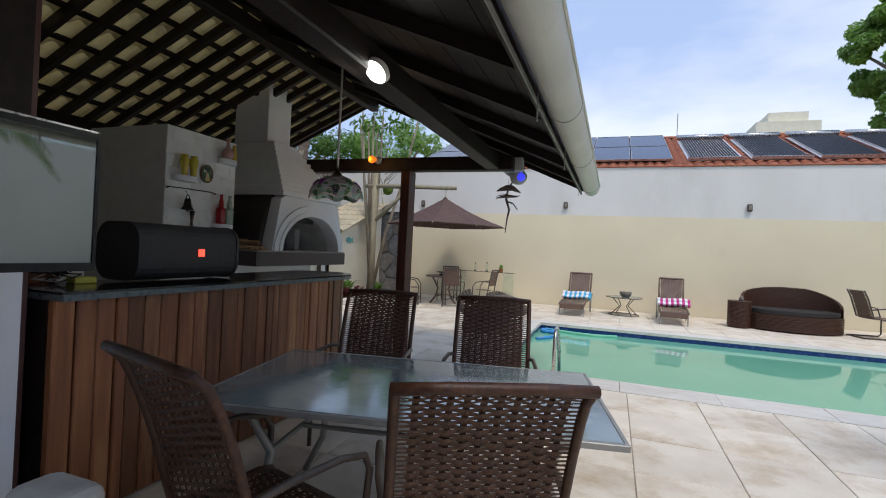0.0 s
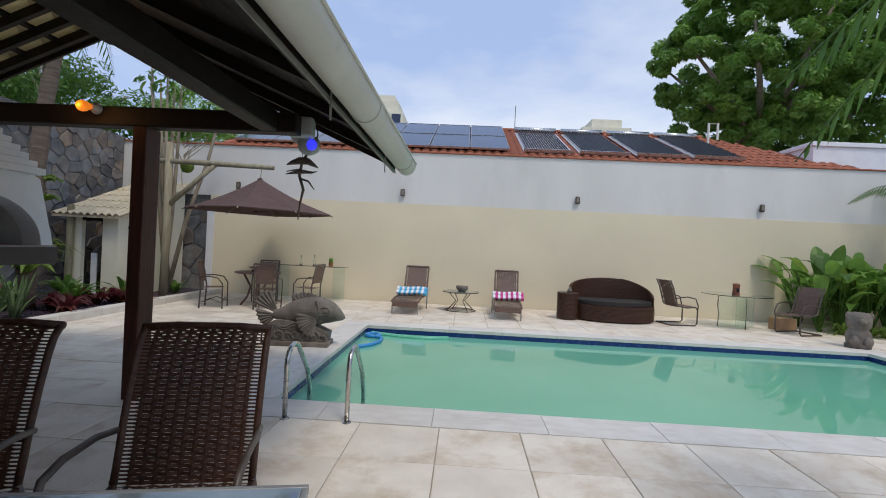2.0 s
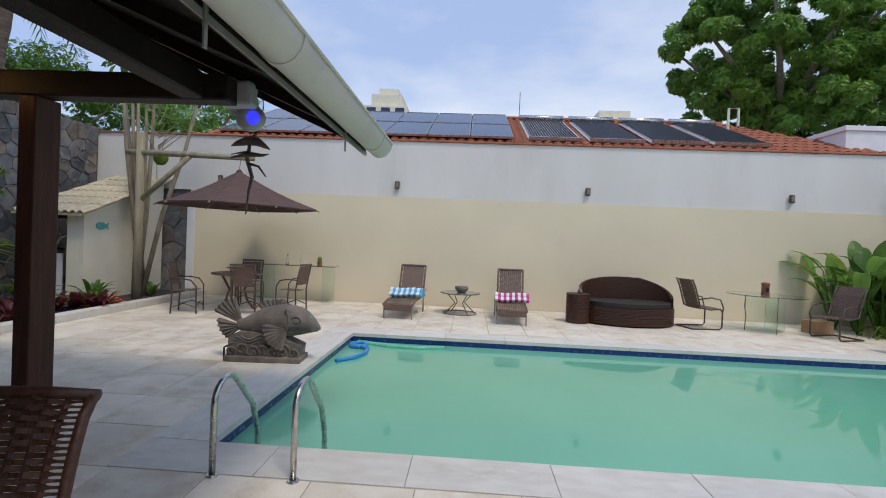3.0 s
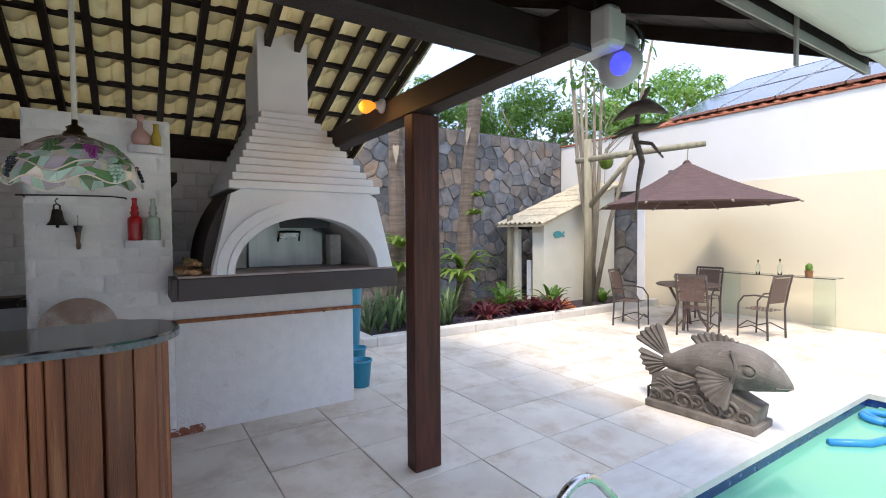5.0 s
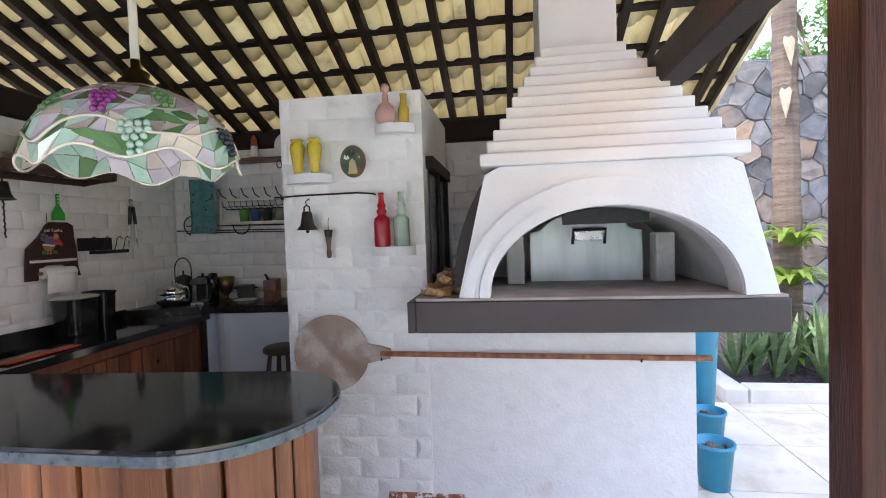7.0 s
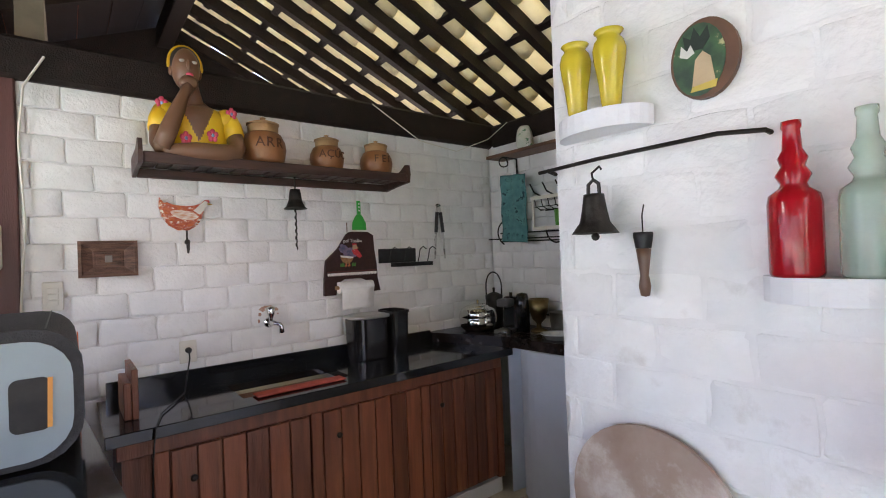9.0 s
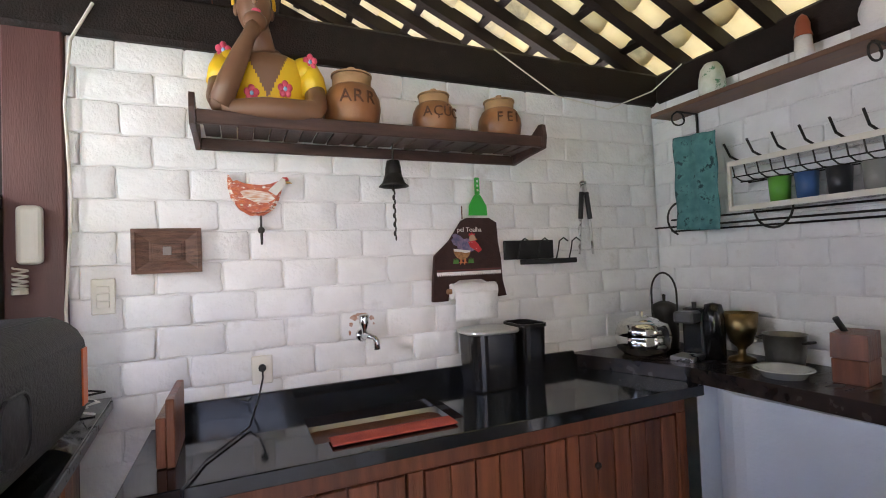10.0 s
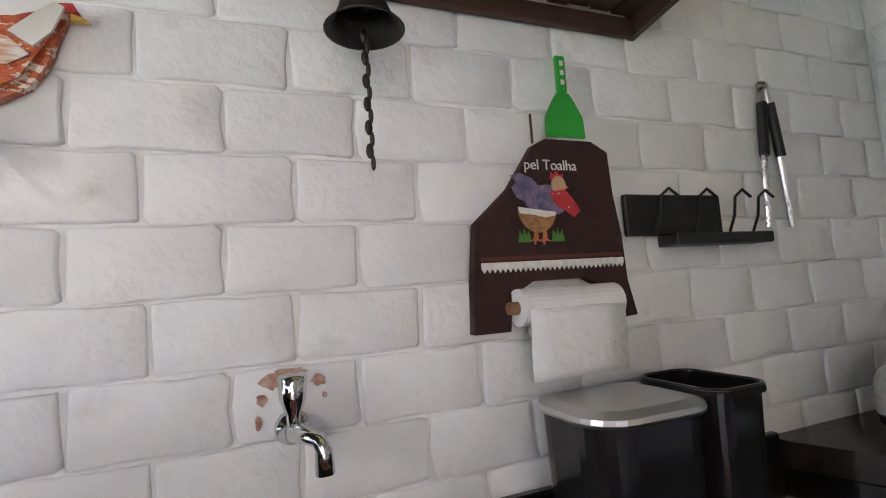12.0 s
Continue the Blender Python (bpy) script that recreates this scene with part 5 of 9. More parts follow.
ap = thing("towel_holder", pose(-3.81, WY, 1.63), "dark brown cloth paper-towel holder with appliqué hen", "towel holder")
BROWN = mat("dark_brown_felt", (0.050, 0.021, 0.018), (0.036, 0.015, 0.013), 0.95, scale=30, bump=0.4, fine=150)
part("cloth", pr([(0.21, -0.205), (0.125, -0.205), (0.115, -0.13), (0.06, -0.10), (-0.08, -0.10), (-0.13, -0.125), (-0.15, -0.20), (-0.22, -0.195), (-0.20, -0.11), (-0.195, 0.0), (-0.18, 0.10), (-0.175, 0.20), (-0.13, 0.225), (0.0, 0.225), (0.03, 0.21), (0.10, 0.11), (0.19, 0.03), (0.205, -0.10)], 0.004, 0.03, "y"), BROWN, ap)
LACE = mat("white_lace", (0.82, 0.8, 0.76), (0.70, 0.67, 0.62), 0.9, scale=80, bump=0.3)
bm = pr([(-0.19, -0.056), (0.185, -0.056)] + [(0.185 - 0.0125 * (k // 2) - (0.0062 if k % 2 else 0), -0.078 if k % 2 else -0.068) for k in range(60)] + [(-0.19, -0.068)], 0.0305, 0.034, "y")
part("lace", bm, LACE, ap, "white scalloped lace trim")
part("braid", bx((-0.19, 0.0305, -0.052), (0.185, 0.0335, -0.044)), mat("maroon_braid", (0.12, 0.035, 0.03), rough=0.9), ap)
FEATH = mat("blue_grey_print", (0.10, 0.10, 0.19), (0.22, 0.17, 0.26), 0.9, scale=70, bump=0.1)
SCARF = mat("red_print", (0.62, 0.05, 0.06), (0.50, 0.03, 0.04), 0.9, scale=60, spots=(0.8, 0.7, 0.65), spot_scale=90, spot_at=(0.66, 0.68))
GRASS = mat("green_print", (0.08, 0.25, 0.05), rough=0.9)
part("hen_tail", pr([(0.045, 0.07), (0.085, 0.085), (0.098, 0.11), (0.085, 0.122), (0.098, 0.136), (0.075, 0.142), (0.045, 0.13), (0.02, 0.105)], 0.0305, 0.0345, "y"), FEATH, ap, "blue-grey printed tail")
part("hen_body", pr(arc(0.008, 0.08, 0.058, 0.036, 0, 360, 20)[:-1], 0.0306, 0.036, "y"), mat("purple_grey_print", (0.15, 0.11, 0.20), (0.27, 0.19, 0.28), 0.9, scale=80), ap, "purple printed hen")
part("hen_wing", pr([(0.055, 0.09), (0.03, 0.105), (-0.005, 0.09), (-0.02, 0.06), (0.01, 0.055), (0.04, 0.066)], 0.0362, 0.038, "y"), FEATH, ap)
part("hen_basket", pr(arc(0.04, 0.062, 0.05, 0.056, 190, 355, 14), 0.0362, 0.0385, "y"), mat("ochre_print", (0.42, 0.22, 0.09), (0.26, 0.12, 0.05), 0.9, scale=70, stretch=(1, 1, 2)), ap, "ochre printed basket")
part("basket_cloth", pr([(0.09, 0.064), (-0.008, 0.052), (-0.004, 0.044), (0.02, 0.04), (0.05, 0.046), (0.086, 0.05)], 0.0387, 0.04, "y"), LACE, ap)
part("hen_scarf", pr([(0.005, 0.098), (-0.035, 0.105), (-0.055, 0.085), (-0.075, 0.055), (-0.055, 0.04), (-0.03, 0.058), (-0.008, 0.07)], 0.0388, 0.0405, "y"), SCARF, ap, "red spotted scarf")
part("hen_head", pr(arc(-0.022, 0.115, 0.019, 0.021, 0, 360, 12)[:-1] , 0.0362, 0.0395, "y"), mat("beige_print", (0.55, 0.36, 0.22), rough=0.9), ap, "beige head")
part("hen_comb", pr([(-0.004, 0.13), (-0.008, 0.146), (-0.016, 0.137), (-0.022, 0.15), (-0.03, 0.138), (-0.04, 0.143), (-0.036, 0.128)], 0.0306, 0.035, "y"), SCARF, ap, "red comb")
part("hen_beak", pr([(-0.04, 0.118), (-0.052, 0.11), (-0.04, 0.107)], 0.0306, 0.035, "y"), mat("orange_print", (0.65, 0.2, 0.06), rough=0.9), ap)
for fx in (0.045, 0.022):
    part("hen_foot", pr([(fx + 0.004, 0.01), (fx - 0.004, 0.01), (fx - 0.005, -0.008), (fx - 0.018, -0.014), (fx, -0.011), (fx + 0.004, -0.021), (fx + 0.008, -0.010), (fx + 0.02, -0.013), (fx + 0.006, -0.006)], 0.0306, 0.0345, "y"), mat("orange_foot_print", (0.62, 0.19, 0.07), rough=0.9), ap)
for gx in (0.075, -0.012):
    part("grass_tuft", pr([(gx - 0.016, -0.014), (gx - 0.012, 0.012), (gx - 0.004, 0.0), (gx, 0.016), (gx + 0.004, 0.0), (gx + 0.012, 0.012), (gx + 0.016, -0.014)], 0.0306, 0.0345, "y"), GRASS, ap, "green printed grass")
cu = bpy.data.curves.new("lettering", "FONT")
cu.body, cu.size, cu.extrude = "pel Toalha", 0.034, 0.001
cu.materials.append(mat("white_stitching", (0.8, 0.78, 0.74), rough=0.9))
o = new("lettering", cu)
o.parent = ap
o.matrix_basis = Matrix.Translation((0.062, 0.0315, 0.152)) @ pose(0, 0, 0, 90, 0, 180)
part("hanger", tb([(0.02, 0.01, 0.22), (0.02, 0.01, 0.29)], 0.003, 6), mat("brown_cord", (0.16, 0.07, 0.04), rough=0.9), ap)
part("paper_roll", tb([(-0.135, 0.052, -0.155), (0.118, 0.052, -0.155)], 0.040, 24), mat("white_paper", (0.82, 0.81, 0.79), (0.78, 0.77, 0.75), 0.9, scale=20, bump=0.2), ap, "white paper roll")
bm = bmesh.new()
rows = [[bm.verts.new((x, 0.0925 - 0.006 * k / 7 + 0.0015 * math.sin(k * 0.8 + x * 9), -0.158 - 0.021 * k)) for x in (-0.13, -0.06, 0.0, 0.06, 0.112)] for k in range(8)]
for a, b in zip(rows, rows[1:]):
    for k in range(4):
        bm.faces.new((a[k], a[k + 1], b[k + 1], b[k]))
sheet = part("paper_sheet", bm, mat("white_paper_sheet", (0.84, 0.83, 0.81), (0.80, 0.79, 0.77), 0.9, scale=30, bump=0.3), ap, "hanging white paper sheet", smooth=True)
sheet.modifiers.new("thickness", "SOLIDIFY").thickness = 0.0015
part("roll_bar", tb([(-0.15, 0.052, -0.155), (0.14, 0.052, -0.155)], 0.014, 10), mat("turned_wood_bar", (0.3, 0.15, 0.07), rough=0.5), ap)

rk = thing("wire_rack", pose(-4.26, WY, 1.67), "small black metal wall rack with wire hooks", "rack")
part("plate", bx((-0.10, 0.004, -0.045), (0.225, 0.02, 0.06), 0.003), BLACKMETAL, rk)
part("tray", bx((-0.225, 0.004, -0.075), (0.12, 0.07, -0.046), 0.003), BLACKMETAL, rk)
for x in (-0.2, -0.11, 0.02, 0.15):
    part("wire_hook", tb([(x, 0.03, -0.045), (x, 0.05, 0.0), (x - 0.01, 0.05, 0.05), (x - 0.04, 0.05, 0.07), (x - 0.07, 0.05, 0.05)], 0.004, 6), BLACKMETAL, rk)
tg = thing("barbecue_tongs", pose(-4.60, WY, 1.85), "steel barbecue tongs with black grips hung on the wall", "tongs")
for s in (-1, 1):
    arm = part("arm", tb([(s * 0.008, 0.012, 0.21), (s * 0.022, 0.014, 0.12), (s * 0.04, 0.014, -0.06), (s * 0.05, 0.014, -0.21)], [0.010, 0.010, 0.009, 0.007], 8), STEEL, tg)
    part("grip", tb([(s * 0.017, 0.016, 0.16), (s * 0.035, 0.018, 0.0)], 0.014, 8), BLACKMETAL, arm)
part("hinge", ball(bmesh.new(), (0, 0.012, 0.215), (0.026, 0.012, 0.016)), STEEL, tg)
tap = thing("water_tap", pose(-3.235, WY, 1.293), "chrome wall tap with paint worn to brick around it", "tap")
RUST = mat("rust_stained_paint", (0.40, 0.17, 0.10), (0.58, 0.42, 0.34), 0.9, scale=40, bump=0.5)
rr = random.Random(77)
for cx, cz, ru, rv in ((0.035, 0.085, 0.022, 0.016), (-0.002, 0.098, 0.030, 0.011), (-0.05, 0.078, 0.014, 0.011), (0.052, 0.055, 0.010, 0.014), (0.058, 0.015, 0.006, 0.012), (-0.06, 0.05, 0.006, 0.006)):
    part("rust_stain", pr([(cx + ru * rr.uniform(0.6, 1.15) * math.cos(k * math.pi / 7), cz + rv * rr.uniform(0.6, 1.15) * math.sin(k * math.pi / 7)) for k in range(14)], -0.002, 0.0015 + 0.0004 * rr.random(), "y"), RUST, tap, "flaked rust-stained patch")
part("flange", lt([(0, 0), (0.032, 0), (0.028, 0.012), (0.012, 0.016), (0.012, 0.05)], 20), CHROME, tap, smooth=True).matrix_basis = pose(0, 0.003, 0, -90)
part("spout", tb([(0, 0.03, 0), (-0.004, 0.055, 0.003), (-0.022, 0.085, 0.0), (-0.036, 0.098, -0.005), (-0.043, 0.104, -0.02), (-0.044, 0.105, -0.058)], [0.015, 0.018, 0.013, 0.013, 0.014, 0.016], 14), CHROME, tap, smooth=True)
part("knob", lt([(0, 0), (0.012, 0), (0.012, 0.02), (0.022, 0.045), (0.026, 0.085), (0.02, 0.09), (0, 0.092)], 16, (0, 0.05, 0.012)), CHROME, tap, smooth=True)

ph = thing("wall_phone", pose(-1.99, 2.121, 1.78), "ivory wall phone handset with coiled cord", "phone")
part("handset", bx((-0.04, 0.002, -0.10), (0.04, 0.05, 0.12), 0.02, 3), IVORY, ph)
pts = [(0.03 + 0.022 * math.cos(a * 0.9), 0.03 + 0.022 * math.sin(a * 0.9), -0.11 - 0.0016 * a - 0.03 * math.sin(a / 60 * math.pi)) for a in range(60)]
part("coil_cord", tb(pts, 0.004, 5), IVORY, ph)
wc_ = thing("wall_cable", pose(-2.10, 2.125, 0), "white cable running up the post", "cable")
part("cable", tb([(0.0, 0, 1.1), (0.012, 0, 1.5), (-0.012, 0, 1.9), (0.004, 0, 2.3), (-0.02, 0.01, 2.55), (-0.1, 0.03, 2.7)], 0.006, 6), IVORY, wc_)
cc_ = thing("loose_ceiling_cable", pose(0, 0, 0), "thin pale cable sagging from the roof beam", "cable")
part("cable", tb([(-4.0, 2.16, 2.77), (-4.4, 2.17, 2.55), (-4.75, 2.19, 2.5), (-5.05, 2.25, 2.62), (-5.13, 2.4, 2.74)], 0.004, 6), IVORY, cc_)

# ---- side wall: shelf, wire rack, cloth, cups ----
WX = -5.199
us = thing("upper_wall_shelf", pose(WX, 2.85, 2.44), "narrow brown wooden shelf on scrolled iron brackets", "shelf")
part("board", bx((0, -0.58, 0), (0.20, 0.75, 0.025), 0.004), mat("mid_brown_shelf", (0.20, 0.10, 0.055), (0.14, 0.07, 0.04), 0.5, scale=4, stretch=(6, 1, 6)), us)
for y in (-0.42, 0.5):
    br = part("bracket", tb([(0.006, y, -0.26), (0.006, y, -0.004), (0.17, y, -0.004)], 0.008, 6), IRON, us)
    part("scroll", tb([(0.16 - 0.05 * math.cos(a / 3), y, -0.05 + 0.05 * math.sin(a / 3) * (1 - a / 40)) for a in range(0, 22)], 0.005, 6), IRON, br)
ow = thing("ceramic_owl", pose(WX + 0.09, 2.60, 2.4655), "white ceramic owl with green leaf pattern", "figurine")
part("body", lt([(0, 0), (0.055, 0), (0.07, 0.05), (0.065, 0.11), (0.055, 0.16), (0.035, 0.19), (0, 0.198)], 20), mat("green_white_glaze", (0.75, 0.76, 0.7), (0.55, 0.62, 0.5), 0.3, scale=14, spots=(0.12, 0.28, 0.15), spot_scale=22, spot_at=(0.57, 0.62)), ow, smooth=True)
lh = thing("lighthouse_bottle", pose(WX + 0.09, 3.06, 2.4655), "red and white banded lighthouse figure", "figurine")
part("tower", lt([(0, 0), (0.045, 0), (0.04, 0.02), (0.033, 0.13), (0, 0.13)], 18), WHITE, lh, smooth=True)
part("foot", lt([(0, 0), (0.055, 0), (0.05, 0.018), (0.041, 0.022)], 18), CLAY, lh)
part("lantern", lt([(0.038, 0.131), (0.03, 0.16), (0.03, 0.19), (0.02, 0.22), (0, 0.24)], 18), mat("brick_red_glaze", (0.40, 0.10, 0.05), rough=0.4), lh, "brick-red lantern", smooth=True)
pt_ = thing("ceramic_plate", pose(WX + 0.05, 3.38, 2.60), "round white ceramic plate leaning on the shelf", "plate")
part("plate", lt([(0, 0), (0.08, 0), (0.12, 0.015), (0.12, 0.02), (0.078, 0.006), (0, 0.006)], 28), WHITE, pt_, smooth=True).matrix_basis = pose(0, 0, 0, 0, 80, 0)

wr_ = thing("iron_wall_rack", pose(WX, 2.2, 1.76), "black scrolled iron wall rack with cup shelves", "rack")
for z, x in ((0.0, 0.01), (0.02, 0.15), (0.07, 0.01)):
    part("rail", tb([(x, 0.02, z), (x, 1.5, z - 0.02)], 0.006, 6), IRON, wr_)
part("scroll", tb([(0.05, 0.14 - (0.13 - 0.0045 * k) * math.cos(radians(-70 + k * 18)), 0.09 + (0.12 - 0.0045 * k) * math.sin(radians(-70 + k * 18))) for k in range(0, 24)], 0.006, 6), IRON, wr_)
part("loop", tb([(0.15, 0.72 + 0.09 * math.cos(radians(a)), 0.07 + 0.10 * math.sin(radians(a))) for a in range(180, 361, 15)], 0.006, 6), IRON, wr_)
for z in (0.07, 0.30):
    s_ = part("cup_shelf", bx((0.01, 0.52, z), (0.17, 1.5, z + 0.012), 0.002), STEEL, wr_, "steel cup shelf")
    part("front_lip", bx((0.171, 0.52, z - 0.004), (0.176, 1.5, z + 0.022)), IVORY, s_)
part("upright", bx((0.165, 0.52, 0.083), (0.178, 0.535, 0.299)), IVORY, wr_)
for k in range(8):
    y = 0.50 + k * 0.12
    part("peg", tb([(0.02, y, 0.33), (0.12, y, 0.36), (0.17, y + 0.005, 0.42)], 0.006, 6), IRON, wr_)
for k in range(16):
    y = 0.54 + k * 0.062
    part("basket_wire", tb([(0.165, y, 0.298), (0.15, y, 0.245), (0.10, y, 0.225), (0.02, y, 0.225)], 0.0035, 5), IRON, wr_)
for x, z in ((0.15, 0.242), (0.09, 0.22), (0.03, 0.22)):
    part("basket_rail", tb([(x, 0.53, z), (x, 1.5, z)], 0.0035, 5), IRON, wr_)
cl = thing("hanging_cloth", pose(WX + 0.16, 2.53, 2.05), "teal patterned cloth hanging from the rack", "cloth")
bm = bmesh.new()
gy, gz = 10, 14
vv = [[bm.verts.new((0.012 * math.sin(i * 1.3) + 0.006 * math.sin(j), -0.14 + 0.27 * i / gy, 0.24 - 0.53 * j / gz - 0.02 * i / gy)) for j in range(gz + 1)] for i in range(gy + 1)]
for i in range(gy):
    for j in range(gz):
        bm.faces.new((vv[i][j], vv[i + 1][j], vv[i + 1][j + 1], vv[i][j + 1]))
clo = part("cloth", bm, mat("teal_flower_cloth", (0.10, 0.27, 0.27), (0.06, 0.19, 0.20), 0.9, scale=20, spots=(0.02, 0.06, 0.07), spot_scale=18, spot_at=(0.56, 0.62), bump=0.3), cl, smooth=True)
sm = clo.modifiers.new("thickness", "SOLIDIFY")
sm.thickness = 0.003
for y, c, nm in ((2.92, (0.13, 0.45, 0.06), "green"), (3.04, (0.05, 0.13, 0.32), "blue"), (3.17, (0.04, 0.04, 0.045), "dark"), (3.3, (0.30, 0.3, 0.28), "grey")):
    t = thing("cup", pose(WX + 0.09, y, 1.843), nm + " plastic cup on the iron rack", "cup", "cups on the rack")
    part("cup", lt([(0, 0), (0.04, 0), (0.048, 0.13), (0.045, 0.13), (0.037, 0.008), (0, 0.008)], 18), mat(nm + "_cup_plastic", c, rough=0.35), t, smooth=True)

# ---- things on the pillar ----
PX = -3.5
def half_shelf(y, z, r, label):
    return solid("niche_shelf", pr(arc(0, 0, r * 0.75, r, -90, 90, 14), -0.055, 0.0), PLASTER_W, label, "shelf", at=pose(PX, y, z), group="pillar shelves")


half_shelf(4.325, 2.062, 0.145, "white half-round masonry shelf on the pillar")
half_shelf(4.845, 1.607, 0.135, "white half-round masonry shelf on the pillar")
half_shelf(4.875, 2.335, 0.125, "white half-round masonry shelf on the pillar")


def bottle(name, y, z, prof, m, label, cat, x=0.065):
    t = thing(name, pose(PX + x, y, z) @ Matrix.Diagonal((0.9, 0.9, 0.9, 1)), label, cat)
    part("glass_body", lt(prof, 24), m, t, smooth=True)
    return t


YG = cloudy("yellow_glass", (0.90, 0.72, 0.06), 0.35)
VASE = [(0, 0), (0.026, 0), (0.03, 0.02), (0.036, 0.08), (0.046, 0.14), (0.05, 0.175), (0.044, 0.2), (0.034, 0.212), (0.034, 0.222), (0.044, 0.232), (0.04, 0.232), (0.03, 0.215), (0.04, 0.19), (0.045, 0.17), (0.03, 0.06), (0.022, 0.01), (0, 0.008)]
bottle("yellow_vase", 4.275, 2.062, VASE, YG, "yellow glass vase on the pillar shelf", "vase")
bottle("yellow_vase", 4.385, 2.062, VASE, YG, "yellow glass vase on the pillar shelf", "vase")
RB = [(0, 0), (0.05, 0), (0.054, 0.01), (0.054, 0.17), (0.05, 0.19), (0.03, 0.205), (0.026, 0.215), (0.036, 0.235), (0.024, 0.255), (0.03, 0.275), (0.02, 0.295), (0.017, 0.34), (0.02, 0.345), (0.02, 0.36), (0.0, 0.36)]
bottle("red_bottle", 4.785, 1.607, RB, cloudy("red_glass", (0.62, 0.015, 0.025), 0.45), "tall ruby red glass bottle on the pillar shelf", "bottle", 0.05)
bottle("green_bottle", 4.905, 1.607, RB, cloudy("pale_green_glass", (0.66, 0.80, 0.70), 0.65), "tall pale green glass bottle on the pillar shelf", "bottle", 0.05)
bottle("pink_flask", 4.835, 2.335, [(0, 0), (0.05, 0.0), (0.068, 0.03), (0.07, 0.07), (0.05, 0.115), (0.022, 0.14), (0.02, 0.19), (0.012, 0.2), (0.03, 0.215), (0.032, 0.235), (0.02, 0.258), (0, 0.262)], cloudy("pink_glass", (0.82, 0.50, 0.44), 0.4), "round pink glass decanter with stopper", "decanter", 0.06)
bottle("amber_bottle", 4.94, 2.335, [(0, 0), (0.036, 0), (0.036, 0.09), (0.024, 0.12), (0.02, 0.17), (0.024, 0.19), (0, 0.19)], cloudy("amber_glass", (0.78, 0.58, 0.08), 0.4), "small amber glass bottle on the pillar shelf", "bottle", 0.045)
mk = thing("painted_plate", pose(PX, 4.607, 2.132) @ Matrix.Diagonal((0.9, 0.9, 0.9, 1)), "round painted wooden plaque with two-tone green and brown scene", "plaque")
part("disc", pr(arc(0, 0, 0.088, 0.108, 0, 360, 28)[:-1], 0.004, 0.022, "x"), mat("brown_wood_plaque", (0.16, 0.08, 0.045), (0.10, 0.05, 0.03), 0.5), mk)
part("scene", pr(arc(-0.012, 0, 0.068, 0.098, 0, 360, 24)[:-1], 0.0222, 0.0245, "x"), mat("painted_green", (0.06, 0.14, 0.06), (0.03, 0.06, 0.04), 0.5, scale=18, spots=(0.5, 0.48, 0.25), spot_scale=16, spot_at=(0.62, 0.68)), mk, "painted dark green scene")
part("dark_fronds", pr([(-0.045, 0.03), (-0.05, 0.075), (-0.03, 0.06), (-0.02, 0.09), (-0.005, 0.06), (0.015, 0.085), (0.02, 0.05), (0.0, 0.025)], 0.0247, 0.0256, "x"), mat("black_green_paint", (0.02, 0.035, 0.025), rough=0.5), mk, "near-black painted fronds")
part("pale_blossom", pr([(-0.06, 0.02), (-0.055, 0.05), (-0.04, 0.03), (-0.03, 0.045), (-0.02, 0.02), (-0.04, 0.01)], 0.0257, 0.0266, "x"), mat("white_plaque_paint", (0.7, 0.7, 0.64), rough=0.5), mk, "white painted blossom")
part("yellow_patch", pr([(-0.035, -0.085), (0.03, -0.085), (0.035, -0.065), (-0.03, -0.071)], 0.0247, 0.0262, "x"), mat("yellow_plaque_paint", (0.66, 0.50, 0.10), rough=0.5), mk, "yellow painted patch")
part("figure_shape", pr([(-0.03, -0.07), (0.03, -0.07), (0.02, 0.0), (0.0, 0.02), (-0.02, 0.0)], 0.0247, 0.026, "x"), mat("cream_paint", (0.58, 0.44, 0.27), rough=0.5), mk, "cream painted shape")
rd = thing("iron_rod", pose(PX, 4.42, 1.93), "thin black iron rod with hooks across the pillar", "rod")
part("rod", tb([(0.035, -0.32, 0.0), (0.045, -0.1, 0.006), (0.045, 0.22, 0.008), (0.02, 0.31, 0.0), (0.0, 0.315, -0.004)], 0.006, 6), IRON, rd)
part("stub", tb([(0.0, -0.28, -0.008), (0.04, -0.28, 0.0)], 0.006, 6), IRON, rd)
pb = thing("hanging_bell", pose(PX + 0.075, 4.325, 1.722) @ Matrix.Diagonal((0.82, 0.82, 0.82, 1)), "dark bronze hand bell hanging from the iron rod", "bell")
part("cup", lt([(0, 0.14), (0.034, 0.135), (0.036, 0.12), (0.042, 0.08), (0.05, 0.04), (0.075, 0.005), (0.078, 0), (0.07, 0.0), (0.04, 0.05), (0.03, 0.12), (0, 0.125)], 28), IRON, pb, smooth=True)
part("clapper", ball(bmesh.new(), (0, 0, -0.01), 0.014), IRON, pb)
part("yoke", tb([(0, -0.022, 0.135), (0, -0.02, 0.17), (0, 0.0, 0.185), (0, 0.02, 0.17), (0, 0.022, 0.135)], 0.007, 6), IRON, pb)
part("hook", tb([(0, 0, 0.18), (-0.01, -0.012, 0.21), (-0.04, 0.0, 0.235), (-0.05, 0.0, 0.225)], 0.004, 6), IRON, pb)
kn = thing("hanging_brush", pose(PX + 0.02, 4.435, 1.545), "small wooden horn-handled tool hanging on a wire", "tool")
part("handle", lt([(0, 0), (0.012, 0.004), (0.016, 0.03), (0.011, 0.06), (0.016, 0.10), (0.02, 0.13), (0, 0.132)], 14), mat("turned_brown_horn", (0.16, 0.085, 0.055), (0.10, 0.05, 0.03), 0.4), kn, smooth=True)
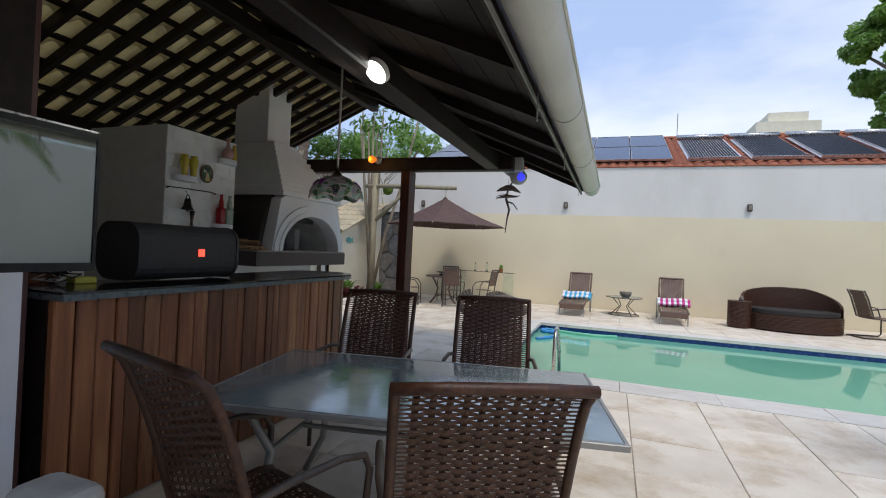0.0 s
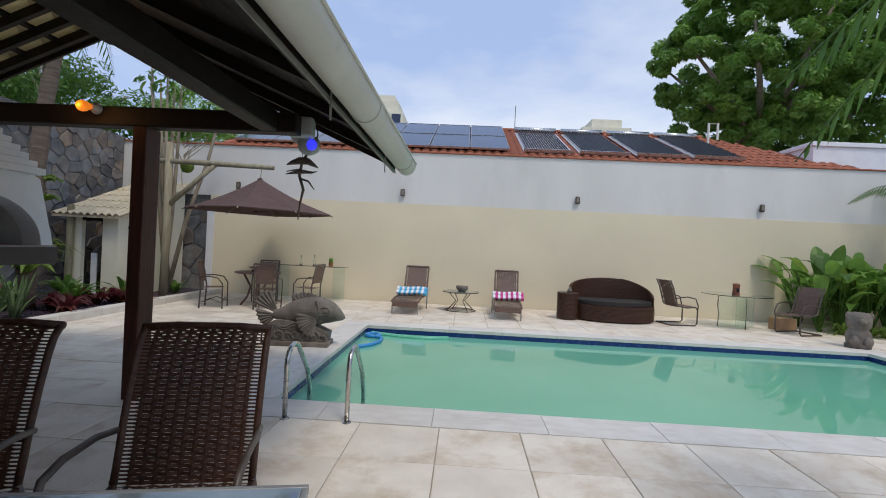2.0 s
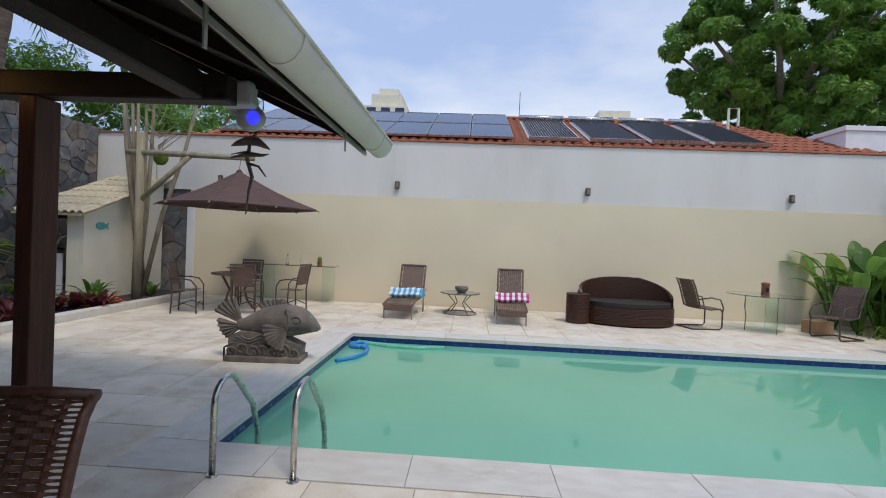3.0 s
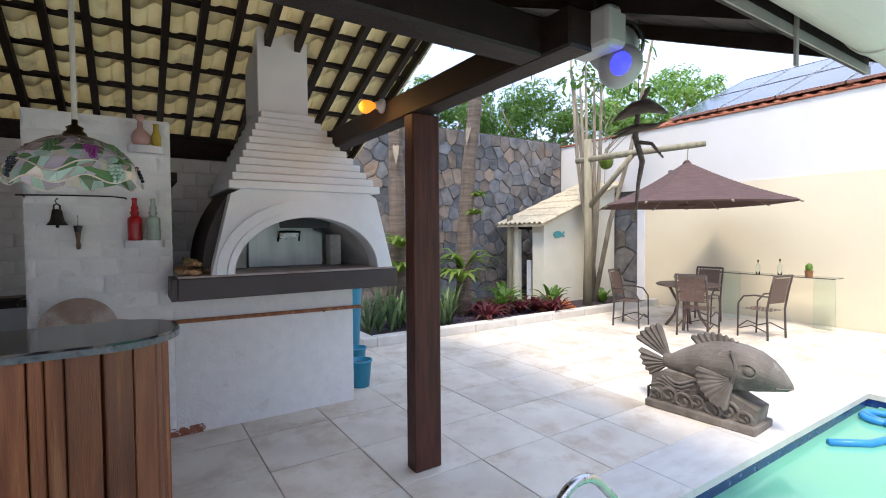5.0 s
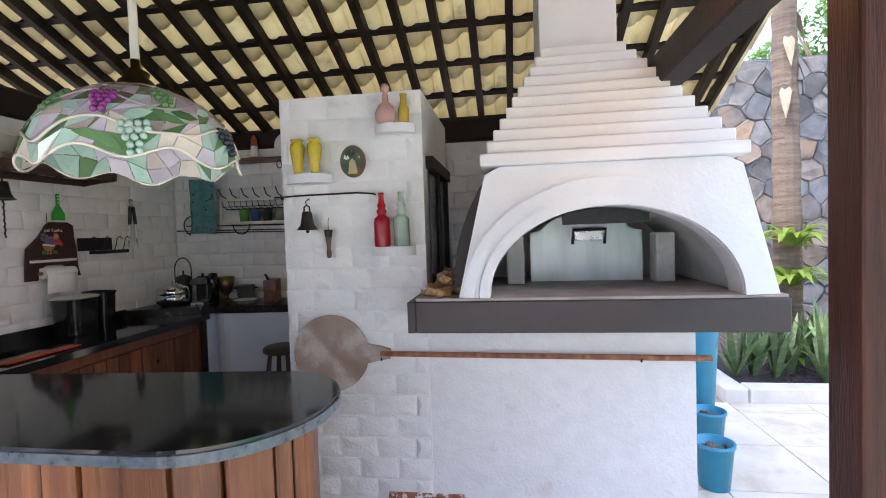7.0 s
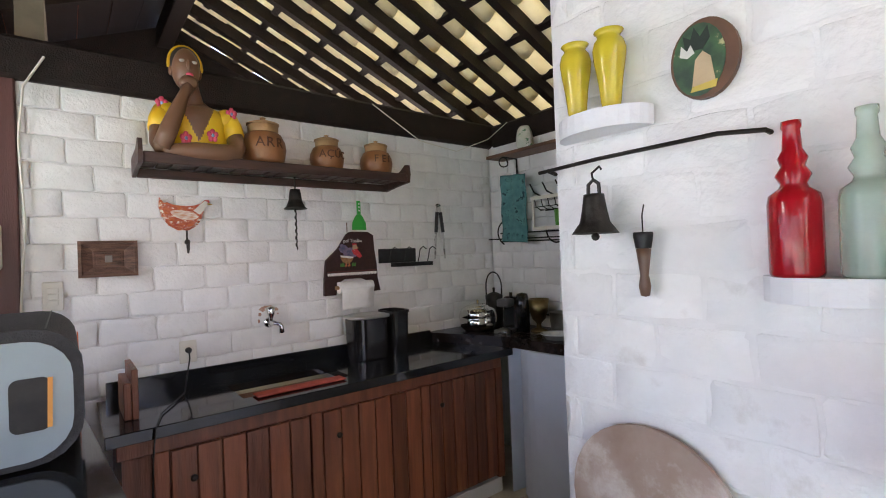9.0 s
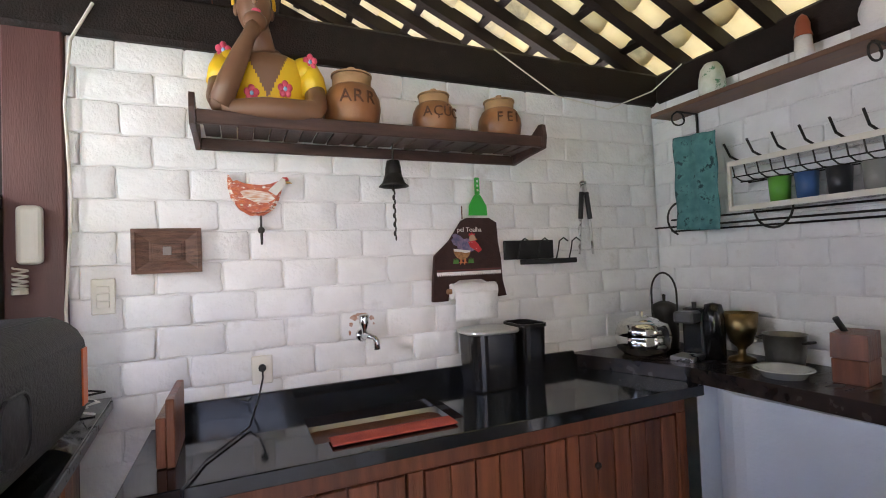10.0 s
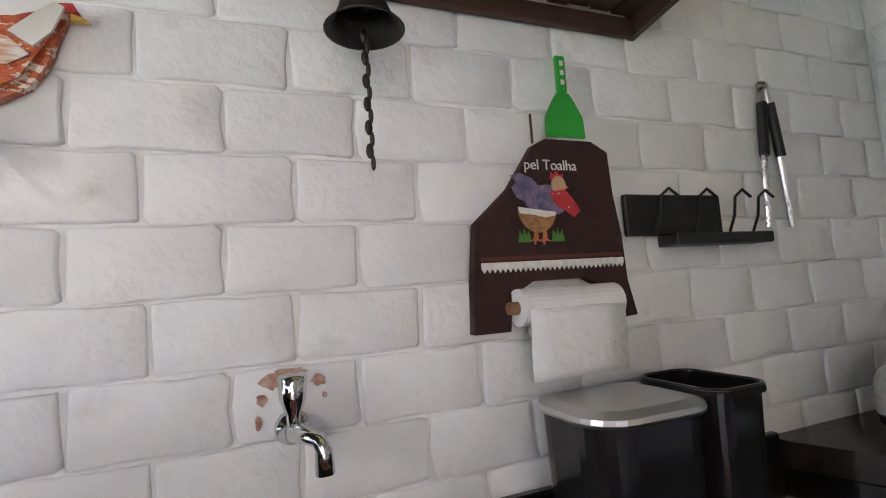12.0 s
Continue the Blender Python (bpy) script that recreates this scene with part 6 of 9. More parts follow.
part("collar", lt([(0.02, 0.131), (0.026, 0.165), (0.026, 0.175), (0, 0.176)], 14), BLACKMETAL, kn, smooth=True)
part("wire", tb([(0, 0, 0.17), (0.005, 0.002, 0.22), (-0.01, 0, 0.25)], 0.002, 5), IRON, kn)
peel = thing("pizza_peel", pose(PX, 4.42, 0.95), "round worn wooden pizza peel hung along the pillar", "pizza peel")
PEEL = mat("worn_floury_wood", (0.44, 0.34, 0.28), (0.30, 0.20, 0.15), 0.7, scale=5, stretch=(1, 1, 1), bump=0.3, spots=(0.62, 0.57, 0.52), spot_scale=6, spot_at=(0.5, 0.72))
part("blade", pr(arc(0, 0, 0.242, 0.24, 15, 345, 30) + [(0.30, -0.045), (0.38, -0.03), (0.38, 0.03), (0.30, 0.05)], 0.006, 0.022, "x"), PEEL, peel)
part("handle", tb([(0.022, 0.32, 0.0), (0.022, 1.2, -0.01), (0.022, 2.22, -0.02)], 0.017, 8), PLANK, peel)
for y in (0.33, 1.84):
    part("nail", tb([(-0.002, y, -0.035), (0.05, y, -0.035), (0.055, y, -0.015)], 0.004, 6), IRON, peel)
dw = thing("pillar_window", pose(-4.0, 5.036, 1.75), "dark framed cabinet door in the pillar side", "cabinet door")
part("frame", box(box(bmesh.new(), (-0.46, 0, 0.33), (0.40, 0.05, 0.41), 0.004), (-0.44, 0.0, -0.42), (-0.38, 0.03, 0.329)), DARKWOOD, dw)
part("dark_glass", bx((-0.379, 0.002, -0.41), (0.34, 0.012, 0.328)), mat("dark_cabinet_glass", (0.03, 0.035, 0.04), rough=0.12, spec=0.8), dw)
part("bar", bx((-0.02, 0.0122, -0.41), (0.02, 0.03, 0.328), 0.003), BLACKMETAL, dw)

# firewood on the oven shelf
BARKW = mat("split_firewood", (0.56, 0.36, 0.19), (0.36, 0.20, 0.10), 0.85, scale=9, stretch=(0.6, 7, 7), bump=0.7, spots=(0.17, 0.09, 0.05), spot_scale=5, spot_at=(0.6, 0.72), rnd=0.25)
for i, (x, y, z, rz, L, w) in enumerate(((-3.33, 5.10, 1.336, 8, 0.28, 0.045), (-3.30, 5.20, 1.336, -20, 0.26, 0.04), (-3.55, 5.13, 1.336, 14, 0.3, 0.05), (-3.38, 5.15, 1.40, 12, 0.27, 0.038), (-3.56, 5.16, 1.412, 5, 0.3, 0.042), (-3.72, 5.14, 1.336, -8, 0.3, 0.05), (-3.24, 5.13, 1.336, 62, 0.16, 0.03), (-3.30, 5.26, 1.336, 30, 0.2, 0.034), (-3.42, 5.24, 1.392, -14, 0.26, 0.03))):
    rr = random.Random(90 + i)
    ring = [(w * rr.uniform(0.8, 1.1) * math.cos(a), w * (0.62 * math.sin(a) + 0.62) * rr.uniform(0.95, 1.05)) for a in ((0.1, 1.5, 3.0, 4.4, 5.2) if i % 2 else (0.3, 2.2, 3.6, 5.0))]
    low = min(v for u, v in ring)
    bm = prism(bmesh.new(), [(u, v - low) for u, v in ring], -L / 2, L / 2, "x")
    for v in bm.verts:
        v.co.y += rr.uniform(-0.006, 0.006)
        v.co.x += rr.uniform(-0.02, 0.02)
    solid("firewood_log", bm, BARKW, "split firewood log on the oven shelf", "firewood", group="firewood", at=pose(x, y, z, 0, 0, rz))

# ---- lamps ----
ST = {k: mat("stained_glass_" + k, c, tuple(v * 0.82 for v in c), 0.22, scale=10, bump=0.15, rnd=0.18) for k, c in (("cream", (0.74, 0.66, 0.56)), ("lilac", (0.62, 0.54, 0.62)), ("green", (0.13, 0.25, 0.11)), ("aqua", (0.45, 0.64, 0.54)), ("mauve", (0.50, 0.40, 0.38)), ("umber", (0.27, 0.20, 0.17)), ("purple", (0.27, 0.04, 0.22)), ("blue_black", (0.03, 0.035, 0.06)))}
lampsh = thing("stained_glass_lamp", pose(-1.84, 4.56, 1.85), "domed stained-glass pendant lamp with grape pattern on a pale rod", "pendant lamp")
nseg = 32
rr = random.Random(21)


def dome(i, f):
    """A place on the shade: i round it, f from the wavy rim up to the crown."""
    a = 2 * math.pi * i / nseg
    r = 0.25 * math.cos(math.pi / 2 * min(f, 0.93) ** 0.92)
    z = 0.045 + 0.205 * math.sin(math.pi / 2 * f)
    wave = max(0.0, 1 - f * 4)
    z += wave * (0.016 * math.sin(a * 8) + 0.006 * math.sin(a * 3) - 0.012)
    r += wave * 0.006 * math.cos(a * 8)
    return Vector((r * math.cos(a), r * math.sin(a), z))


def pane(q, m):
    c = sum(q, Vector()) / len(q)
    q = [c + (p - c) * 0.95 for p in q]
    bm = bmesh.new()
    inn = [bm.verts.new(p * 0.985) for p in q]
    out = [bm.verts.new(p) for p in q]
    bm.faces.new(out)
    bm.faces.new(inn[::-1])
    n = len(q)
    for k in range(n):
        bm.faces.new((inn[k], inn[(k + 1) % n], out[(k + 1) % n], out[k]))
    part("pane", bm, ST[m], lampsh)


# slanting, uneven panes below; rows of lozenges in two tones towards the crown
jit = {(i, j): (rr.uniform(-0.4, 0.4), rr.uniform(-0.035, 0.035) if j else 0.0) for i in range(nseg) for j in range(6)}


def low(i, j):
    d = jit[i % nseg, j]
    return dome(i + d[0] + 0.3 * j, 0.62 * j / 5 + d[1])


for j in range(5):
    for i in range(nseg):
        a = 2 * math.pi * i / nseg
        band = j + 0.9 * math.sin(a * 4)
        if band < 0.9:
            m = rr.choice(("aqua", "aqua", "lilac", "cream", "green"))
        elif band < 3.2:
            m = rr.choice(("lilac", "lilac", "mauve", "aqua", "cream", "green"))
        else:
            m = rr.choice(("mauve", "mauve", "umber", "lilac", "cream"))
        q = [low(i, j), low(i + 1, j), low(i + 1, j + 1), low(i, j + 1)]
        if rr.random() < 0.3:
            pane(q[:3], m)
            pane([q[0], q[2], q[3]], rr.choice(("lilac", "mauve", "green", "aqua")))
        else:
            pane(q, m)
for j in range(4):
    f0, f1, f2 = 0.60 + j * 0.085, 0.645 + j * 0.085, 0.73 + j * 0.085
    for i in range(0, nseg, 2):
        s = i + (j % 2)
        pane([dome(s, f0), dome(s + 1.0, f1), dome(s, min(f2, 0.98)), dome(s - 1.0, f1)], "umber" if (i // 2 + j) % 3 else ("cream" if j % 2 else "mauve"))
for name, path, m, r in (("rim", [dome(k / 3, 0.0) for k in range(nseg * 3)], "cream", 0.0035), ("ribbon", [dome(k / 3, 0.17 + 0.06 * math.sin(2 * math.pi * k / nseg / 3 * 5)) * 1.004 for k in range(nseg * 3)], "cream", 0.0038), ("vine", [dome(k / 3, 0.42 + 0.09 * math.sin(2 * math.pi * k / nseg / 3 * 4 + 1)) * 1.004 for k in range(nseg * 3)], "mauve", 0.0025)):
    part(name, tube(bmesh.new(), path, r, 6, True), ST[m], lampsh, "wavy glass " + name, smooth=True)
# leaves and bunches of glass grapes
for k in range(26):
    i, f, t = k * nseg / 26 + rr.uniform(-0.4, 0.4), rr.choice((0.1, 0.24, 0.30, 0.36)) + rr.uniform(-0.03, 0.03), rr.uniform(-0.6, 0.6)
    pts = []
    for u, v in ((-1.0, 0), (-0.3, 0.55), (0.4, 0.5), (1.0, 0), (0.3, -0.5), (-0.4, -0.5)):
        pts.append(dome(i + 0.75 * (u * math.cos(t) - v * 0.6 * math.sin(t)), f + 0.07 * (u * math.sin(t) + v * math.cos(t))) * 1.012)
    bm = bmesh.new()
    fa = [bm.verts.new(p) for p in pts] + [bm.verts.new(p * 0.99) for p in pts]
    bm.faces.new(fa[:6])
    bm.faces.new(fa[6:][::-1])
    for w in range(6):
        bm.faces.new((fa[w], fa[(w + 1) % 6], fa[6 + (w + 1) % 6], fa[6 + w]))
    part("glass_leaf", bm, ST["green" if k % 3 else "aqua"], lampsh, "green glass leaf")
for gx, f0, m in ((20, 0.36, "purple"), (58, 0.45, "green"), (-22, 0.42, "green"), (-60, 0.14, "blue_black"), (96, 0.14, "blue_black"), (130, 0.36, "purple"), (-100, 0.36, "purple"), (180, 0.40, "green"), (230, 0.38, "purple"), (38, 0.10, "aqua")):
    bm = bmesh.new()
    for k in range(15):
        row = (0, 0, 0, 0, 1, 1, 1, 1, 2, 2, 2, 3, 3, 4, 4)[k]
        col = (0, 1, 2, 3, 0, 1, 2, 3, 0, 1, 2, 0, 1, 0, 1)[k] - (1.5, 1.5, 1, 0.5, 0.5)[row]
        ball(bm, dome(gx / 360 * nseg + col * 0.36, f0 + 0.09 - row * 0.042) * 1.008, 0.0085, 8, 6)
    tagged(part("grape_bunch", bm, ST[m], lampsh, "bunch of glass grapes", smooth=True), kind="stuff")
part("cap", lt([(0.05, 0.245), (0.042, 0.262), (0.03, 0.27), (0.034, 0.285), (0.012, 0.298), (0.012, 0.32), (0, 0.32)], 18), BRASS, lampsh, smooth=True)
part("rod", tb([(0, 0, 0.31), (0, 0, 1.52)], 0.011, 8), mat("cream_painted_rod", (0.62, 0.58, 0.50), rough=0.5), lampsh, "cream painted rod")

gl = thing("wall_bulb", pose(-2.42, 6.36, 2.60), "lit amber bulb in a white holder on the cross beam", "wall lamp")
part("holder", lt([(0, 0), (0.055, 0), (0.05, 0.02), (0.03, 0.03), (0.028, 0.06), (0, 0.06)], 20), IVORY, gl, smooth=True).matrix_basis = pose(0.05, -0.001, 0, 90, 0, 0)
part("bulb", lt([(0, 0), (0.02, 0.005), (0.045, 0.05), (0.05, 0.08), (0.04, 0.105), (0.02, 0.12), (0, 0.125)], 18), glow("amber_bulb_glow", (1.0, 0.25, 0.02), 0.45), gl, "glowing amber bulb", smooth=True).matrix_basis = pose(0.05, -0.06, 0, 100, 0, -25)
lamp_point("amber_light", (-2.42, 6.12, 2.58), 1.2, (1.0, 0.55, 0.2), 0.05)
LED_TURN = pose(0, 0, 0, -38, 22, 0)
led = thing("led_floodlight", pose(-0.70, 3.14, 2.455), "lit white round LED flood lamp under the beam", "flood lamp")
part("housing", lt([(0, 0), (0.075, 0.0), (0.08, 0.03), (0.06, 0.05), (0, 0.055)], 24), IVORY, led).matrix_basis = LED_TURN
part("lens", lt([(0, -0.035), (0.035, -0.03), (0.06, -0.014), (0.07, 0.0), (0, 0.0005)], 24), glow("led_glow", (0.93, 1.0, 1.0), 9.0), led, "glowing white lens", smooth=True).matrix_basis = LED_TURN
led_data = bpy.data.lights.new("led_light", "AREA")
led_data.shape, led_data.size, led_data.energy, led_data.color = "DISK", 0.10, 1.0, (0.95, 0.98, 1.0)
led_lamp = new("led_light", led_data)
led_lamp.matrix_world = look((-0.74, 3.08, 2.40), (-1.9, 2.9, 1.2))


# ---- terrace furniture ----
def weave(bm, prof, w, rows_gap=0.0165, cols=11, amp=0.006, flat=0.0078):
    """A woven sheet of strips along a profile of (y, z) points, w wide, with the open edges that wicker has at its frame."""
    L = [0.0]
    for a, b in zip(prof, prof[1:]):
        L.append(L[-1] + math.dist(a, b))

    def at(s):
        for i in range(len(prof) - 1):
            if s <= L[i + 1] or i == len(prof) - 2:
                f = (s - L[i]) / (L[i + 1] - L[i])
                a, b = Vector(prof[i]), Vector(prof[i + 1])
                d = (b - a).normalized()
                p = a + (b - a) * f
                return p, d
    n = int(L[-1] / rows_gap)
    segs = cols * 2
    for r in range(n):
        p, d = at((r + 0.5) * rows_gap)
        nrm = Vector((-d.y, d.x))
        prev = None
        for k in range(segs + 1):
            u = -w / 2 + w * k / segs
            off = amp * math.cos(math.pi * (k / 2 + r)) if 0 < k < segs else 0.0
            hw = flat * (0.55 if (k <= 1 or k >= segs - 1) else 1.0)
            q = p + nrm * off
            a = bm.verts.new((u, q.x + d.x * hw, q.y + d.y * hw))
            b = bm.verts.new((u, q.x - d.x * hw, q.y - d.y * hw))
            if prev:
                bm.faces.new((prev[0], a, b, prev[1]))
            prev = (a, b)
    for c in range(1, cols):
        u = -w / 2 + w * c / cols
        prev = None
        m = 14
        for k in range(m + 1):
            p, d = at(L[-1] * k / m)
            a = bm.verts.new((u - 0.011, p.x, p.y))
            b = bm.verts.new((u + 0.011, p.x, p.y))
            if prev:
                bm.faces.new((prev[0], a, b, prev[1]))
            prev = (a, b)
    return bm


BACK = [(0.20, 0.40), (0.235, 0.52), (0.27, 0.66), (0.315, 0.80), (0.365, 0.93), (0.40, 1.0), (0.455, 1.055)]
SEAT = [(0.19, 0.40), (0.0, 0.385), (-0.18, 0.40), (-0.25, 0.385)]


def dining_chair(at, label):
    t = thing("dining_chair", at, label, "chair", "chairs round the glass table")
    wb_ = part("backrest", weave(bmesh.new(), BACK, 0.55), WICKER, t)
    tagged(wb_, kind="stuff")
    tagged(part("seat", weave(bmesh.new(), SEAT, 0.55), WICKER, t), kind="stuff")
    for s in (-1, 1):
        part("back_frame", tb([(s * 0.287, y, z) for y, z in BACK], 0.017, 8), WICKER, t, smooth=True)
        part("seat_frame", tb([(s * 0.287, y, z - 0.005) for y, z in SEAT], 0.016, 8), WICKER, t, smooth=True)
        part("armrest", tb([(s * 0.30, 0.27, 0.62), (s * 0.32, 0.12, 0.645), (s * 0.325, -0.10, 0.65), (s * 0.325, -0.22, 0.625), (s * 0.32, -0.26, 0.56), (s * 0.31, -0.25, 0.36), (s * 0.305, -0.26, 0.0)], 0.015, 8), BROWNTUBE, t, smooth=True)
        part("leg", tb([(s * 0.29, 0.20, 0.42), (s * 0.305, 0.27, 0.2), (s * 0.31, 0.32, 0.0)], 0.015, 8), BROWNTUBE, t, smooth=True)
    part("top_rail", tb([(-0.30, 0.45, 1.05), (-0.14, 0.462, 1.058), (0.14, 0.462, 1.058), (0.30, 0.45, 1.05)], 0.019, 8), WICKER, t, smooth=True)
    part("front_rail", tb([(-0.305, -0.25, 0.37), (0.305, -0.25, 0.37)], 0.014, 8), BROWNTUBE, t)
    part("stretcher", tb([(-0.30, 0.22, 0.33), (0.30, 0.22, 0.33)], 0.012, 8), BROWNTUBE, t)
    return t


chair = dining_chair(pose(-0.17, 4.10, 0, 0, 0, 12), "dark brown woven wicker armchair at the glass table")
copy_thing(chair, pose(-1.09, 3.90, 0, 0, 0, 12))
copy_thing(chair, pose(0.16, 2.42, 0, 0, 0, 206))
copy_thing(chair, pose(-0.60, 2.22, 0, 0, 0, 165))

tbl = thing("glass_dining_table", pose(-0.29, 3.0, 0.0, 0, 0, 11.5) @ Matrix.Diagonal((1.0, 1.15, 1.012, 1)), "rectangular glass-topped dining table with grey metal frame", "table")
# pale tone and paler patches paint reflected sky into the glass colour
TG = mat("sky_sheen_table_glass", (0.19, 0.245, 0.25), (0.14, 0.19, 0.20), 0.045, scale=3, bump=0.04, rough_var=0.035, spec=0.9, coat=0.6, spots=(0.36, 0.41, 0.41), spot_scale=2.5, spot_at=(0.5, 0.8))
part("glass_top", bx((-0.925, -0.465, 0.712), (0.925, 0.465, 0.722), 0.003), TG, tbl, "glass top with a pale sky sheen put into its colour")
for lo, hi in (((-0.945, -0.485, 0.695), (0.945, -0.4655, 0.7215)), ((-0.945, 0.4655, 0.695), (0.945, 0.485, 0.7215)), ((-0.945, -0.465, 0.695), (-0.9255, 0.465, 0.7215)), ((0.9255, -0.465, 0.695), (0.945, 0.465, 0.7215))):
    part("edge_frame", bx(lo, hi, 0.003), GREYTUBE, tbl)
part("parasol_hole", lt([(0.022, 0.7222), (0.03, 0.7222), (0.03, 0.726), (0.022, 0.726)], 20), BLACKMETAL, tbl)
for sx in (-1, 1):
    for sy in (-1, 1):
        part("leg", tb([(sx * 0.80, sy * 0.40, 0.69), (sx * 0.70, sy * 0.34, 0.62), (sx * 0.62, sy * 0.30, 0.45), (sx * 0.64, sy * 0.31, 0.25), (sx * 0.78, sy * 0.38, 0.0)], 0.02, 8), GREYTUBE, tbl, smooth=True)
    part("cross_rail", tb([(sx * 0.62, -0.30, 0.45), (sx * 0.62, 0.30, 0.45)], 0.014, 8), GREYTUBE, tbl)
    part("under_rail", tb([(-0.8, sx * 0.40, 0.68), (0.8, sx * 0.40, 0.68)], 0.012, 8), GREYTUBE, tbl)
part("long_rail", tb([(-0.62, 0, 0.45), (0.62, 0, 0.45)], 0.014, 8), GREYTUBE, tbl)
solid("seat_cushion", bx((-1.30, 1.72, 0.005), (-1.02, 1.92, 0.55), 0.05, 3), mat("white_cushion_cloth", (0.78, 0.76, 0.72), rough=0.9), "white cushion standing beside the chair", "cushion")

# pool ladder
lad = thing("pool_ladder", pose(0, 0, 0), "bent stainless steel handrails of the pool ladder", "pool ladder")
for x in (-0.46, 0.07):
    pts = [(x, 6.17, -0.004), (x, 6.17, 0.42)] + [(x, 6.33 - 0.16 * math.cos(radians(a)), 0.45 + 0.15 * math.sin(radians(a))) for a in range(0, 136, 15)] + [(x, 6.72, 0.28), (x, 6.82, 0.05), (x, 6.84, -0.2), (x, 6.84, -0.9)]
    rail = part("handrail", tb(pts, 0.021, 12), STEEL, lad, smooth=True)
    part("foot_ring", lt([(0.022, 0.0), (0.04, 0.0), (0.036, 0.012), (0.022, 0.014)], 16, (x, 6.17, 0)), STEEL, rail)
for z in (-0.35, -0.65):
    part("step", bx((-0.44, 6.80, z), (0.05, 6.88, z + 0.03), 0.004), STEEL, lad)

# fish sculpture
def ribbed_fin(bm, root, a0, a1, length, n, y, amp=0.018, lean=0.0, root_y=None):
    """A fan-shaped fin with carved ribs, scalloped at its outer edge; length runs from the first rib to the last."""
    sides = []
    for side in (-1, 1):
        rows = []
        for f in (0.12, 0.45, 0.8, 1.0):
            row = []
            for k in range(2 * n + 1):
                g = k / (2 * n)
                a = radians(a0 + (a1 - a0) * g)
                r = f * (length[0] + (length[1] - length[0]) * g) * (1.0 if k % 2 else 0.94)
                w = (0.012 + amp * f * (1 if k % 2 else 0.25)) * (1.0 if f < 1 else 0.6)
                yy = y if root_y is None else root_y + (y - root_y) * f
                row.append(bm.verts.new((root[0] + r * math.cos(a), yy + lean * r + side * w, root[1] + r * math.sin(a))))
            rows.append(row)
        for p, q in zip(rows, rows[1:]):
            for k in range(2 * n):
                bm.faces.new((p[k], p[k + 1], q[k + 1], q[k]))
        sides.append(rows)
    p, q = sides
    edge = lambda rows: rows[0] + [r[-1] for r in rows[1:-1]] + rows[-1][::-1] + [r[0] for r in rows[-2:0:-1]]
    u, v = edge(p), edge(q)
    for k in range(len(u)):
        bm.faces.new((u[k], u[(k + 1) % len(u)], v[(k + 1) % len(u)], v[k]))


bm = bmesh.new()
box(bm, (-0.46, -0.19, 0.0), (0.47, 0.19, 0.07), 0.012, 2)
prof = [(-0.37, 0.43, 0.035, 0.06), (-0.29, 0.42, 0.06, 0.085), (-0.18, 0.44, 0.095, 0.135), (-0.05, 0.47, 0.13, 0.175), (0.08, 0.49, 0.16, 0.20), (0.22, 0.50, 0.18, 0.205), (0.34, 0.50, 0.185, 0.19), (0.44, 0.495, 0.165, 0.165), (0.52, 0.48, 0.13, 0.13), (0.585, 0.455, 0.09, 0.09), (0.63, 0.43, 0.055, 0.055), (0.66, 0.42, 0.018, 0.02)]
rings = []
for x, zc, ry, rz in prof:
    rings.append([bm.verts.new((x, ry * math.cos(2 * math.pi * k / 24), zc + rz * math.sin(2 * math.pi * k / 24))) for k in range(24)])
for a, b in zip(rings, rings[1:]):
    for k in range(24):
        bm.faces.new((a[k], a[(k + 1) % 24], b[(k + 1) % 24], b[k]))
bm.faces.new(rings[0])
bm.faces.new(rings[-1])
ribbed_fin(bm, (-0.30, 0.43), 108, 158, (0.36, 0.40), 5, 0.0, 0.03)
ribbed_fin(bm, (-0.30, 0.41), 164, 222, (0.34, 0.25), 5, 0.0, 0.035)
ribbed_fin(bm, (0.18, 0.40), 62, 138, (0.30, 0.43), 9, 0.0, 0.016)
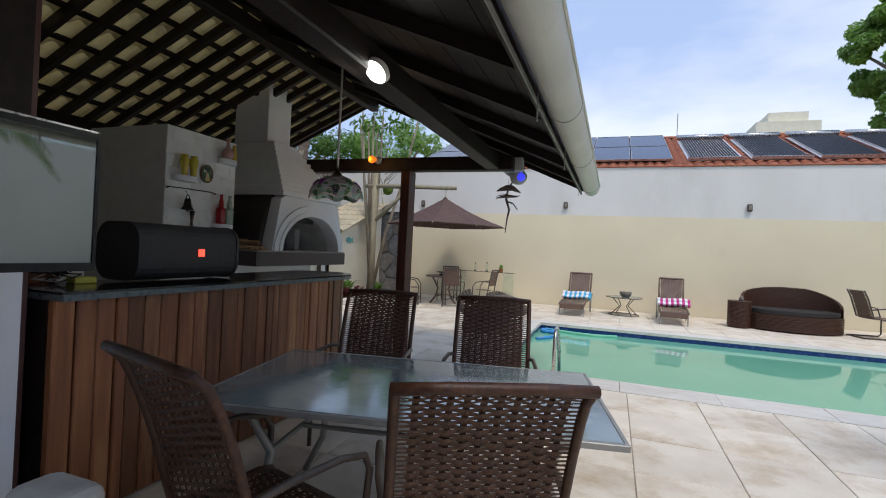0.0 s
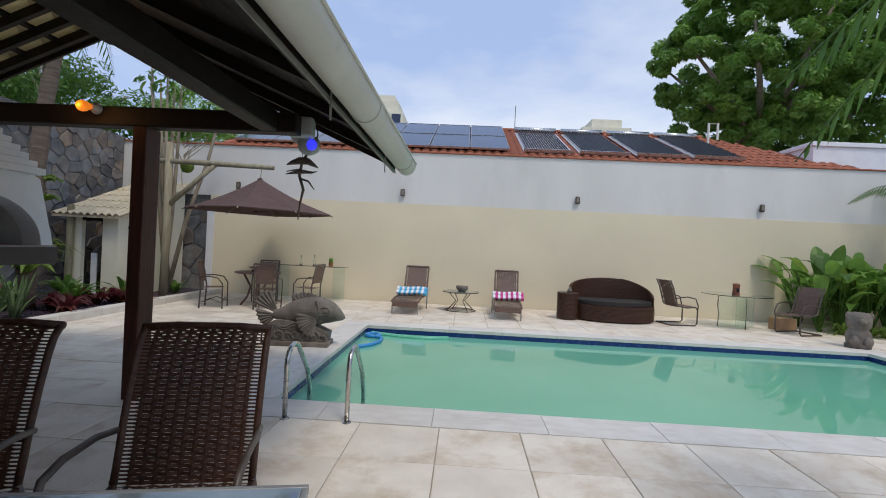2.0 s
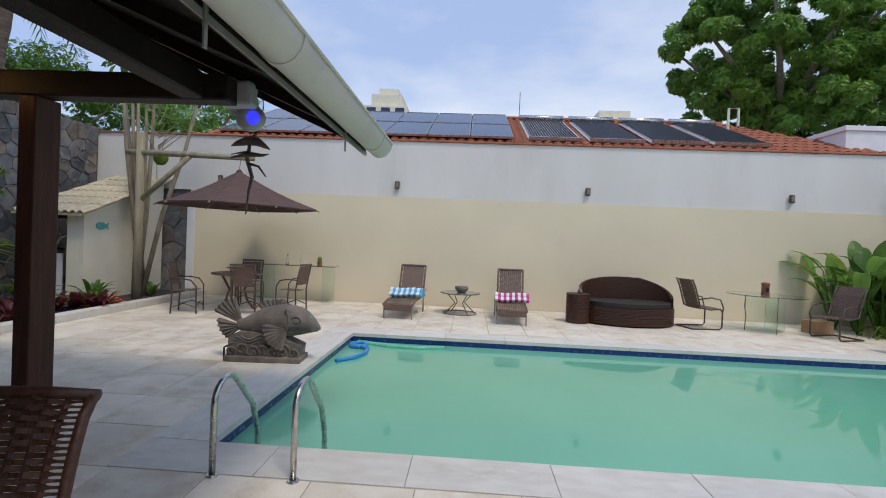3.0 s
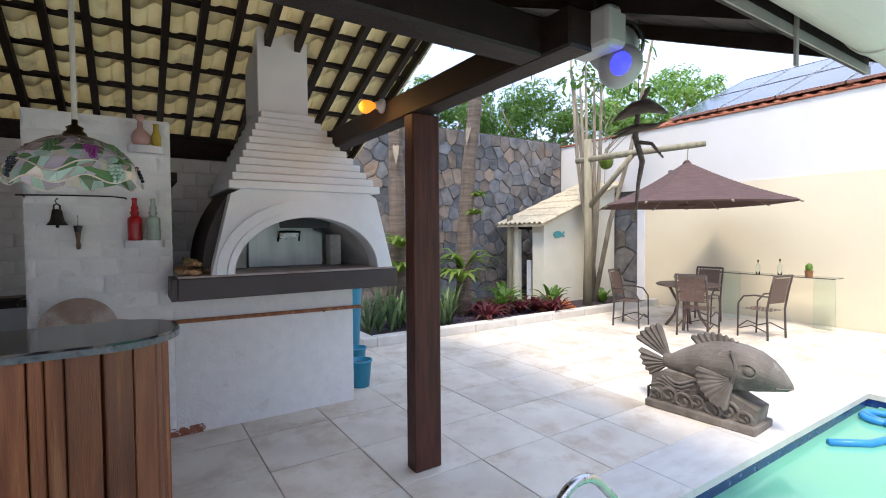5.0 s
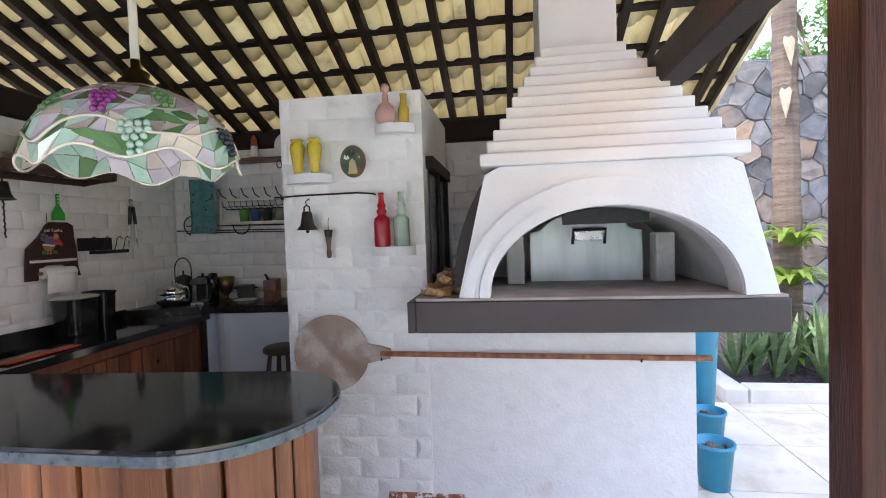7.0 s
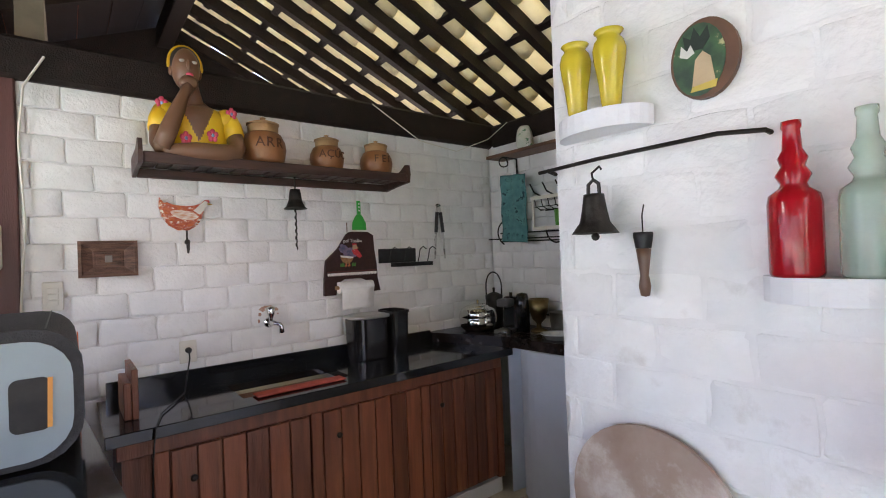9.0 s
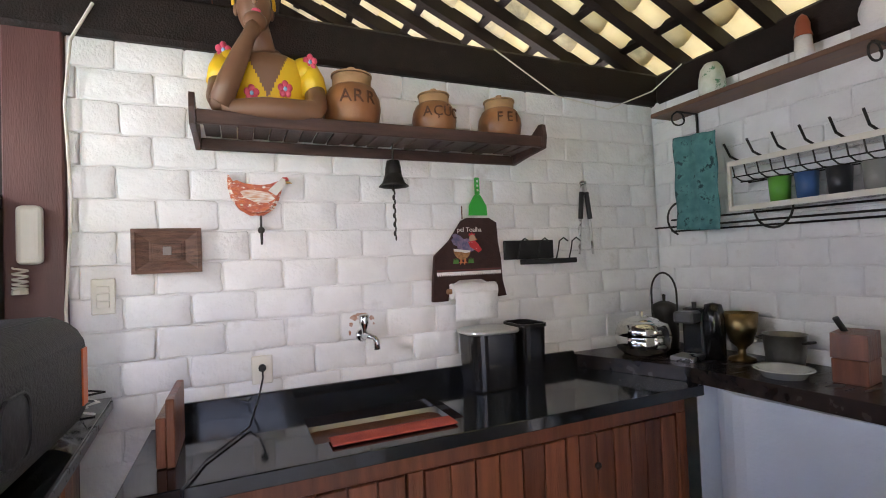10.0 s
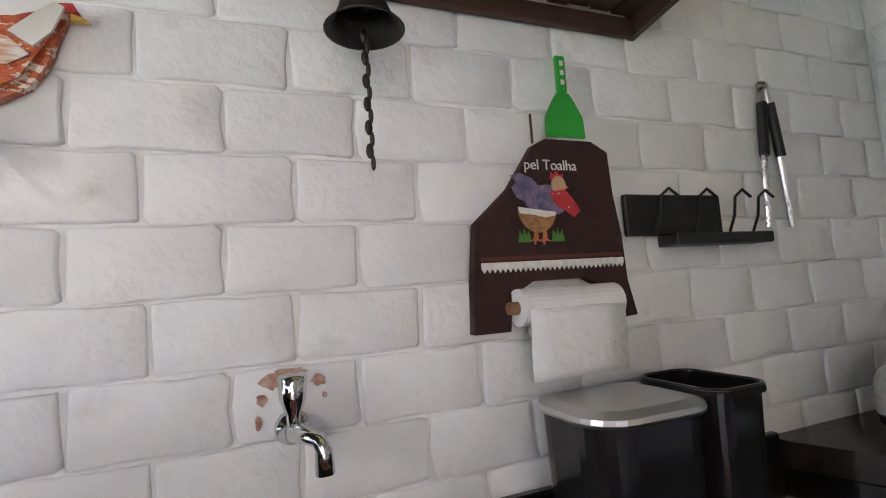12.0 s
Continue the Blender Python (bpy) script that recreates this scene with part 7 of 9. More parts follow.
# waves that carry the body, and the tapered rest under the head
prism(bm, [(-0.44, 0.065), (0.44, 0.065), (0.46, 0.20), (0.30, 0.27), (0.16, 0.36), (-0.02, 0.34), (-0.16, 0.36), (-0.30, 0.36), (-0.42, 0.30)], -0.13, 0.13, "y")
for s in (-1, 1):
    ribbed_fin(bm, (0.30, 0.42), 168, 262, (0.30, 0.27), 8, s * 0.185, 0.016, 0.0, s * 0.16)
    for k in range(7):
        x, z, q = -0.38 + k * 0.125, 0.12 + 0.03 * (k % 2), 0.062 + 0.014 * (k % 3)
        tube(bm, [(x + q * (1 - a / 620) * math.cos(radians(a)), s * (0.138 + 0.01 * math.sin(radians(a))), z + q * 0.95 * (1 - a / 620) * math.sin(radians(a))) for a in range(-60, 430, 30)], 0.015, 6)
    for k in range(4):
        tube(bm, [(-0.42 + 0.05 * k + 0.06 * q, s * (0.13 + 0.004 * k), 0.20 + 0.035 * k + 0.035 * math.sin(q * 1.1 + k)) for q in range(6)], 0.013, 6)
    ball(bm, (0.40, s * 0.155, 0.515), (0.058, 0.032, 0.045), 16, 10)
    tube(bm, [(0.40 + 0.07 * math.cos(a), s * 0.168, 0.515 + 0.058 * math.sin(a)) for a in [k * math.pi / 8 for k in range(16)]], 0.012, 6, True)
    tube(bm, [(0.40, s * 0.166, 0.53), (0.36, s * 0.168, 0.525), (0.44, s * 0.166, 0.525)], 0.006, 5)
    tube(bm, [(0.27 + 0.05 * math.sin(q / 8 * math.pi), s * (0.186 - 0.025 * abs(q - 4) / 4), 0.66 - 0.036 * q) for q in range(9)], 0.013, 6)
    tube(bm, [(0.66, s * 0.012, 0.405), (0.62, s * 0.05, 0.402), (0.57, s * 0.085, 0.40)], 0.009, 6)
fish = solid("fish_statue", bm, STONE_S, "weathered grey stone fish statue with fanned fins on a plinth", "statue", at=pose(-1.36, 9.02, 0, 0, 0, 4))
solid("garden_tap", tb([(0, 0, 0), (0, 0, 0.13), (0.03, 0, 0.15), (0.06, 0, 0.14)], 0.012, 8), IRON, "small bent metal pipe standing in the paving", "pipe", at=pose(-1.885, 8.98, 0))

# pool hoses floating
solid("floating_hose", tb([(0.78, 10.72, WATER + 0.01), (0.4, 10.60, WATER + 0.01), (0.0, 10.62, WATER + 0.01), (-0.4, 10.74, WATER + 0.01), (-0.62, 10.82, WATER + 0.012)], 0.04, 10), mat("pale_green_hose", (0.16, 0.55, 0.36), (0.12, 0.46, 0.30), 0.4, scale=20), "pale green floating pool hose", "hose", smooth=True)
pts = [(-0.55 + 0.12 * math.cos(radians(a)), 10.55 + 0.14 * math.sin(radians(a)), WATER + 0.03) for a in range(200, 560, 20)] + [(-0.36, 10.35, WATER + 0.02), (-0.34, 10.1, WATER + 0.02), (-0.42, 9.8, WATER + 0.02), (-0.62, 9.55, WATER + 0.02)]
solid("blue_pool_hose", tb(pts, 0.032, 10), mat("bright_blue_hose", (0.03, 0.28, 0.62), (0.02, 0.22, 0.52), 0.35, scale=20), "bright blue coiled pool hose", "hose", smooth=True)


# ---- far side of the pool ----
def lounger(at, cm1, cm2, label, clabel):
    t = thing("sun_lounger", at, label, "sun lounger", "sun loungers")
    part("seat", weave(bmesh.new(), [(0.95, 0.33), (0.3, 0.335), (-0.25, 0.34), (-0.6, 0.32), (-0.66, 0.24)], 0.56, 0.03, 12, 0.006, 0.0135), WICKER2, t)
    part("backrest", weave(bmesh.new(), [(0.82, 0.35), (0.95, 0.62), (1.06, 0.86), (1.1, 0.98)], 0.54, 0.03, 12, 0.006, 0.0135), WICKER2, t)
    part("apron", bx((-0.28, -0.665, 0.17), (0.28, -0.635, 0.30), 0.01), WICKER2, t)
    for s in (-1, 1):
        part("side_rail", tb([(s * 0.29, -0.64, 0.28), (s * 0.29, -0.25, 0.33), (s * 0.29, 1.0, 0.32)], 0.022, 8), WICKER2, t, smooth=True)
        part("back_rail", tb([(s * 0.28, 0.82, 0.34), (s * 0.28, 0.95, 0.62), (s * 0.28, 1.1, 0.99)], 0.02, 8), WICKER2, t, smooth=True)
        part("armrest", tb([(s * 0.33, 0.55, 0.0), (s * 0.33, 0.56, 0.36), (s * 0.33, 0.62, 0.43), (s * 0.33, 0.95, 0.45)], 0.016, 8), GREYTUBE, t, smooth=True)
        for y in (-0.6, 0.9):
            part("leg", tb([(s * 0.28, y, 0.30), (s * 0.285, y, 0.0)], 0.014, 8), GREYTUBE, t)
    part("top_rail", tb([(-0.28, 1.1, 0.99), (0.28, 1.1, 0.99)], 0.022, 8), WICKER2, t)
    c = thing("striped_towel", at @ pose(0, 0.18, 0.352), clabel, "towel")
    k = 0
    u = -0.33
    while u < 0.33:
        r = 0.075 if k % 2 else 0.077
        bm = bmesh.new()
        prism(bm, [(q[0] - 0.05 * u, q[1] + 0.012 * math.sin(u * 9)) for q in arc(-0.02, r, 0.20, r, 180, 380, 14) + arc(0.05, r * 1.75, 0.12, r * 0.8, 20, 190, 10)], u, u + 0.058, "x")
        part("stripe", bm, cm1 if k % 2 else cm2, c)
        u += 0.0585
        k += 1
    return t


TWW = mat("white_towel_cloth", (0.80, 0.80, 0.80), (0.72, 0.72, 0.73), 0.95, scale=30, bump=0.4, fine=120)
lounger(pose(-0.22, 13.16, 0, 0, 0, -3), mat("sky_blue_towel", (0.10, 0.46, 0.72), (0.08, 0.38, 0.62), 0.95, scale=30, bump=0.4, fine=120), TWW, "brown wicker sun lounger with raised back by the cream wall", "rolled blue and white striped towel on the lounger")
lounger(pose(2.02, 13.12, 0, 0, 0, -3), mat("magenta_towel", (0.62, 0.07, 0.28), (0.52, 0.05, 0.23), 0.95, scale=30, bump=0.4, fine=120), TWW, "brown wicker sun lounger with raised back by the cream wall", "rolled magenta and white striped towel on the lounger")

ctb = thing("coffee_table", pose(0.95, 13.72, 0), "small round glass coffee table on bent metal legs", "coffee table")
part("glass_top", lt([(0, 0.455), (0.42, 0.455), (0.43, 0.461), (0.42, 0.467), (0, 0.467)], 32), mat("greenish_table_glass", (0.20, 0.26, 0.22), rough=0.06, spec=0.8), ctb)
part("rim", tb([(0.43 * math.cos(a * math.pi / 16), 0.43 * math.sin(a * math.pi / 16), 0.457) for a in range(32)], 0.012, 6, True), BROWNTUBE, ctb)
for a in range(0, 360, 90):
    ca, sa = math.cos(radians(a + 30)), math.sin(radians(a + 30))
    part("leg", tb([(0.32 * ca, 0.32 * sa, 0.45), (0.12 * ca, 0.12 * sa, 0.24), (0.38 * ca, 0.38 * sa, 0.0)], 0.012, 6), BROWNTUBE, ctb)
part("foot_ring", tb([(0.37 * math.cos(a * math.pi / 16), 0.37 * math.sin(a * math.pi / 16), 0.014) for a in range(32)], 0.009, 6, True), BROWNTUBE, ctb)
bw = thing("wooden_bowl", pose(0.98, 13.7, 0.467), "dark carved bowl on the coffee table", "bowl")
part("bowl", lt([(0, 0), (0.08, 0), (0.14, 0.06), (0.15, 0.13), (0.135, 0.13), (0.12, 0.06), (0, 0.03)], 24), STONE_S, bw, smooth=True)

# round daybed sofa
sofa = thing("wicker_sofa", pose(4.50, 13.62, 0), "large curved dark wicker sofa with black cushion", "sofa")
half = arc(0, 0, 0.98, 0.72, 180, 360, 28)
rows = 13
bm = bmesh.new()
for r in range(rows):
    z = 0.03 + r * 0.0265
    o = 0.012 if r % 2 else 0.0
    prism(bm, [(u * (1 + o), v * (1 + o)) for u, v in half] + [(0.98, 0.35), (-0.98, 0.35)], z, z + 0.0235)
tagged(part("base", bm, WICKER, sofa), kind="stuff")
part("cushion", pr([(u * 0.94, v * 0.94) for u, v in half] + [(0.92, 0.33), (-0.92, 0.33)], 0.378, 0.47), mat("black_outdoor_cushion", (0.022, 0.019, 0.018), (0.016, 0.014, 0.013), 0.7, scale=8, bump=0.3), sofa, "black seat cushion")
bm = bmesh.new()
n = 30
lay = 22
for r in range(lay):
    prev = None
    for k in range(n + 1):
        f = k / n
        a = radians(188 - 196 * f)
        hgt = 0.42 + (0.53 * math.sin(math.pi * min(1, (f + 0.02) / 0.72 * 0.5 + 0.12)) if f < 0.62 else 0.53 * (1 - ((f - 0.62) / 0.38) ** 1.3 * 0.72))
        if f < 0.05:
            hgt *= 0.85
        z0, z1 = 0.3 + (hgt - 0.3) * r / lay, 0.3 + (hgt - 0.3) * (r + 0.92) / lay
        o = 0.006 * (-1) ** (r + k)
        x, y = (0.98 + o) * math.cos(a), (0.60 + o) * math.sin(a) + 0.0
        x2, y2 = (0.93 + o) * math.cos(a), (0.55 + o) * math.sin(a)
        cur = [bm.verts.new(q) for q in ((x, y, z0), (x, y, z1), (x2, y2, z1), (x2, y2, z0))]
        if prev:
            for i in range(4):
                bm.faces.new((prev[i], cur[i], cur[(i + 1) % 4], prev[(i + 1) % 4]))
        prev = cur
tagged(part("backrest", bm, WICKER, sofa), kind="stuff")
sdt = thing("wicker_side_table", pose(3.42, 13.28, 0), "drum-shaped dark wicker side table", "side table")
bm = bmesh.new()
for r in range(20):
    lathe(bm, [(0.0, 0.02 + r * 0.0285), (0.235 + 0.006 * (r % 2), 0.02 + r * 0.0285), (0.235 + 0.006 * (r % 2), 0.045 + r * 0.0285), (0, 0.045 + r * 0.0285)], 24)
tagged(part("drum", bm, WICKER, sdt), kind="stuff")
part("top", lt([(0, 0.592), (0.24, 0.592), (0.245, 0.60), (0.24, 0.61), (0, 0.61)], 24), WICKER, sdt)
ash = thing("small_shell", pose(3.46, 13.3, 0.61), "small grey carved ornament on the wicker drum", "ornament")
part("body", lt([(0, 0), (0.05, 0), (0.055, 0.05), (0.02, 0.11), (0, 0.12)], 14), STONE_S, ash, smooth=True)


def cantilever_chair(at, label):
    t = thing("garden_armchair", at, label, "chair", "bronze garden armchairs")
    part("seat", weave(bmesh.new(), [(0.22, 0.42), (0.0, 0.41), (-0.2, 0.44), (-0.27, 0.40)], 0.5, 0.03, 9, 0.004, 0.0145), WICKER2, t)
    part("backrest", weave(bmesh.new(), [(0.20, 0.42), (0.26, 0.6), (0.34, 0.85), (0.42, 1.02)], 0.5, 0.03, 9, 0.004, 0.0145), WICKER2, t)
    for s in (-1, 1):
        part("side_frame", tb([(s * 0.27, 0.42, 1.02), (s * 0.27, 0.34, 0.85), (s * 0.27, 0.22, 0.45), (s * 0.27, 0.0, 0.41), (s * 0.27, -0.22, 0.43), (s * 0.27, -0.27, 0.36), (s * 0.27, -0.27, 0.06), (s * 0.27, -0.22, 0.015), (s * 0.27, 0.38, 0.015)], 0.016, 8), BROWNTUBE, t, smooth=True)
        part("armrest", tb([(s * 0.29, 0.27, 0.62), (s * 0.29, 0.0, 0.66), (s * 0.29, -0.2, 0.62), (s * 0.305, -0.26, 0.46), (s * 0.27, -0.27, 0.36)], 0.014, 8), BROWNTUBE, t, smooth=True)
    part("floor_rail", tb([(-0.27, 0.38, 0.016), (0.27, 0.38, 0.016)], 0.016, 8), BROWNTUBE, t)
    return t


ac = cantilever_chair(pose(6.0, 13.42, 0, 0, 0, 100), "bronze tube garden armchair with worn woven seat")
copy_thing(ac, pose(8.25, 12.85, 0, 0, 0, -70))
gt = thing("round_glass_table", pose(7.28, 13.42, 0), "round clear glass garden table on glass fins", "table")
CLEAR = glass("clear_greenish_glass", (0.86, 0.96, 0.91), 0.0)
part("glass_top", lt([(0, 0.74), (0.72, 0.74), (0.725, 0.746), (0.72, 0.752), (0, 0.752)], 40), CLEAR, gt)
part("glass_fin", bx((-0.40, -0.006, 0.0), (0.40, 0.006, 0.739), 0.002), CLEAR, gt)
part("glass_fin", bx((-0.006, -0.40, 0.0), (0.006, -0.007, 0.739), 0.002), CLEAR, gt)
part("metal_edge", tb([(-0.40, 0, 0.0), (-0.38, 0, 0.3), (-0.42, 0, 0.5), (-0.40, 0, 0.738)], 0.008, 6), BROWNTUBE, gt)
jr = thing("clay_lantern", pose(7.25, 13.4, 0.752), "red clay lantern jar on the glass table", "lantern")
part("body", lt([(0, 0), (0.075, 0), (0.08, 0.02), (0.07, 0.10), (0.072, 0.2), (0.085, 0.225), (0.06, 0.25), (0, 0.26)], 18), mat("terracotta_red", (0.30, 0.10, 0.06), (0.20, 0.07, 0.04), 0.7, scale=10), jr, smooth=True)
part("dark_window", bx((-0.03, -0.082, 0.06), (0.03, -0.068, 0.15), 0.004), BLACKMETAL, jr)
solid("cardboard_box", bx((-0.22, -0.16, 0), (0.22, 0.16, 0.27), 0.004), mat("brown_cardboard", (0.42, 0.27, 0.15), (0.36, 0.22, 0.12), 0.9, scale=4, bump=0.1), "small brown cardboard box behind the chair", "box", at=pose(8.35, 13.45, 0, 0, 0, 12))
bm = bmesh.new()
lathe(bm, [(0, 0), (0.2, 0), (0.21, 0.06), (0.18, 0.09), (0.19, 0.16), (0.21, 0.22), (0.18, 0.30), (0.15, 0.36), (0.19, 0.40), (0.2, 0.5), (0.19, 0.60), (0.15, 0.66), (0.0, 0.67)], 16, (0, 0, 0), 1.0, 0.9)
ball(bm, (-0.1, -0.16, 0.14), (0.08, 0.08, 0.1))
ball(bm, (0.1, -0.16, 0.14), (0.08, 0.08, 0.1))
ball(bm, (0.0, -0.17, 0.5), (0.07, 0.05, 0.06))
ball(bm, (-0.17, -0.02, 0.60), (0.05, 0.05, 0.07))
ball(bm, (0.17, -0.02, 0.60), (0.05, 0.05, 0.07))
solid("stone_figure", bm, STONE_S, "squat grey stone garden figure at the pool corner", "statue", at=pose(8.46, 11.5, 0, 0, 0, -20), smooth=True)

# wall lamps on the garden wall
for x in (-5.16, -0.715, 3.87, 8.55):
    t = thing("bulkhead_lamp", pose(x, 14.756, 2.90), "small oval bronze bulkhead lamp on the garden wall", "wall lamp", "garden wall lamps")
    part("body", bx((-0.06, -0.05, -0.10), (0.06, 0.022 - 0.0, 0.10), 0.03, 2), BROWNTUBE, t)
    part("lens", bx((-0.035, -0.062, -0.065), (0.035, -0.0502, 0.065), 0.005), mat("dim_lamp_glass", (0.22, 0.19, 0.15), rough=0.25), t)


# dining set under the straw parasol
def cane_chair(at, label):
    t = thing("cane_armchair", at, label, "chair", "cane chairs under the parasol")
    tagged(part("seat", weave(bmesh.new(), [(0.2, 0.43), (-0.2, 0.44)], 0.44, 0.03, 8, 0.004, 0.0145), WICKER2, t), kind="stuff")
    tagged(part("backrest", weave(bmesh.new(), [(0.22, 0.55), (0.26, 0.75), (0.30, 0.95)], 0.44, 0.03, 8, 0.004, 0.0145), WICKER2, t), kind="stuff")
    for s in (-1, 1):
        part("back_post", tb([(s * 0.225, 0.23, 0.0), (s * 0.225, 0.21, 0.45), (s * 0.225, 0.26, 0.75), (s * 0.225, 0.31, 0.97)], 0.016, 8), BROWNTUBE, t, smooth=True)
        part("arm_loop", tb([(s * 0.23, 0.25, 0.66), (s * 0.26, 0.05, 0.67), (s * 0.26, -0.12, 0.64), (s * 0.245, -0.21, 0.52), (s * 0.235, -0.22, 0.0)], 0.013, 8), BROWNTUBE, t, smooth=True)
        part("low_arch", tb([(s * 0.235, -0.22, 0.12), (s * 0.235, 0.0, 0.2), (s * 0.228, 0.225, 0.12)], 0.01, 6), BROWNTUBE, t)
    part("top_rail", tb([(-0.225, 0.31, 0.97), (0.225, 0.31, 0.97)], 0.018, 8), BROWNTUBE, t)
    part("front_arch", tb([(-0.235, -0.22, 0.14), (0, -0.22, 0.22), (0.235, -0.22, 0.14)], 0.01, 6), BROWNTUBE, t)
    return t


cch = cane_chair(pose(-3.18, 12.25, 0, 0, 0, 188), "brown cane armchair at the round table")
copy_thing(cch, pose(-4.28, 12.1, 0, 0, 0, 105))
copy_thing(cch, pose(-2.55, 12.92, 0, 0, 0, -98))
copy_thing(cch, pose(-3.75, 13.45, 0, 0, 0, 5))
rt = thing("round_garden_table", pose(-3.62, 12.72, 0), "round brown wicker table on splayed legs", "table")
part("top", lt([(0, 0.72), (0.48, 0.72), (0.50, 0.735), (0.48, 0.755), (0, 0.755)], 32), WICKER2, rt)
for a in range(0, 360, 90):
    ca, sa = math.cos(radians(a + 20)), math.sin(radians(a + 20))
    part("leg", tb([(0.3 * ca, 0.3 * sa, 0.72), (0.14 * ca, 0.14 * sa, 0.42), (0.2 * ca, 0.2 * sa, 0.2), (0.34 * ca, 0.34 * sa, 0.0)], 0.024, 8), WICKER2, rt, smooth=True)
dsh = thing("serving_dish", pose(-3.55, 12.7, 0.755), "wide green serving dish on a dark stand", "dish")
part("stand", bx((-0.16, -0.12, 0), (0.16, 0.12, 0.05), 0.01), BLACKMETAL, dsh)
part("bowl", lt([(0, 0.052), (0.1, 0.052), (0.26, 0.10), (0.27, 0.11), (0.1, 0.07), (0, 0.065)], 28), mat("dark_green_ceramic", (0.05, 0.13, 0.08), rough=0.2), dsh, smooth=True)
part("cloth", bx((0.02, -0.2, 0.0), (0.16, -0.121, 0.06), 0.015, 2), mat("blue_cloth", (0.06, 0.16, 0.42), rough=0.9), dsh, "blue folded cloth")
gc = thing("glass_console", pose(-2.95, 14.3, 0), "long clear glass console table against the cream wall", "console table")
part("glass_top", bx((-0.95, -0.2, 0.86), (0.95, 0.2, 0.872), 0.003), CLEAR, gc)
for s in (-0.7, 0.75):
    part("glass_leg", bx((s - 0.15, -0.006, 0), (s + 0.15, 0.006, 0.859), 0.002), CLEAR, gc)
part("edge_bar", bx((-0.95, -0.204, 0.858), (0.95, -0.2005, 0.874)), BROWNTUBE, gc)
for x, h, m, nm in ((-0.25, 0.25, CLEAR, "clear glass bottle"), (0.1, 0.28, CLEAR, "clear glass bottle")):
    t = thing("glass_bottle", pose(-2.95 + x, 14.3, 0.872), nm + " on the console", "bottle", "console bottles")
    part("glass_body", lt([(0, 0), (0.035, 0), (0.035, h * 0.55), (0.014, h * 0.7), (0.014, h), (0, h)], 14), m, t, smooth=True)
t = thing("cactus_pot", pose(-2.42, 14.3, 0.872), "small potted cactus on the console", "plant")
part("pot", lt([(0, 0), (0.05, 0), (0.065, 0.1), (0.055, 0.1), (0, 0.09)], 14), CLAY, t)
part("cactus", ball(bmesh.new(), (0, 0, 0.15), (0.055, 0.055, 0.075)), LEAF_D, t, smooth=True)

par = thing("straw_parasol", pose(-3.75, 12.9, 0), "square brown straw parasol hanging from a log arm", "parasol")
STRAW = mat("brown_straw", (0.125, 0.072, 0.062), (0.085, 0.048, 0.042), 0.85, scale=5, stretch=(1, 1, 8), bump=0.5, fine=60)
lay = 26
bm = bmesh.new()
for k in range(lay):
    f0, f1 = k / lay, (k + 1) / lay
    for (fa, fb, dz) in ((f0, f1, 0.012),):
        va, vb = [], []
        for q in range(8):
            a = radians(45 * q + 10)
            e = 1.0 if q % 2 == 0 else 0.86
            sag = 0.06 * math.sin(math.pi * fa)
            va.append(bm.verts.new((1.62 * fa * e * math.cos(a) + 0.0, 1.62 * fa * e * math.sin(a), 2.86 - 0.74 * fa - sag + dz)))
            sag = 0.06 * math.sin(math.pi * fb)
            vb.append(bm.verts.new((1.62 * fb * e * math.cos(a), 1.62 * fb * e * math.sin(a), 2.86 - 0.74 * fb - sag)))
        for q in range(8):
            if fa == 0:
                bm.faces.new((va[0], vb[(q + 1) % 8], vb[q])) if q == 0 else bm.faces.new((va[q], vb[(q + 1) % 8], vb[q]))
            else:
                bm.faces.new((va[q], va[(q + 1) % 8], vb[(q + 1) % 8], vb[q]))
can = part("canopy", bm, STRAW, par)
smod = can.modifiers.new("thickness", "SOLIDIFY")
smod.thickness = 0.03
for q in range(8):
    a = radians(45 * q + 10)
    e = 1.0 if q % 2 == 0 else 0.86
    part("rib", tb([(0, 0, 2.80), (0.81 * e * math.cos(a), 0.81 * e * math.sin(a), 2.40), (1.66 * e * math.cos(a), 1.66 * e * math.sin(a), 2.085)], 0.016, 6), LOG, par)
part("hub", lt([(0, 2.02), (0.05, 2.05), (0.14, 2.09), (0.14, 2.12), (0, 2.13)], 14), STRAW, par)
part("mast", tb([(0, 0, 2.1), (0, 0, 2.84)], 0.02, 8), LOG, par)
part("rope", tb([(0, 0, 2.85), (0.02, 0, 3.12)], 0.008, 6), LOG, par)
arm = thing("log_support", pose(-5.95, 12.95, 0), "weathered log post with long arm and diagonal brace", "log post")
part("post", tb([(0, 0, 0.05), (0.02, 0, 1.5), (0, 0, 3.62)], [0.095, 0.085, 0.08], 10), LOG, arm, smooth=True)
part("arm", tb([(-0.3, 0, 3.20), (1.0, -0.02, 3.18), (2.5, -0.04, 3.13)], [0.06, 0.065, 0.05], 10), LOG, arm, smooth=True)
part("brace", tb([(0.06, 0, 2.2), (1.1, -0.02, 3.14)], 0.055, 10), LOG, arm, smooth=True)

# garden shed
shed = thing("garden_shed", pose(0, 0, 0), "small cream plastered shed with a sloping tile roof", "shed")
def shed_z(y):
    return 1.86 + (y - 12.3) * 0.38


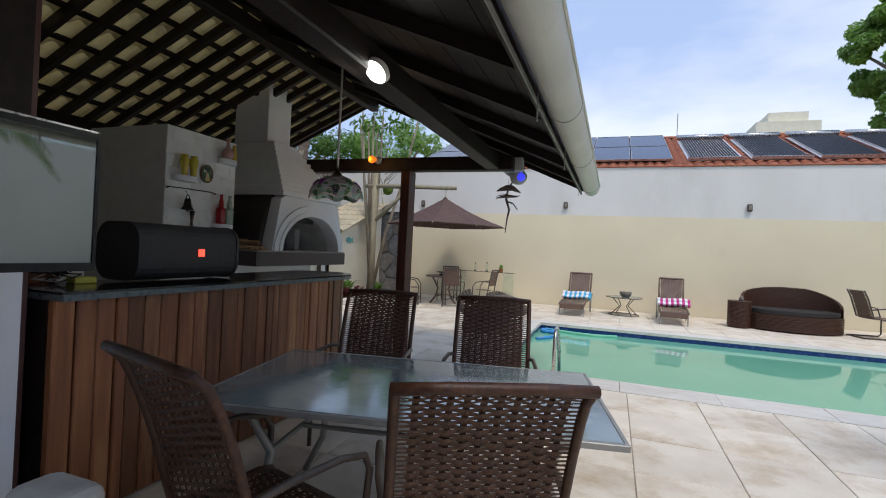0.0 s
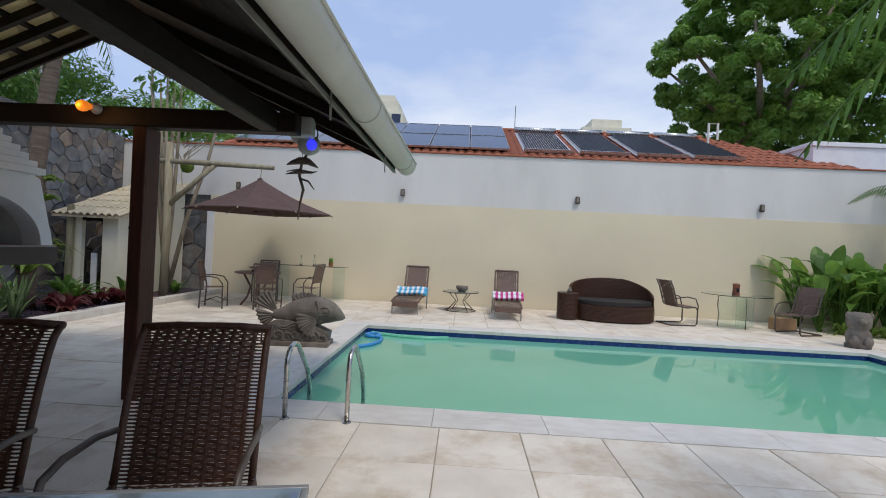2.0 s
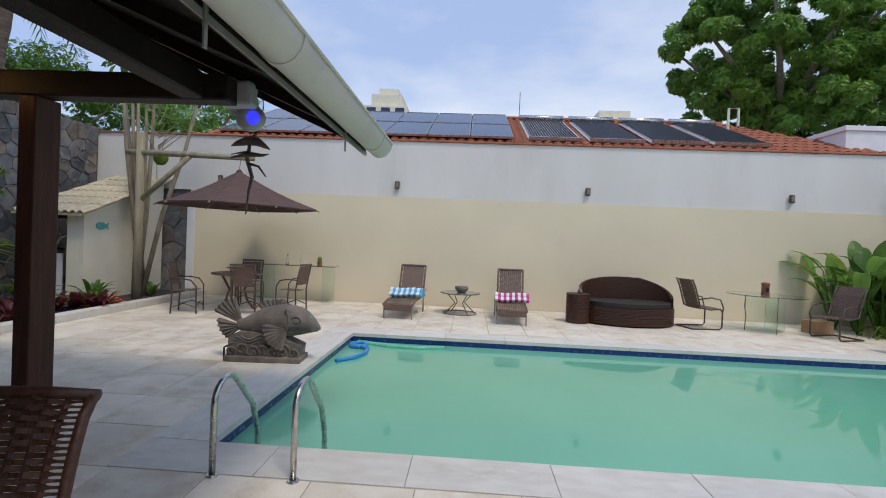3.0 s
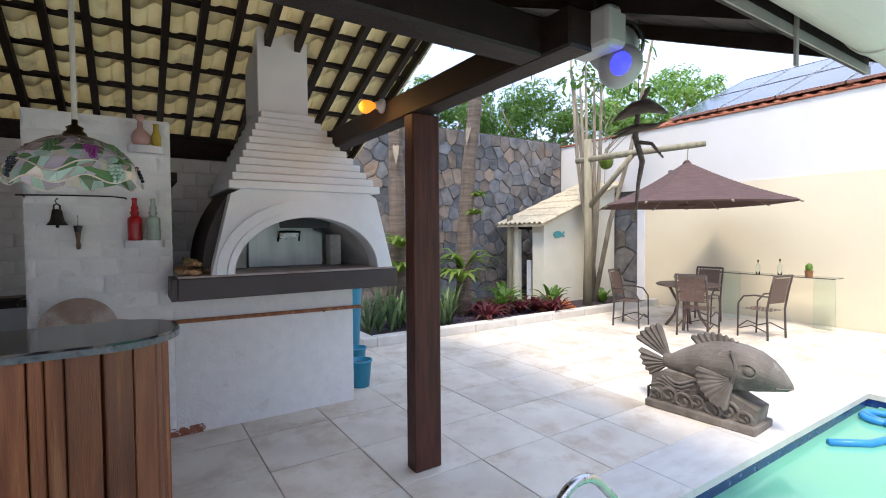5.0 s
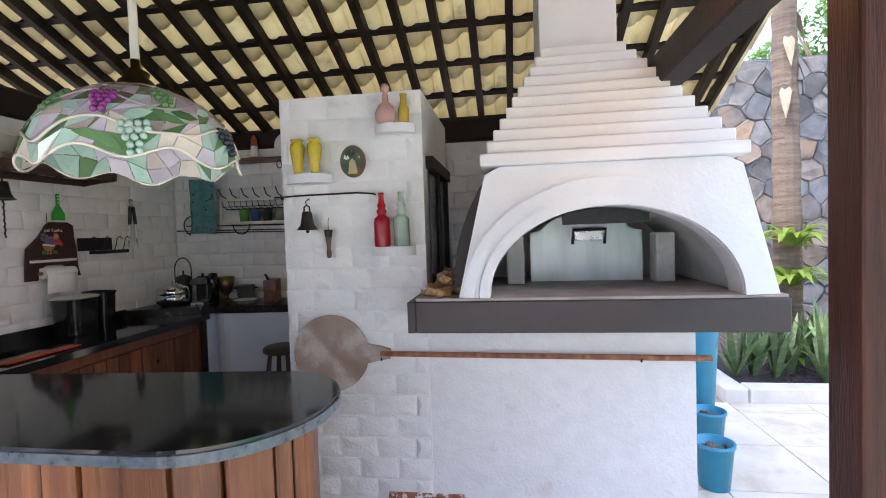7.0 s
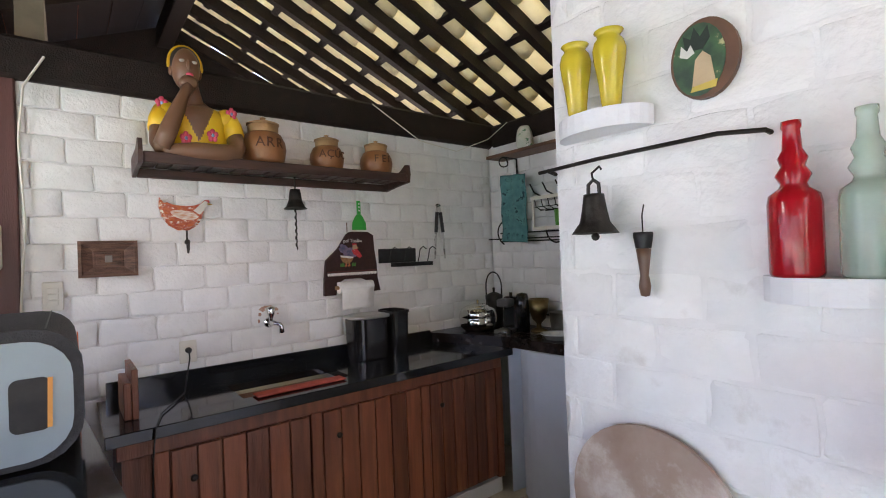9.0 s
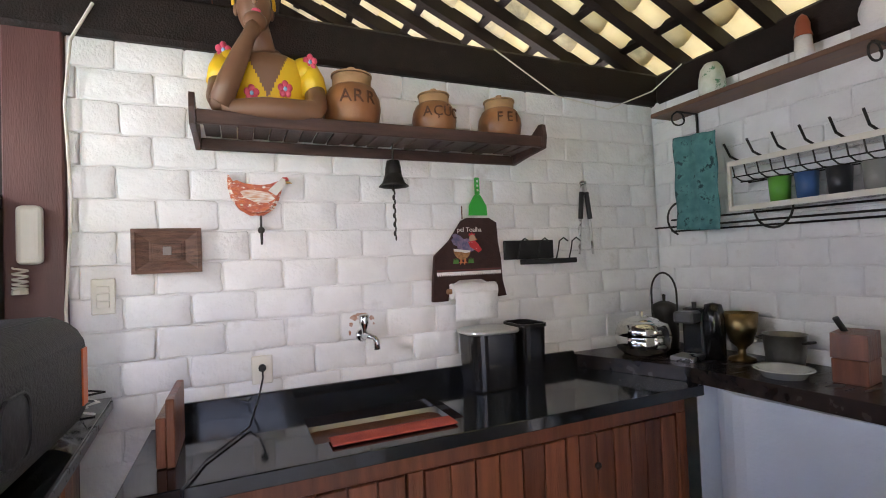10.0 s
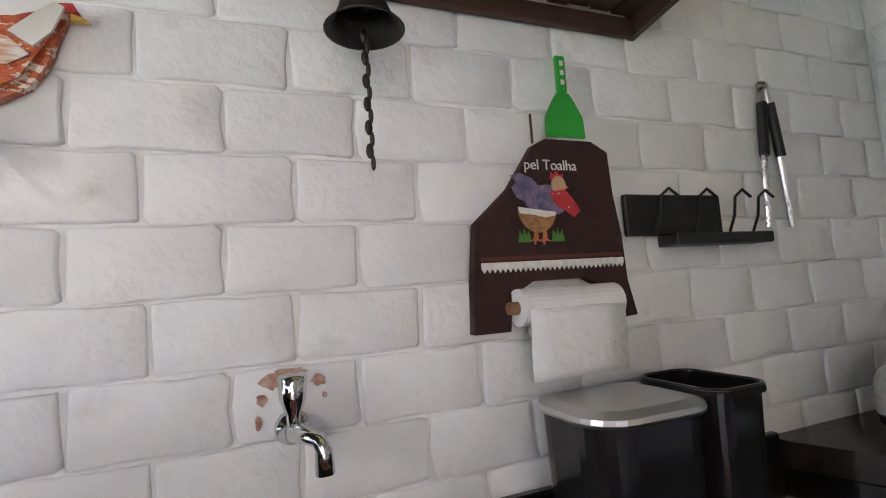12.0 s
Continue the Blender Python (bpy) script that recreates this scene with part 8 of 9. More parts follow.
part("side_wall", pr([(12.3, 0.0), (14.72, 0.0), (14.72, shed_z(14.72)), (12.3, 1.86)], -6.72, -6.6, "x"), SHED_P, shed)
part("front_wall", box(box(bmesh.new(), (-6.95, 12.3, 0), (-6.721, 12.4, 1.86)), (-7.75, 12.3, 0), (-7.42, 12.4, 1.86)), SHED_P, shed)
part("lintel", bx((-7.42, 12.3, 1.72), (-6.951, 12.4, 1.86)), DARKWOOD, shed)
part("back_panel", bx((-7.75, 13.4, 0), (-6.73, 13.45, 2.2)), BLACKMETAL, shed)
part("white_sheet", bx((-7.36, 12.5, 0.05), (-7.22, 12.54, 1.0), 0.01), PLASTER_W, shed)
part("corner_post", tb([(-7.62, 12.22, 0), (-7.62, 12.22, 2.05)], 0.07, 10), LOG, shed)
bm = bmesh.new()
for k in range(10):
    xa = -7.95 + k * 0.155
    for r in range(6):
        ya, yb = 12.05 + r * 0.46, 12.05 + (r + 1) * 0.46 + 0.04
        va, vb = [], []
        for s in range(6):
            f = s / 5
            h = 0.05 * math.sin(math.pi * f)
            va.append(bm.verts.new((xa + 0.15 * f, ya, shed_z(ya) + 0.05 + h + 0.02)))
            vb.append(bm.verts.new((xa + 0.15 * f, yb, shed_z(yb) + 0.05 + h)))
        for s in range(5):
            bm.faces.new((va[s], va[s + 1], vb[s + 1], vb[s]))
rf = part("roof_tiles", bm, OLDTILE, shed)
rm_ = rf.modifiers.new("thickness", "SOLIDIFY")
rm_.thickness = 0.018
part("roof_deck", pr([(12.08, shed_z(12.08) + 0.0), (14.75, shed_z(14.75)), (14.75, shed_z(14.75) + 0.05), (12.08, shed_z(12.08) + 0.05)], -7.93, -6.45, "x"), OLDTILE, shed)
fp = thing("fish_plaque", pose(-6.595, 12.72, 1.60), "turquoise wooden fish plaque on the shed wall", "plaque")
part("body", pr(arc(0, 0, 0.13, 0.075, 0, 360, 16)[:-1], 0.0, 0.02, "x"), mat("turquoise_paint", (0.10, 0.42, 0.40), (0.07, 0.33, 0.33), 0.5, scale=10), fp)
part("tail", pr([(0.10, 0.0), (0.21, 0.07), (0.19, 0.0), (0.21, -0.07)], 0.0, 0.018, "x"), mat("turquoise_paint_tail", (0.12, 0.46, 0.42), rough=0.5), fp)
hose = thing("coiled_hose", pose(-5.95, 12.0, 0.07), "coiled orange garden hose on the bed's edge", "hose")
pts = []
for k in range(110):
    a = k * 0.42
    r = 0.34 - 0.0012 * k + 0.03 * math.sin(k * 0.7)
    pts.append((r * math.cos(a) * 0.8, r * math.sin(a) * 1.35, 0.02 + 0.0011 * k + 0.012 * math.sin(k * 1.3)))
part("coil", tb(pts, 0.016, 6), mat("orange_hose", (0.50, 0.17, 0.07), (0.40, 0.12, 0.05), 0.5, scale=10), hose, smooth=True)

# blue planters behind the oven
BLUEP = mat("bright_blue_plastic", (0.02, 0.30, 0.46), (0.02, 0.25, 0.40), 0.35, scale=6, bump=0.05)
for x, y, h, r in ((-3.87, 6.80, 0.27, 0.115), (-4.42, 6.98, 0.27, 0.115)):
    t = thing("blue_flowerpot", pose(x, y, 0), "bright blue plastic flowerpot filled with bark", "flowerpot", "blue flowerpots")
    part("pot", lt([(0, 0), (r * 0.78, 0), (r, h), (r * 1.08, h), (r * 1.08, h + 0.02), (r * 0.94, h + 0.02), (r * 0.9, h - 0.04), (0, h - 0.04)], 24), BLUEP, t, smooth=True)
    bm = bmesh.new()
    for k in range(40):
        a, q = R.uniform(0, 6.28), R.uniform(0, r * 0.8)
        ball(bm, (q * math.cos(a), q * math.sin(a), h - 0.03), (0.02, 0.016, 0.014), 6, 4)
    part("bark_chips", bm, BARK, t)
t = thing("blue_tub", pose(-4.75, 7.03, 0), "tall bright blue plastic tub", "tub")
part("tub", lt([(0, 0.02), (0.11, 0.02), (0.16, 0.95), (0.17, 0.96), (0.15, 0.95), (0.1, 0.1), (0, 0.1)], 24), BLUEP, t, smooth=True)
part("foot", lt([(0, 0), (0.1, 0), (0.1, 0.0195), (0, 0.0195)], 24), BLACKMETAL, t)

# hanging driftwood fish and the projector lamp
df = thing("driftwood_fish_mobile", pose(-0.76, 7.15, 2.08) @ Matrix.Diagonal((0.86, 0.86, 0.86, 1)), "hanging carved dark wooden fish mobile with driftwood branches", "mobile")
DRIFT = mat("grey_driftwood", (0.20, 0.155, 0.125), (0.10, 0.078, 0.064), 0.85, scale=6, stretch=(1, 1, 4), bump=0.5)
part("cord", tb([(0, 0, 0.32), (0, 0, 0.87)], 0.003, 5), BLACKMETAL, df)
bm = tb([(-0.19, 0, 0.25), (-0.13, 0, 0.275), (-0.03, 0, 0.305), (0.07, 0, 0.30), (0.14, 0, 0.26), (0.20, 0, 0.225)], [0.006, 0.026, 0.046, 0.044, 0.026, 0.006], 10)
prism(bm, [(0.01, 0.34), (0.05, 0.345), (0.085, 0.42), (0.055, 0.40)], -0.008, 0.008, "y")
part("fish_body", bm, DRIFT, df, smooth=True)
bm = tb([(-0.20, 0, 0.135), (-0.10, 0, 0.155), (0.02, 0, 0.17), (0.13, 0, 0.165), (0.19, 0, 0.18)], [0.005, 0.018, 0.026, 0.014, 0.004], 9)
part("fish_body", bm, DRIFT, df, smooth=True)
part("branch", tb([(0.0, 0, 0.30), (-0.03, 0.01, 0.12), (0.03, 0.0, -0.05), (0.0, 0, -0.2), (-0.02, 0, -0.42)], [0.016, 0.02, 0.018, 0.013, 0.006], 7), DRIFT, df, smooth=True)
part("branch", tb([(0.0, 0, 0.08), (0.08, 0.02, 0.06), (0.16, 0.02, -0.04)], [0.014, 0.012, 0.006], 7), DRIFT, df, smooth=True)
part("branch", tb([(0.0, 0, 0.20), (-0.1, 0.02, 0.19), (-0.2, 0.02, 0.17)], [0.012, 0.01, 0.005], 7), DRIFT, df, smooth=True)
pj = thing("stage_projector", pose(-0.57, 6.70, 2.43) @ Matrix.Diagonal((1.3, 1.3, 1.3, 1)), "grey swivelling projector lamp with blue lens under the roof", "projector lamp")
PJ = mat("grey_white_plastic", (0.45, 0.46, 0.45), (0.38, 0.39, 0.38), 0.4, scale=5)
part("yoke", bx((-0.09, -0.16, 0.02), (0.09, -0.06, 0.16), 0.02, 2), PJ, pj)
part("head", lt([(0, 0), (0.07, 0), (0.085, 0.06), (0.085, 0.16), (0.06, 0.20), (0, 0.21)], 20), PJ, pj, smooth=True).matrix_basis = pose(-0.02, -0.03, 0.06, -70, 0, 25)
part("collar", lt([(0.087, 0), (0.092, 0.0), (0.092, 0.05), (0.087, 0.05)], 20), BLACKMETAL, pj).matrix_basis = pose(-0.01, 0.01, 0.075, -70, 0, 25)
part("lens", ball(bmesh.new(), (0.06, -0.06, -0.02), (0.04, 0.025, 0.04), 16, 10), glow("blue_lens_glow", (0.03, 0.04, 1.0), 0.9), pj, "glowing blue lens", smooth=True)
part("shell", ball(bmesh.new(), (0.03, -0.02, -0.015), (0.085, 0.055, 0.075), 16, 10), PJ, pj, smooth=True)
part("bracket", tb([(0, -0.1, 0.16), (0, -0.1, 0.215)], 0.015, 8), BLACKMETAL, pj)


# ---- plants ----
def leaf(bm, base, tip, width, droop=0.0, bend=0.25, segs=3):
    """One pointed leaf blade, folded along its rib, from base to tip."""
    base, tip = Vector(base), Vector(tip)
    d = tip - base
    side = d.cross(Vector((0, 0, 1)))
    if side.length < 1e-4:
        side = Vector((1, 0, 0))
    side.normalize()
    prev = None
    for k in range(segs + 1):
        f = k / segs
        p = base + d * f - Vector((0, 0, droop * f * f)) + Vector((0, 0, bend * d.length * math.sin(math.pi * f) * 0.5))
        w = width * (math.sin(math.pi * (0.12 + 0.88 * f) ** 0.8) if k < segs else 0.02)
        cur = (bm.verts.new(p + side * w * 0.5), bm.verts.new(p - Vector((0, 0, 0.12 * w))), bm.verts.new(p - side * w * 0.5))
        if prev:
            bm.faces.new((prev[0], cur[0], cur[1], prev[1]))
            bm.faces.new((prev[1], cur[1], cur[2], prev[2]))
        prev = cur


def foliage(verts, faces, centre, radii, count, size, rr, hollow=0.72):
    """Many small bent leaves in clumps over a crown."""
    c = Vector(centre)
    for _ in range(count):
        while True:
            v = Vector((rr.uniform(-1, 1), rr.uniform(-1, 1), rr.uniform(-1, 1)))
            if hollow < v.length <= 1:
                break
        p = c + Vector((v.x * radii[0], v.y * radii[1], v.z * radii[2]))
        n = (v.normalized() * 0.8 + Vector((rr.uniform(-0.6, 0.6), rr.uniform(-0.6, 0.6), rr.uniform(0.0, 0.9)))).normalized()
        a = n.orthogonal().normalized()
        b = n.cross(a)
        t = rr.uniform(0, 6.28)
        u = a * math.cos(t) + b * math.sin(t)
        w = n.cross(u)
        s = size * rr.uniform(0.6, 1.25)
        i = len(verts)
        verts += [p - u * s, p + w * s * 0.36 - n * s * 0.1, p + u * s - n * s * 0.25, p - w * s * 0.36 - n * s * 0.1]
        faces.append((i, i + 1, i + 2, i + 3))


def crown(name, clumps, size, m, parent, seed, per=150):
    rr = random.Random(seed)
    verts, faces = [], []
    for c, r in clumps:
        foliage(verts, faces, c, r, int(per * (r[0] * r[2]) ** 0.7 * 2.2), size, rr)
    me = bpy.data.meshes.new(name)
    me.from_pydata([tuple(v) for v in verts], [], faces)
    me.materials.append(m)
    o = new(name, me)
    o.parent = parent
    return o


def clumped(rr, c, R3, n, r0, r1):
    out = []
    for _ in range(n):
        while True:
            v = Vector((rr.uniform(-1, 1), rr.uniform(-1, 1), rr.uniform(-0.8, 1)))
            if 0.35 < v.length <= 1:
                break
        r = rr.uniform(r0, r1)
        out.append(((c[0] + v.x * R3[0], c[1] + v.y * R3[1], c[2] + v.z * R3[2]), (r, r, r * 0.75)))
    return out


# mango tree beyond the neighbour's roof
mango = thing("mango_tree", pose(0, 0, -0.06), "big dense dark-green broadleaf tree behind the neighbour's roof", "tree")
part("trunk", tb([(15.2, 26, 0), (15.1, 26, 3), (15.2, 26.1, 6), (15.4, 26.2, 9)], [0.5, 0.42, 0.38, 0.3], 10), BARK2, mango, smooth=True)
rr = random.Random(11)
for k in range(9):
    a = k * 0.7
    part("limb", tb([(15.2, 26.1, 5.2 + 0.3 * k), (15.2 + 2.2 * math.cos(a), 26 + 1.6 * math.sin(a), 7.5 + 0.4 * k), (15.2 + 4.6 * math.cos(a), 26 + 3.2 * math.sin(a), 9.2 + 0.5 * k)], [0.2, 0.13, 0.05], 7), BARK2, mango, smooth=True)
crown("crown", clumped(rr, (16.3, 26, 11.3), (6.2, 4.6, 5.4), 520, 0.32, 0.62), 0.155, LEAF_D, mango, 12, 330)

# trees behind the rubble wall and garden corner
for k, (x, y, z, rx, rz, m, s) in enumerate(((-13.0, 13.6, 5.0, 2.6, 1.7, LEAF, 0.085), (-12.2, 17.4, 5.2, 2.4, 1.6, LEAF, 0.085), (-9.0, 20.0, 5.3, 2.6, 1.5, LEAF_D, 0.09), (-16.0, 9.5, 4.8, 2.4, 1.6, LEAF_D, 0.10))):
    t = thing("garden_tree", pose(0, 0, -0.06), "leafy green tree rising behind the garden wall", "tree", "trees behind the wall")
    part("trunk", tb([(x, y, 0), (x + 0.1, y, z * 0.5), (x, y, z)], [0.2, 0.15, 0.08], 8), BARK2, t, smooth=True)
    for q in range(5):
        a = q * 1.3 + k
        part("limb", tb([(x, y, z * 0.6), (x + rx * 0.5 * math.cos(a), y + rx * 0.5 * math.sin(a), z), (x + rx * 0.8 * math.cos(a), y + rx * 0.8 * math.sin(a), z + rz * 0.5)], [0.09, 0.06, 0.02], 6), BARK2, t, smooth=True)
    crown("crown", clumped(random.Random(30 + k), (x, y, z + 0.3), (rx, rx * 0.8, rz), 60, 0.3, 0.7), s, m, t, 50 + k, 330)


def frond(bm, base, tip, lift, leafl, n, rr, hang=0.6):
    """A palm frond: a rib that arches from base to tip, with leaflets on both sides."""
    base, tip = Vector(base), Vector(tip)
    pts = []
    for k in range(n + 1):
        f = k / n
        pts.append(base + (tip - base) * f + Vector((0, 0, lift * math.sin(math.pi * f ** 0.8))))
    tube(bm, pts, [0.016 * (1 - 0.8 * k / n) for k in range(n + 1)], 5)
    for k in range(2, n):
        d = (pts[k + 1] - pts[k - 1]).normalized()
        side = d.cross(Vector((0, 0, 1))).normalized()
        L = leafl * math.sin(math.pi * (0.15 + 0.8 * k / n)) * rr.uniform(0.85, 1.1)
        for s in (-1, 1):
            q = pts[k] + (side * s * (1 - hang) + d * 0.45 - Vector((0, 0, hang))).normalized() * L
            leaf(bm, pts[k], q, 0.035, 0.05 * L, 0.06, 2)


def palm(at, height, r, label, nf, L, seed, lean=(0.2, 0.2), hang=0.6, mt=LEAF):
    rr = random.Random(seed)
    t = thing("palm_tree", pose(*at), label, "palm", "garden palms")
    pts, rs = [], []
    for k in range(19):
        f = k / 18
        pts.append((lean[0] * f * f, lean[1] * f * f, height * f))
        rs.append(r * (1.25 - 0.35 * f) * (1.07 if k % 2 else 0.96))
    part("trunk", tb(pts, rs, 12), BARK, t)
    for k in range(9):
        f = 0.55 + 0.05 * k
        a = rr.uniform(0, 6.28)
        c = Vector((lean[0] * f * f, lean[1] * f * f, height * f))
        bm = bmesh.new()
        leaf(bm, c + Vector((math.cos(a), math.sin(a), 0)) * r * 0.9, c + Vector((math.cos(a) * 0.22, math.sin(a) * 0.22, -0.35)), 0.12, 0.05)
        part("dry_sheath", bm, BARK2, t)
    for k in range(nf):
        a = 2 * math.pi * k / nf + rr.uniform(-0.2, 0.2)
        q = rr.uniform(0.75, 1.05) * L
        top = Vector((lean[0], lean[1], height))
        bm = bmesh.new()
        frond(bm, top, top + Vector((q * math.cos(a), q * math.sin(a), rr.uniform(-0.5, 0.35) * L)), 0.35 * L, 0.42 * L * 0.6, 20, rr, hang)
        part("frond", bm, mt, t)
    return t


palm((-6.55, 10.1, 0.07), 5.6, 0.125, "tall palm with ringed shaggy trunk in the planted bed", 11, 2.3, 61, (0.0, 0.55))
palm((-6.9, 8.85, 0.07), 5.8, 0.125, "tall palm with ringed shaggy trunk in the planted bed", 11, 2.3, 62, (0.1, -0.1))
palm((11.6, 14.1, -0.008), 3.1, 0.07, "small feathery palm by the cream wall", 9, 1.3, 63, (0.15, 0.0))
palm((3.85, 4.25, -0.008), 2.75, 0.07, "slender palm with drooping fronds beside the terrace", 13, 1.35, 64, (0.0, 0.1), 0.75)

# slender pale stems by the log post
ms = thing("multistem_tree", pose(-6.25, 13.5, 0.07), "slender pale multi-stemmed tree in the garden corner", "tree")
rr = random.Random(71)
for k in range(7):
    a = -0.6 + k * 0.42
    dx, dy = rr.uniform(-0.6, 1.1), rr.uniform(-0.4, 0.4)
    part("stem", tb([(0.08 * math.cos(a * 3), 0.08 * math.sin(a * 3), 0), (dx * 0.35, dy * 0.4, 1.8), (dx * 0.75, dy * 0.8, 3.3), (dx * 1.25, dy, 5.0 + rr.uniform(0, 0.8))], [0.055, 0.05, 0.04, 0.022], 8), BARK2, ms, smooth=True)
for k in range(16):
    z = rr.uniform(2.6, 5.0)
    a = rr.uniform(0, 6.28)
    part("twig", tb([(0.3, 0, z), (0.3 + 0.5 * math.cos(a), 0.5 * math.sin(a), z + 0.5)], [0.014, 0.006], 5), BARK2, ms)
crown("crown", [((0.5, 0.1, 5.3), (0.9, 0.7, 0.5)), ((-0.3, 0, 5.0), (0.6, 0.6, 0.4)), ((0.9, 0.2, 4.6), (0.4, 0.4, 0.3))], 0.11, LEAF, ms, 72, 110)
part("moss", ball(bmesh.new(), (0.62, -0.35, 3.05), (0.16, 0.12, 0.16), 10, 8), LEAF_Y, ms)


def rosette(name, at, n, L, w, m, label, cat, seed, up=0.8, group="", droop=0.2, spread=1.0):
    rr = random.Random(seed)
    t = thing(name, pose(*at), label, cat, group)
    for k in range(n):
        a = rr.uniform(0, 6.28)
        el = rr.uniform(up * 0.4, up)
        l = L * rr.uniform(0.7, 1.1)
        bm = bmesh.new()
        leaf(bm, (0.02 * math.cos(a), 0.02 * math.sin(a), 0), (l * math.cos(a) * math.cos(el) * spread, l * math.sin(a) * math.cos(el) * spread, l * math.sin(el)), w * rr.uniform(0.75, 1.15), droop * l, 0.25, 4)
        part("leaf", bm, m, t)
    return t


rr = random.Random(81)
for k in range(9):
    rosette("snake_plant", (-5.95 + rr.uniform(-0.3, 0.22), 7.85 + k * 0.19, 0.07), 13, 0.78, 0.07, LEAF_S, "upright grey-green snake plant in the bed", "plant", 200 + k, 1.5, "snake plants", 0.0, 0.8)
for k in range(11):
    rosette("red_cordyline", (-6.05 + rr.uniform(-0.35, 0.3), 10.1 + k * 0.17, 0.07), 17, 0.58, 0.10, LEAF_R, "dark red broad-leaved bedding plant", "plant", 230 + k, 1.1, "red bedding plants", 0.35)
for k, (x, y, z, L) in enumerate(((-6.42, 10.0, 1.0, 0.85), (-6.3, 9.85, 0.75, 0.8), (-6.6, 8.75, 1.4, 0.6), (-6.55, 8.7, 0.95, 0.6), (-6.45, 10.35, 2.35, 0.32), (-6.35, 10.25, 2.0, 0.28))):
    t = rosette("staghorn_fern", (x, y, z), 22, L, 0.13, LEAF_Y, "yellow-green fern growing on the palm trunk", "fern", 260 + k, 0.9, "ferns on the palms", 0.5)
for k in range(7):
    rosette("green_shrub", (-6.9 + rr.uniform(-0.5, 0.7), 8.6 + k * 0.75, 0.07), 22, 0.78, 0.12, LEAF if k % 2 else LEAF_D, "low green leafy shrub in the bed", "shrub", 280 + k, 1.2, "green bedding shrubs", 0.3)
rosette("corner_shrub", (-6.05, 13.6, 0.07), 20, 0.5, 0.1, LEAF_D, "low green shrub in the garden corner", "shrub", 300, 1.2, "", 0.3)
bm = bmesh.new()
for k in range(700):
    x, y, s = rr.uniform(-6.6, -5.63), rr.uniform(8.2, 12.6), rr.uniform(0.015, 0.035)
    ball(bm, (x, y, 0.075), (s, s * 0.8, s * 0.5), 5, 3)
solid("bed_chippings", bm, mat("purple_chippings", (0.085, 0.055, 0.10), (0.045, 0.03, 0.055), 0.9, scale=20), "purple-grey chippings on the bed", "chippings", "stuff")

# broad-leaved clump at the far end of the pool
def heliconia(at, stems, seed, mats):
    """A clump of upright stalks, each with one broad paddle leaf arching off its end."""
    q = random.Random(seed)
    t = thing("heliconia", pose(*at), "tall broad-leaved tropical plant by the cream wall", "plant", "broad-leaved plants")
    for k in range(stems):
        a, lean, h = q.uniform(0, 6.28), q.uniform(0.1, 0.5), q.uniform(0.45, 1.35)
        top = Vector((lean * h * math.cos(a), lean * h * math.sin(a), h))
        part("stalk", tb([(0.03 * math.cos(a), 0.03 * math.sin(a), 0), tuple(top * 0.5 + Vector((0, 0, 0.06))), tuple(top)], [0.018, 0.014, 0.009], 5), mats[0], t)
        el = q.uniform(0.25, 1.25)
        L = q.uniform(0.6, 0.95)
        bm = bmesh.new()
        leaf(bm, top, top + Vector((L * math.cos(a) * math.cos(el), L * math.sin(a) * math.cos(el), L * math.sin(el))), q.uniform(0.22, 0.32), q.uniform(0.1, 0.35), 0.25, 6)
        part("leaf", bm, q.choice(mats), t)
    return t


for k in range(15):
    heliconia((9.25 + 2.6 * (k % 8) / 7 + rr.uniform(-0.1, 0.1), 14.05 - 0.55 * (k // 8) + rr.uniform(-0.15, 0.15), -0.008), 13, 320 + k, (LEAF, LEAF_D, LEAF_Y if k % 2 == 0 else LEAF_D))
for k in range(6):
    rosette("striped_grass_plant", (9.5 + k * 0.33, 13.0 + rr.uniform(-0.3, 0.2), -0.008), 22, 0.75, 0.06, LEAF_Y, "yellow-striped strap-leaved plant by the cream wall", "plant", 350 + k, 1.0, "strap-leaved plants", 0.6)

# ---- beyond the wall ----
nb = thing("neighbour_house", pose(0, 0, 0), "neighbouring house with low red clay tile roof and solar panels", "house")
part("wall", bx((-6.6, 15.9, -0.06), (11.6, 24.5, 3.95)), PLASTER_W, nb)


def nz(y):
    return 4.10 + (y - 15.6) * 0.42


bm = bmesh.new()
cw = 0.26
x = -6.9
while x < 11.9:
    y0_, y1_ = 15.55, 20.05
    # hips at both ends
    lim = min(1.0, max(0.05, (x + 6.9) / 2.6), max(0.05, (11.9 - x) / 2.5))
    y1c = y0_ + (y1_ - y0_) * lim
    y = y0_
    while y < y1c - 0.05:
        yb = min(y + 0.42, y1c)
        va, vb = [], []
        for s in range(6):
            f = s / 5
            h = 0.055 * math.sin(math.pi * f)
            va.append(bm.verts.new((x + (cw - 0.02) * f, y, nz(y) + h + 0.02)))
            vb.append(bm.verts.new((x + (cw - 0.02) * f, yb, nz(yb) + h)))
        for s in range(5):
            bm.faces.new((va[s], va[s + 1], vb[s + 1], vb[s]))
        y += 0.4
    x += cw
part("roof_tiles", bm, REDTILE, nb)
bm = bmesh.new()
v = [bm.verts.new(p) for p in ((-6.9, 15.55, nz(15.55) - 0.01), (11.9, 15.55, nz(15.55) - 0.01), (9.4, 20.05, nz(20.05) - 0.01), (-4.3, 20.05, nz(20.05) - 0.01), (-6.9, 24.6, nz(15.5)), (11.9, 24.6, nz(15.5)))]
for f in ((0, 1, 2, 3), (3, 2, 5, 4), (0, 3, 4), (1, 5, 2)):
    bm.faces.new([v[i] for i in f])
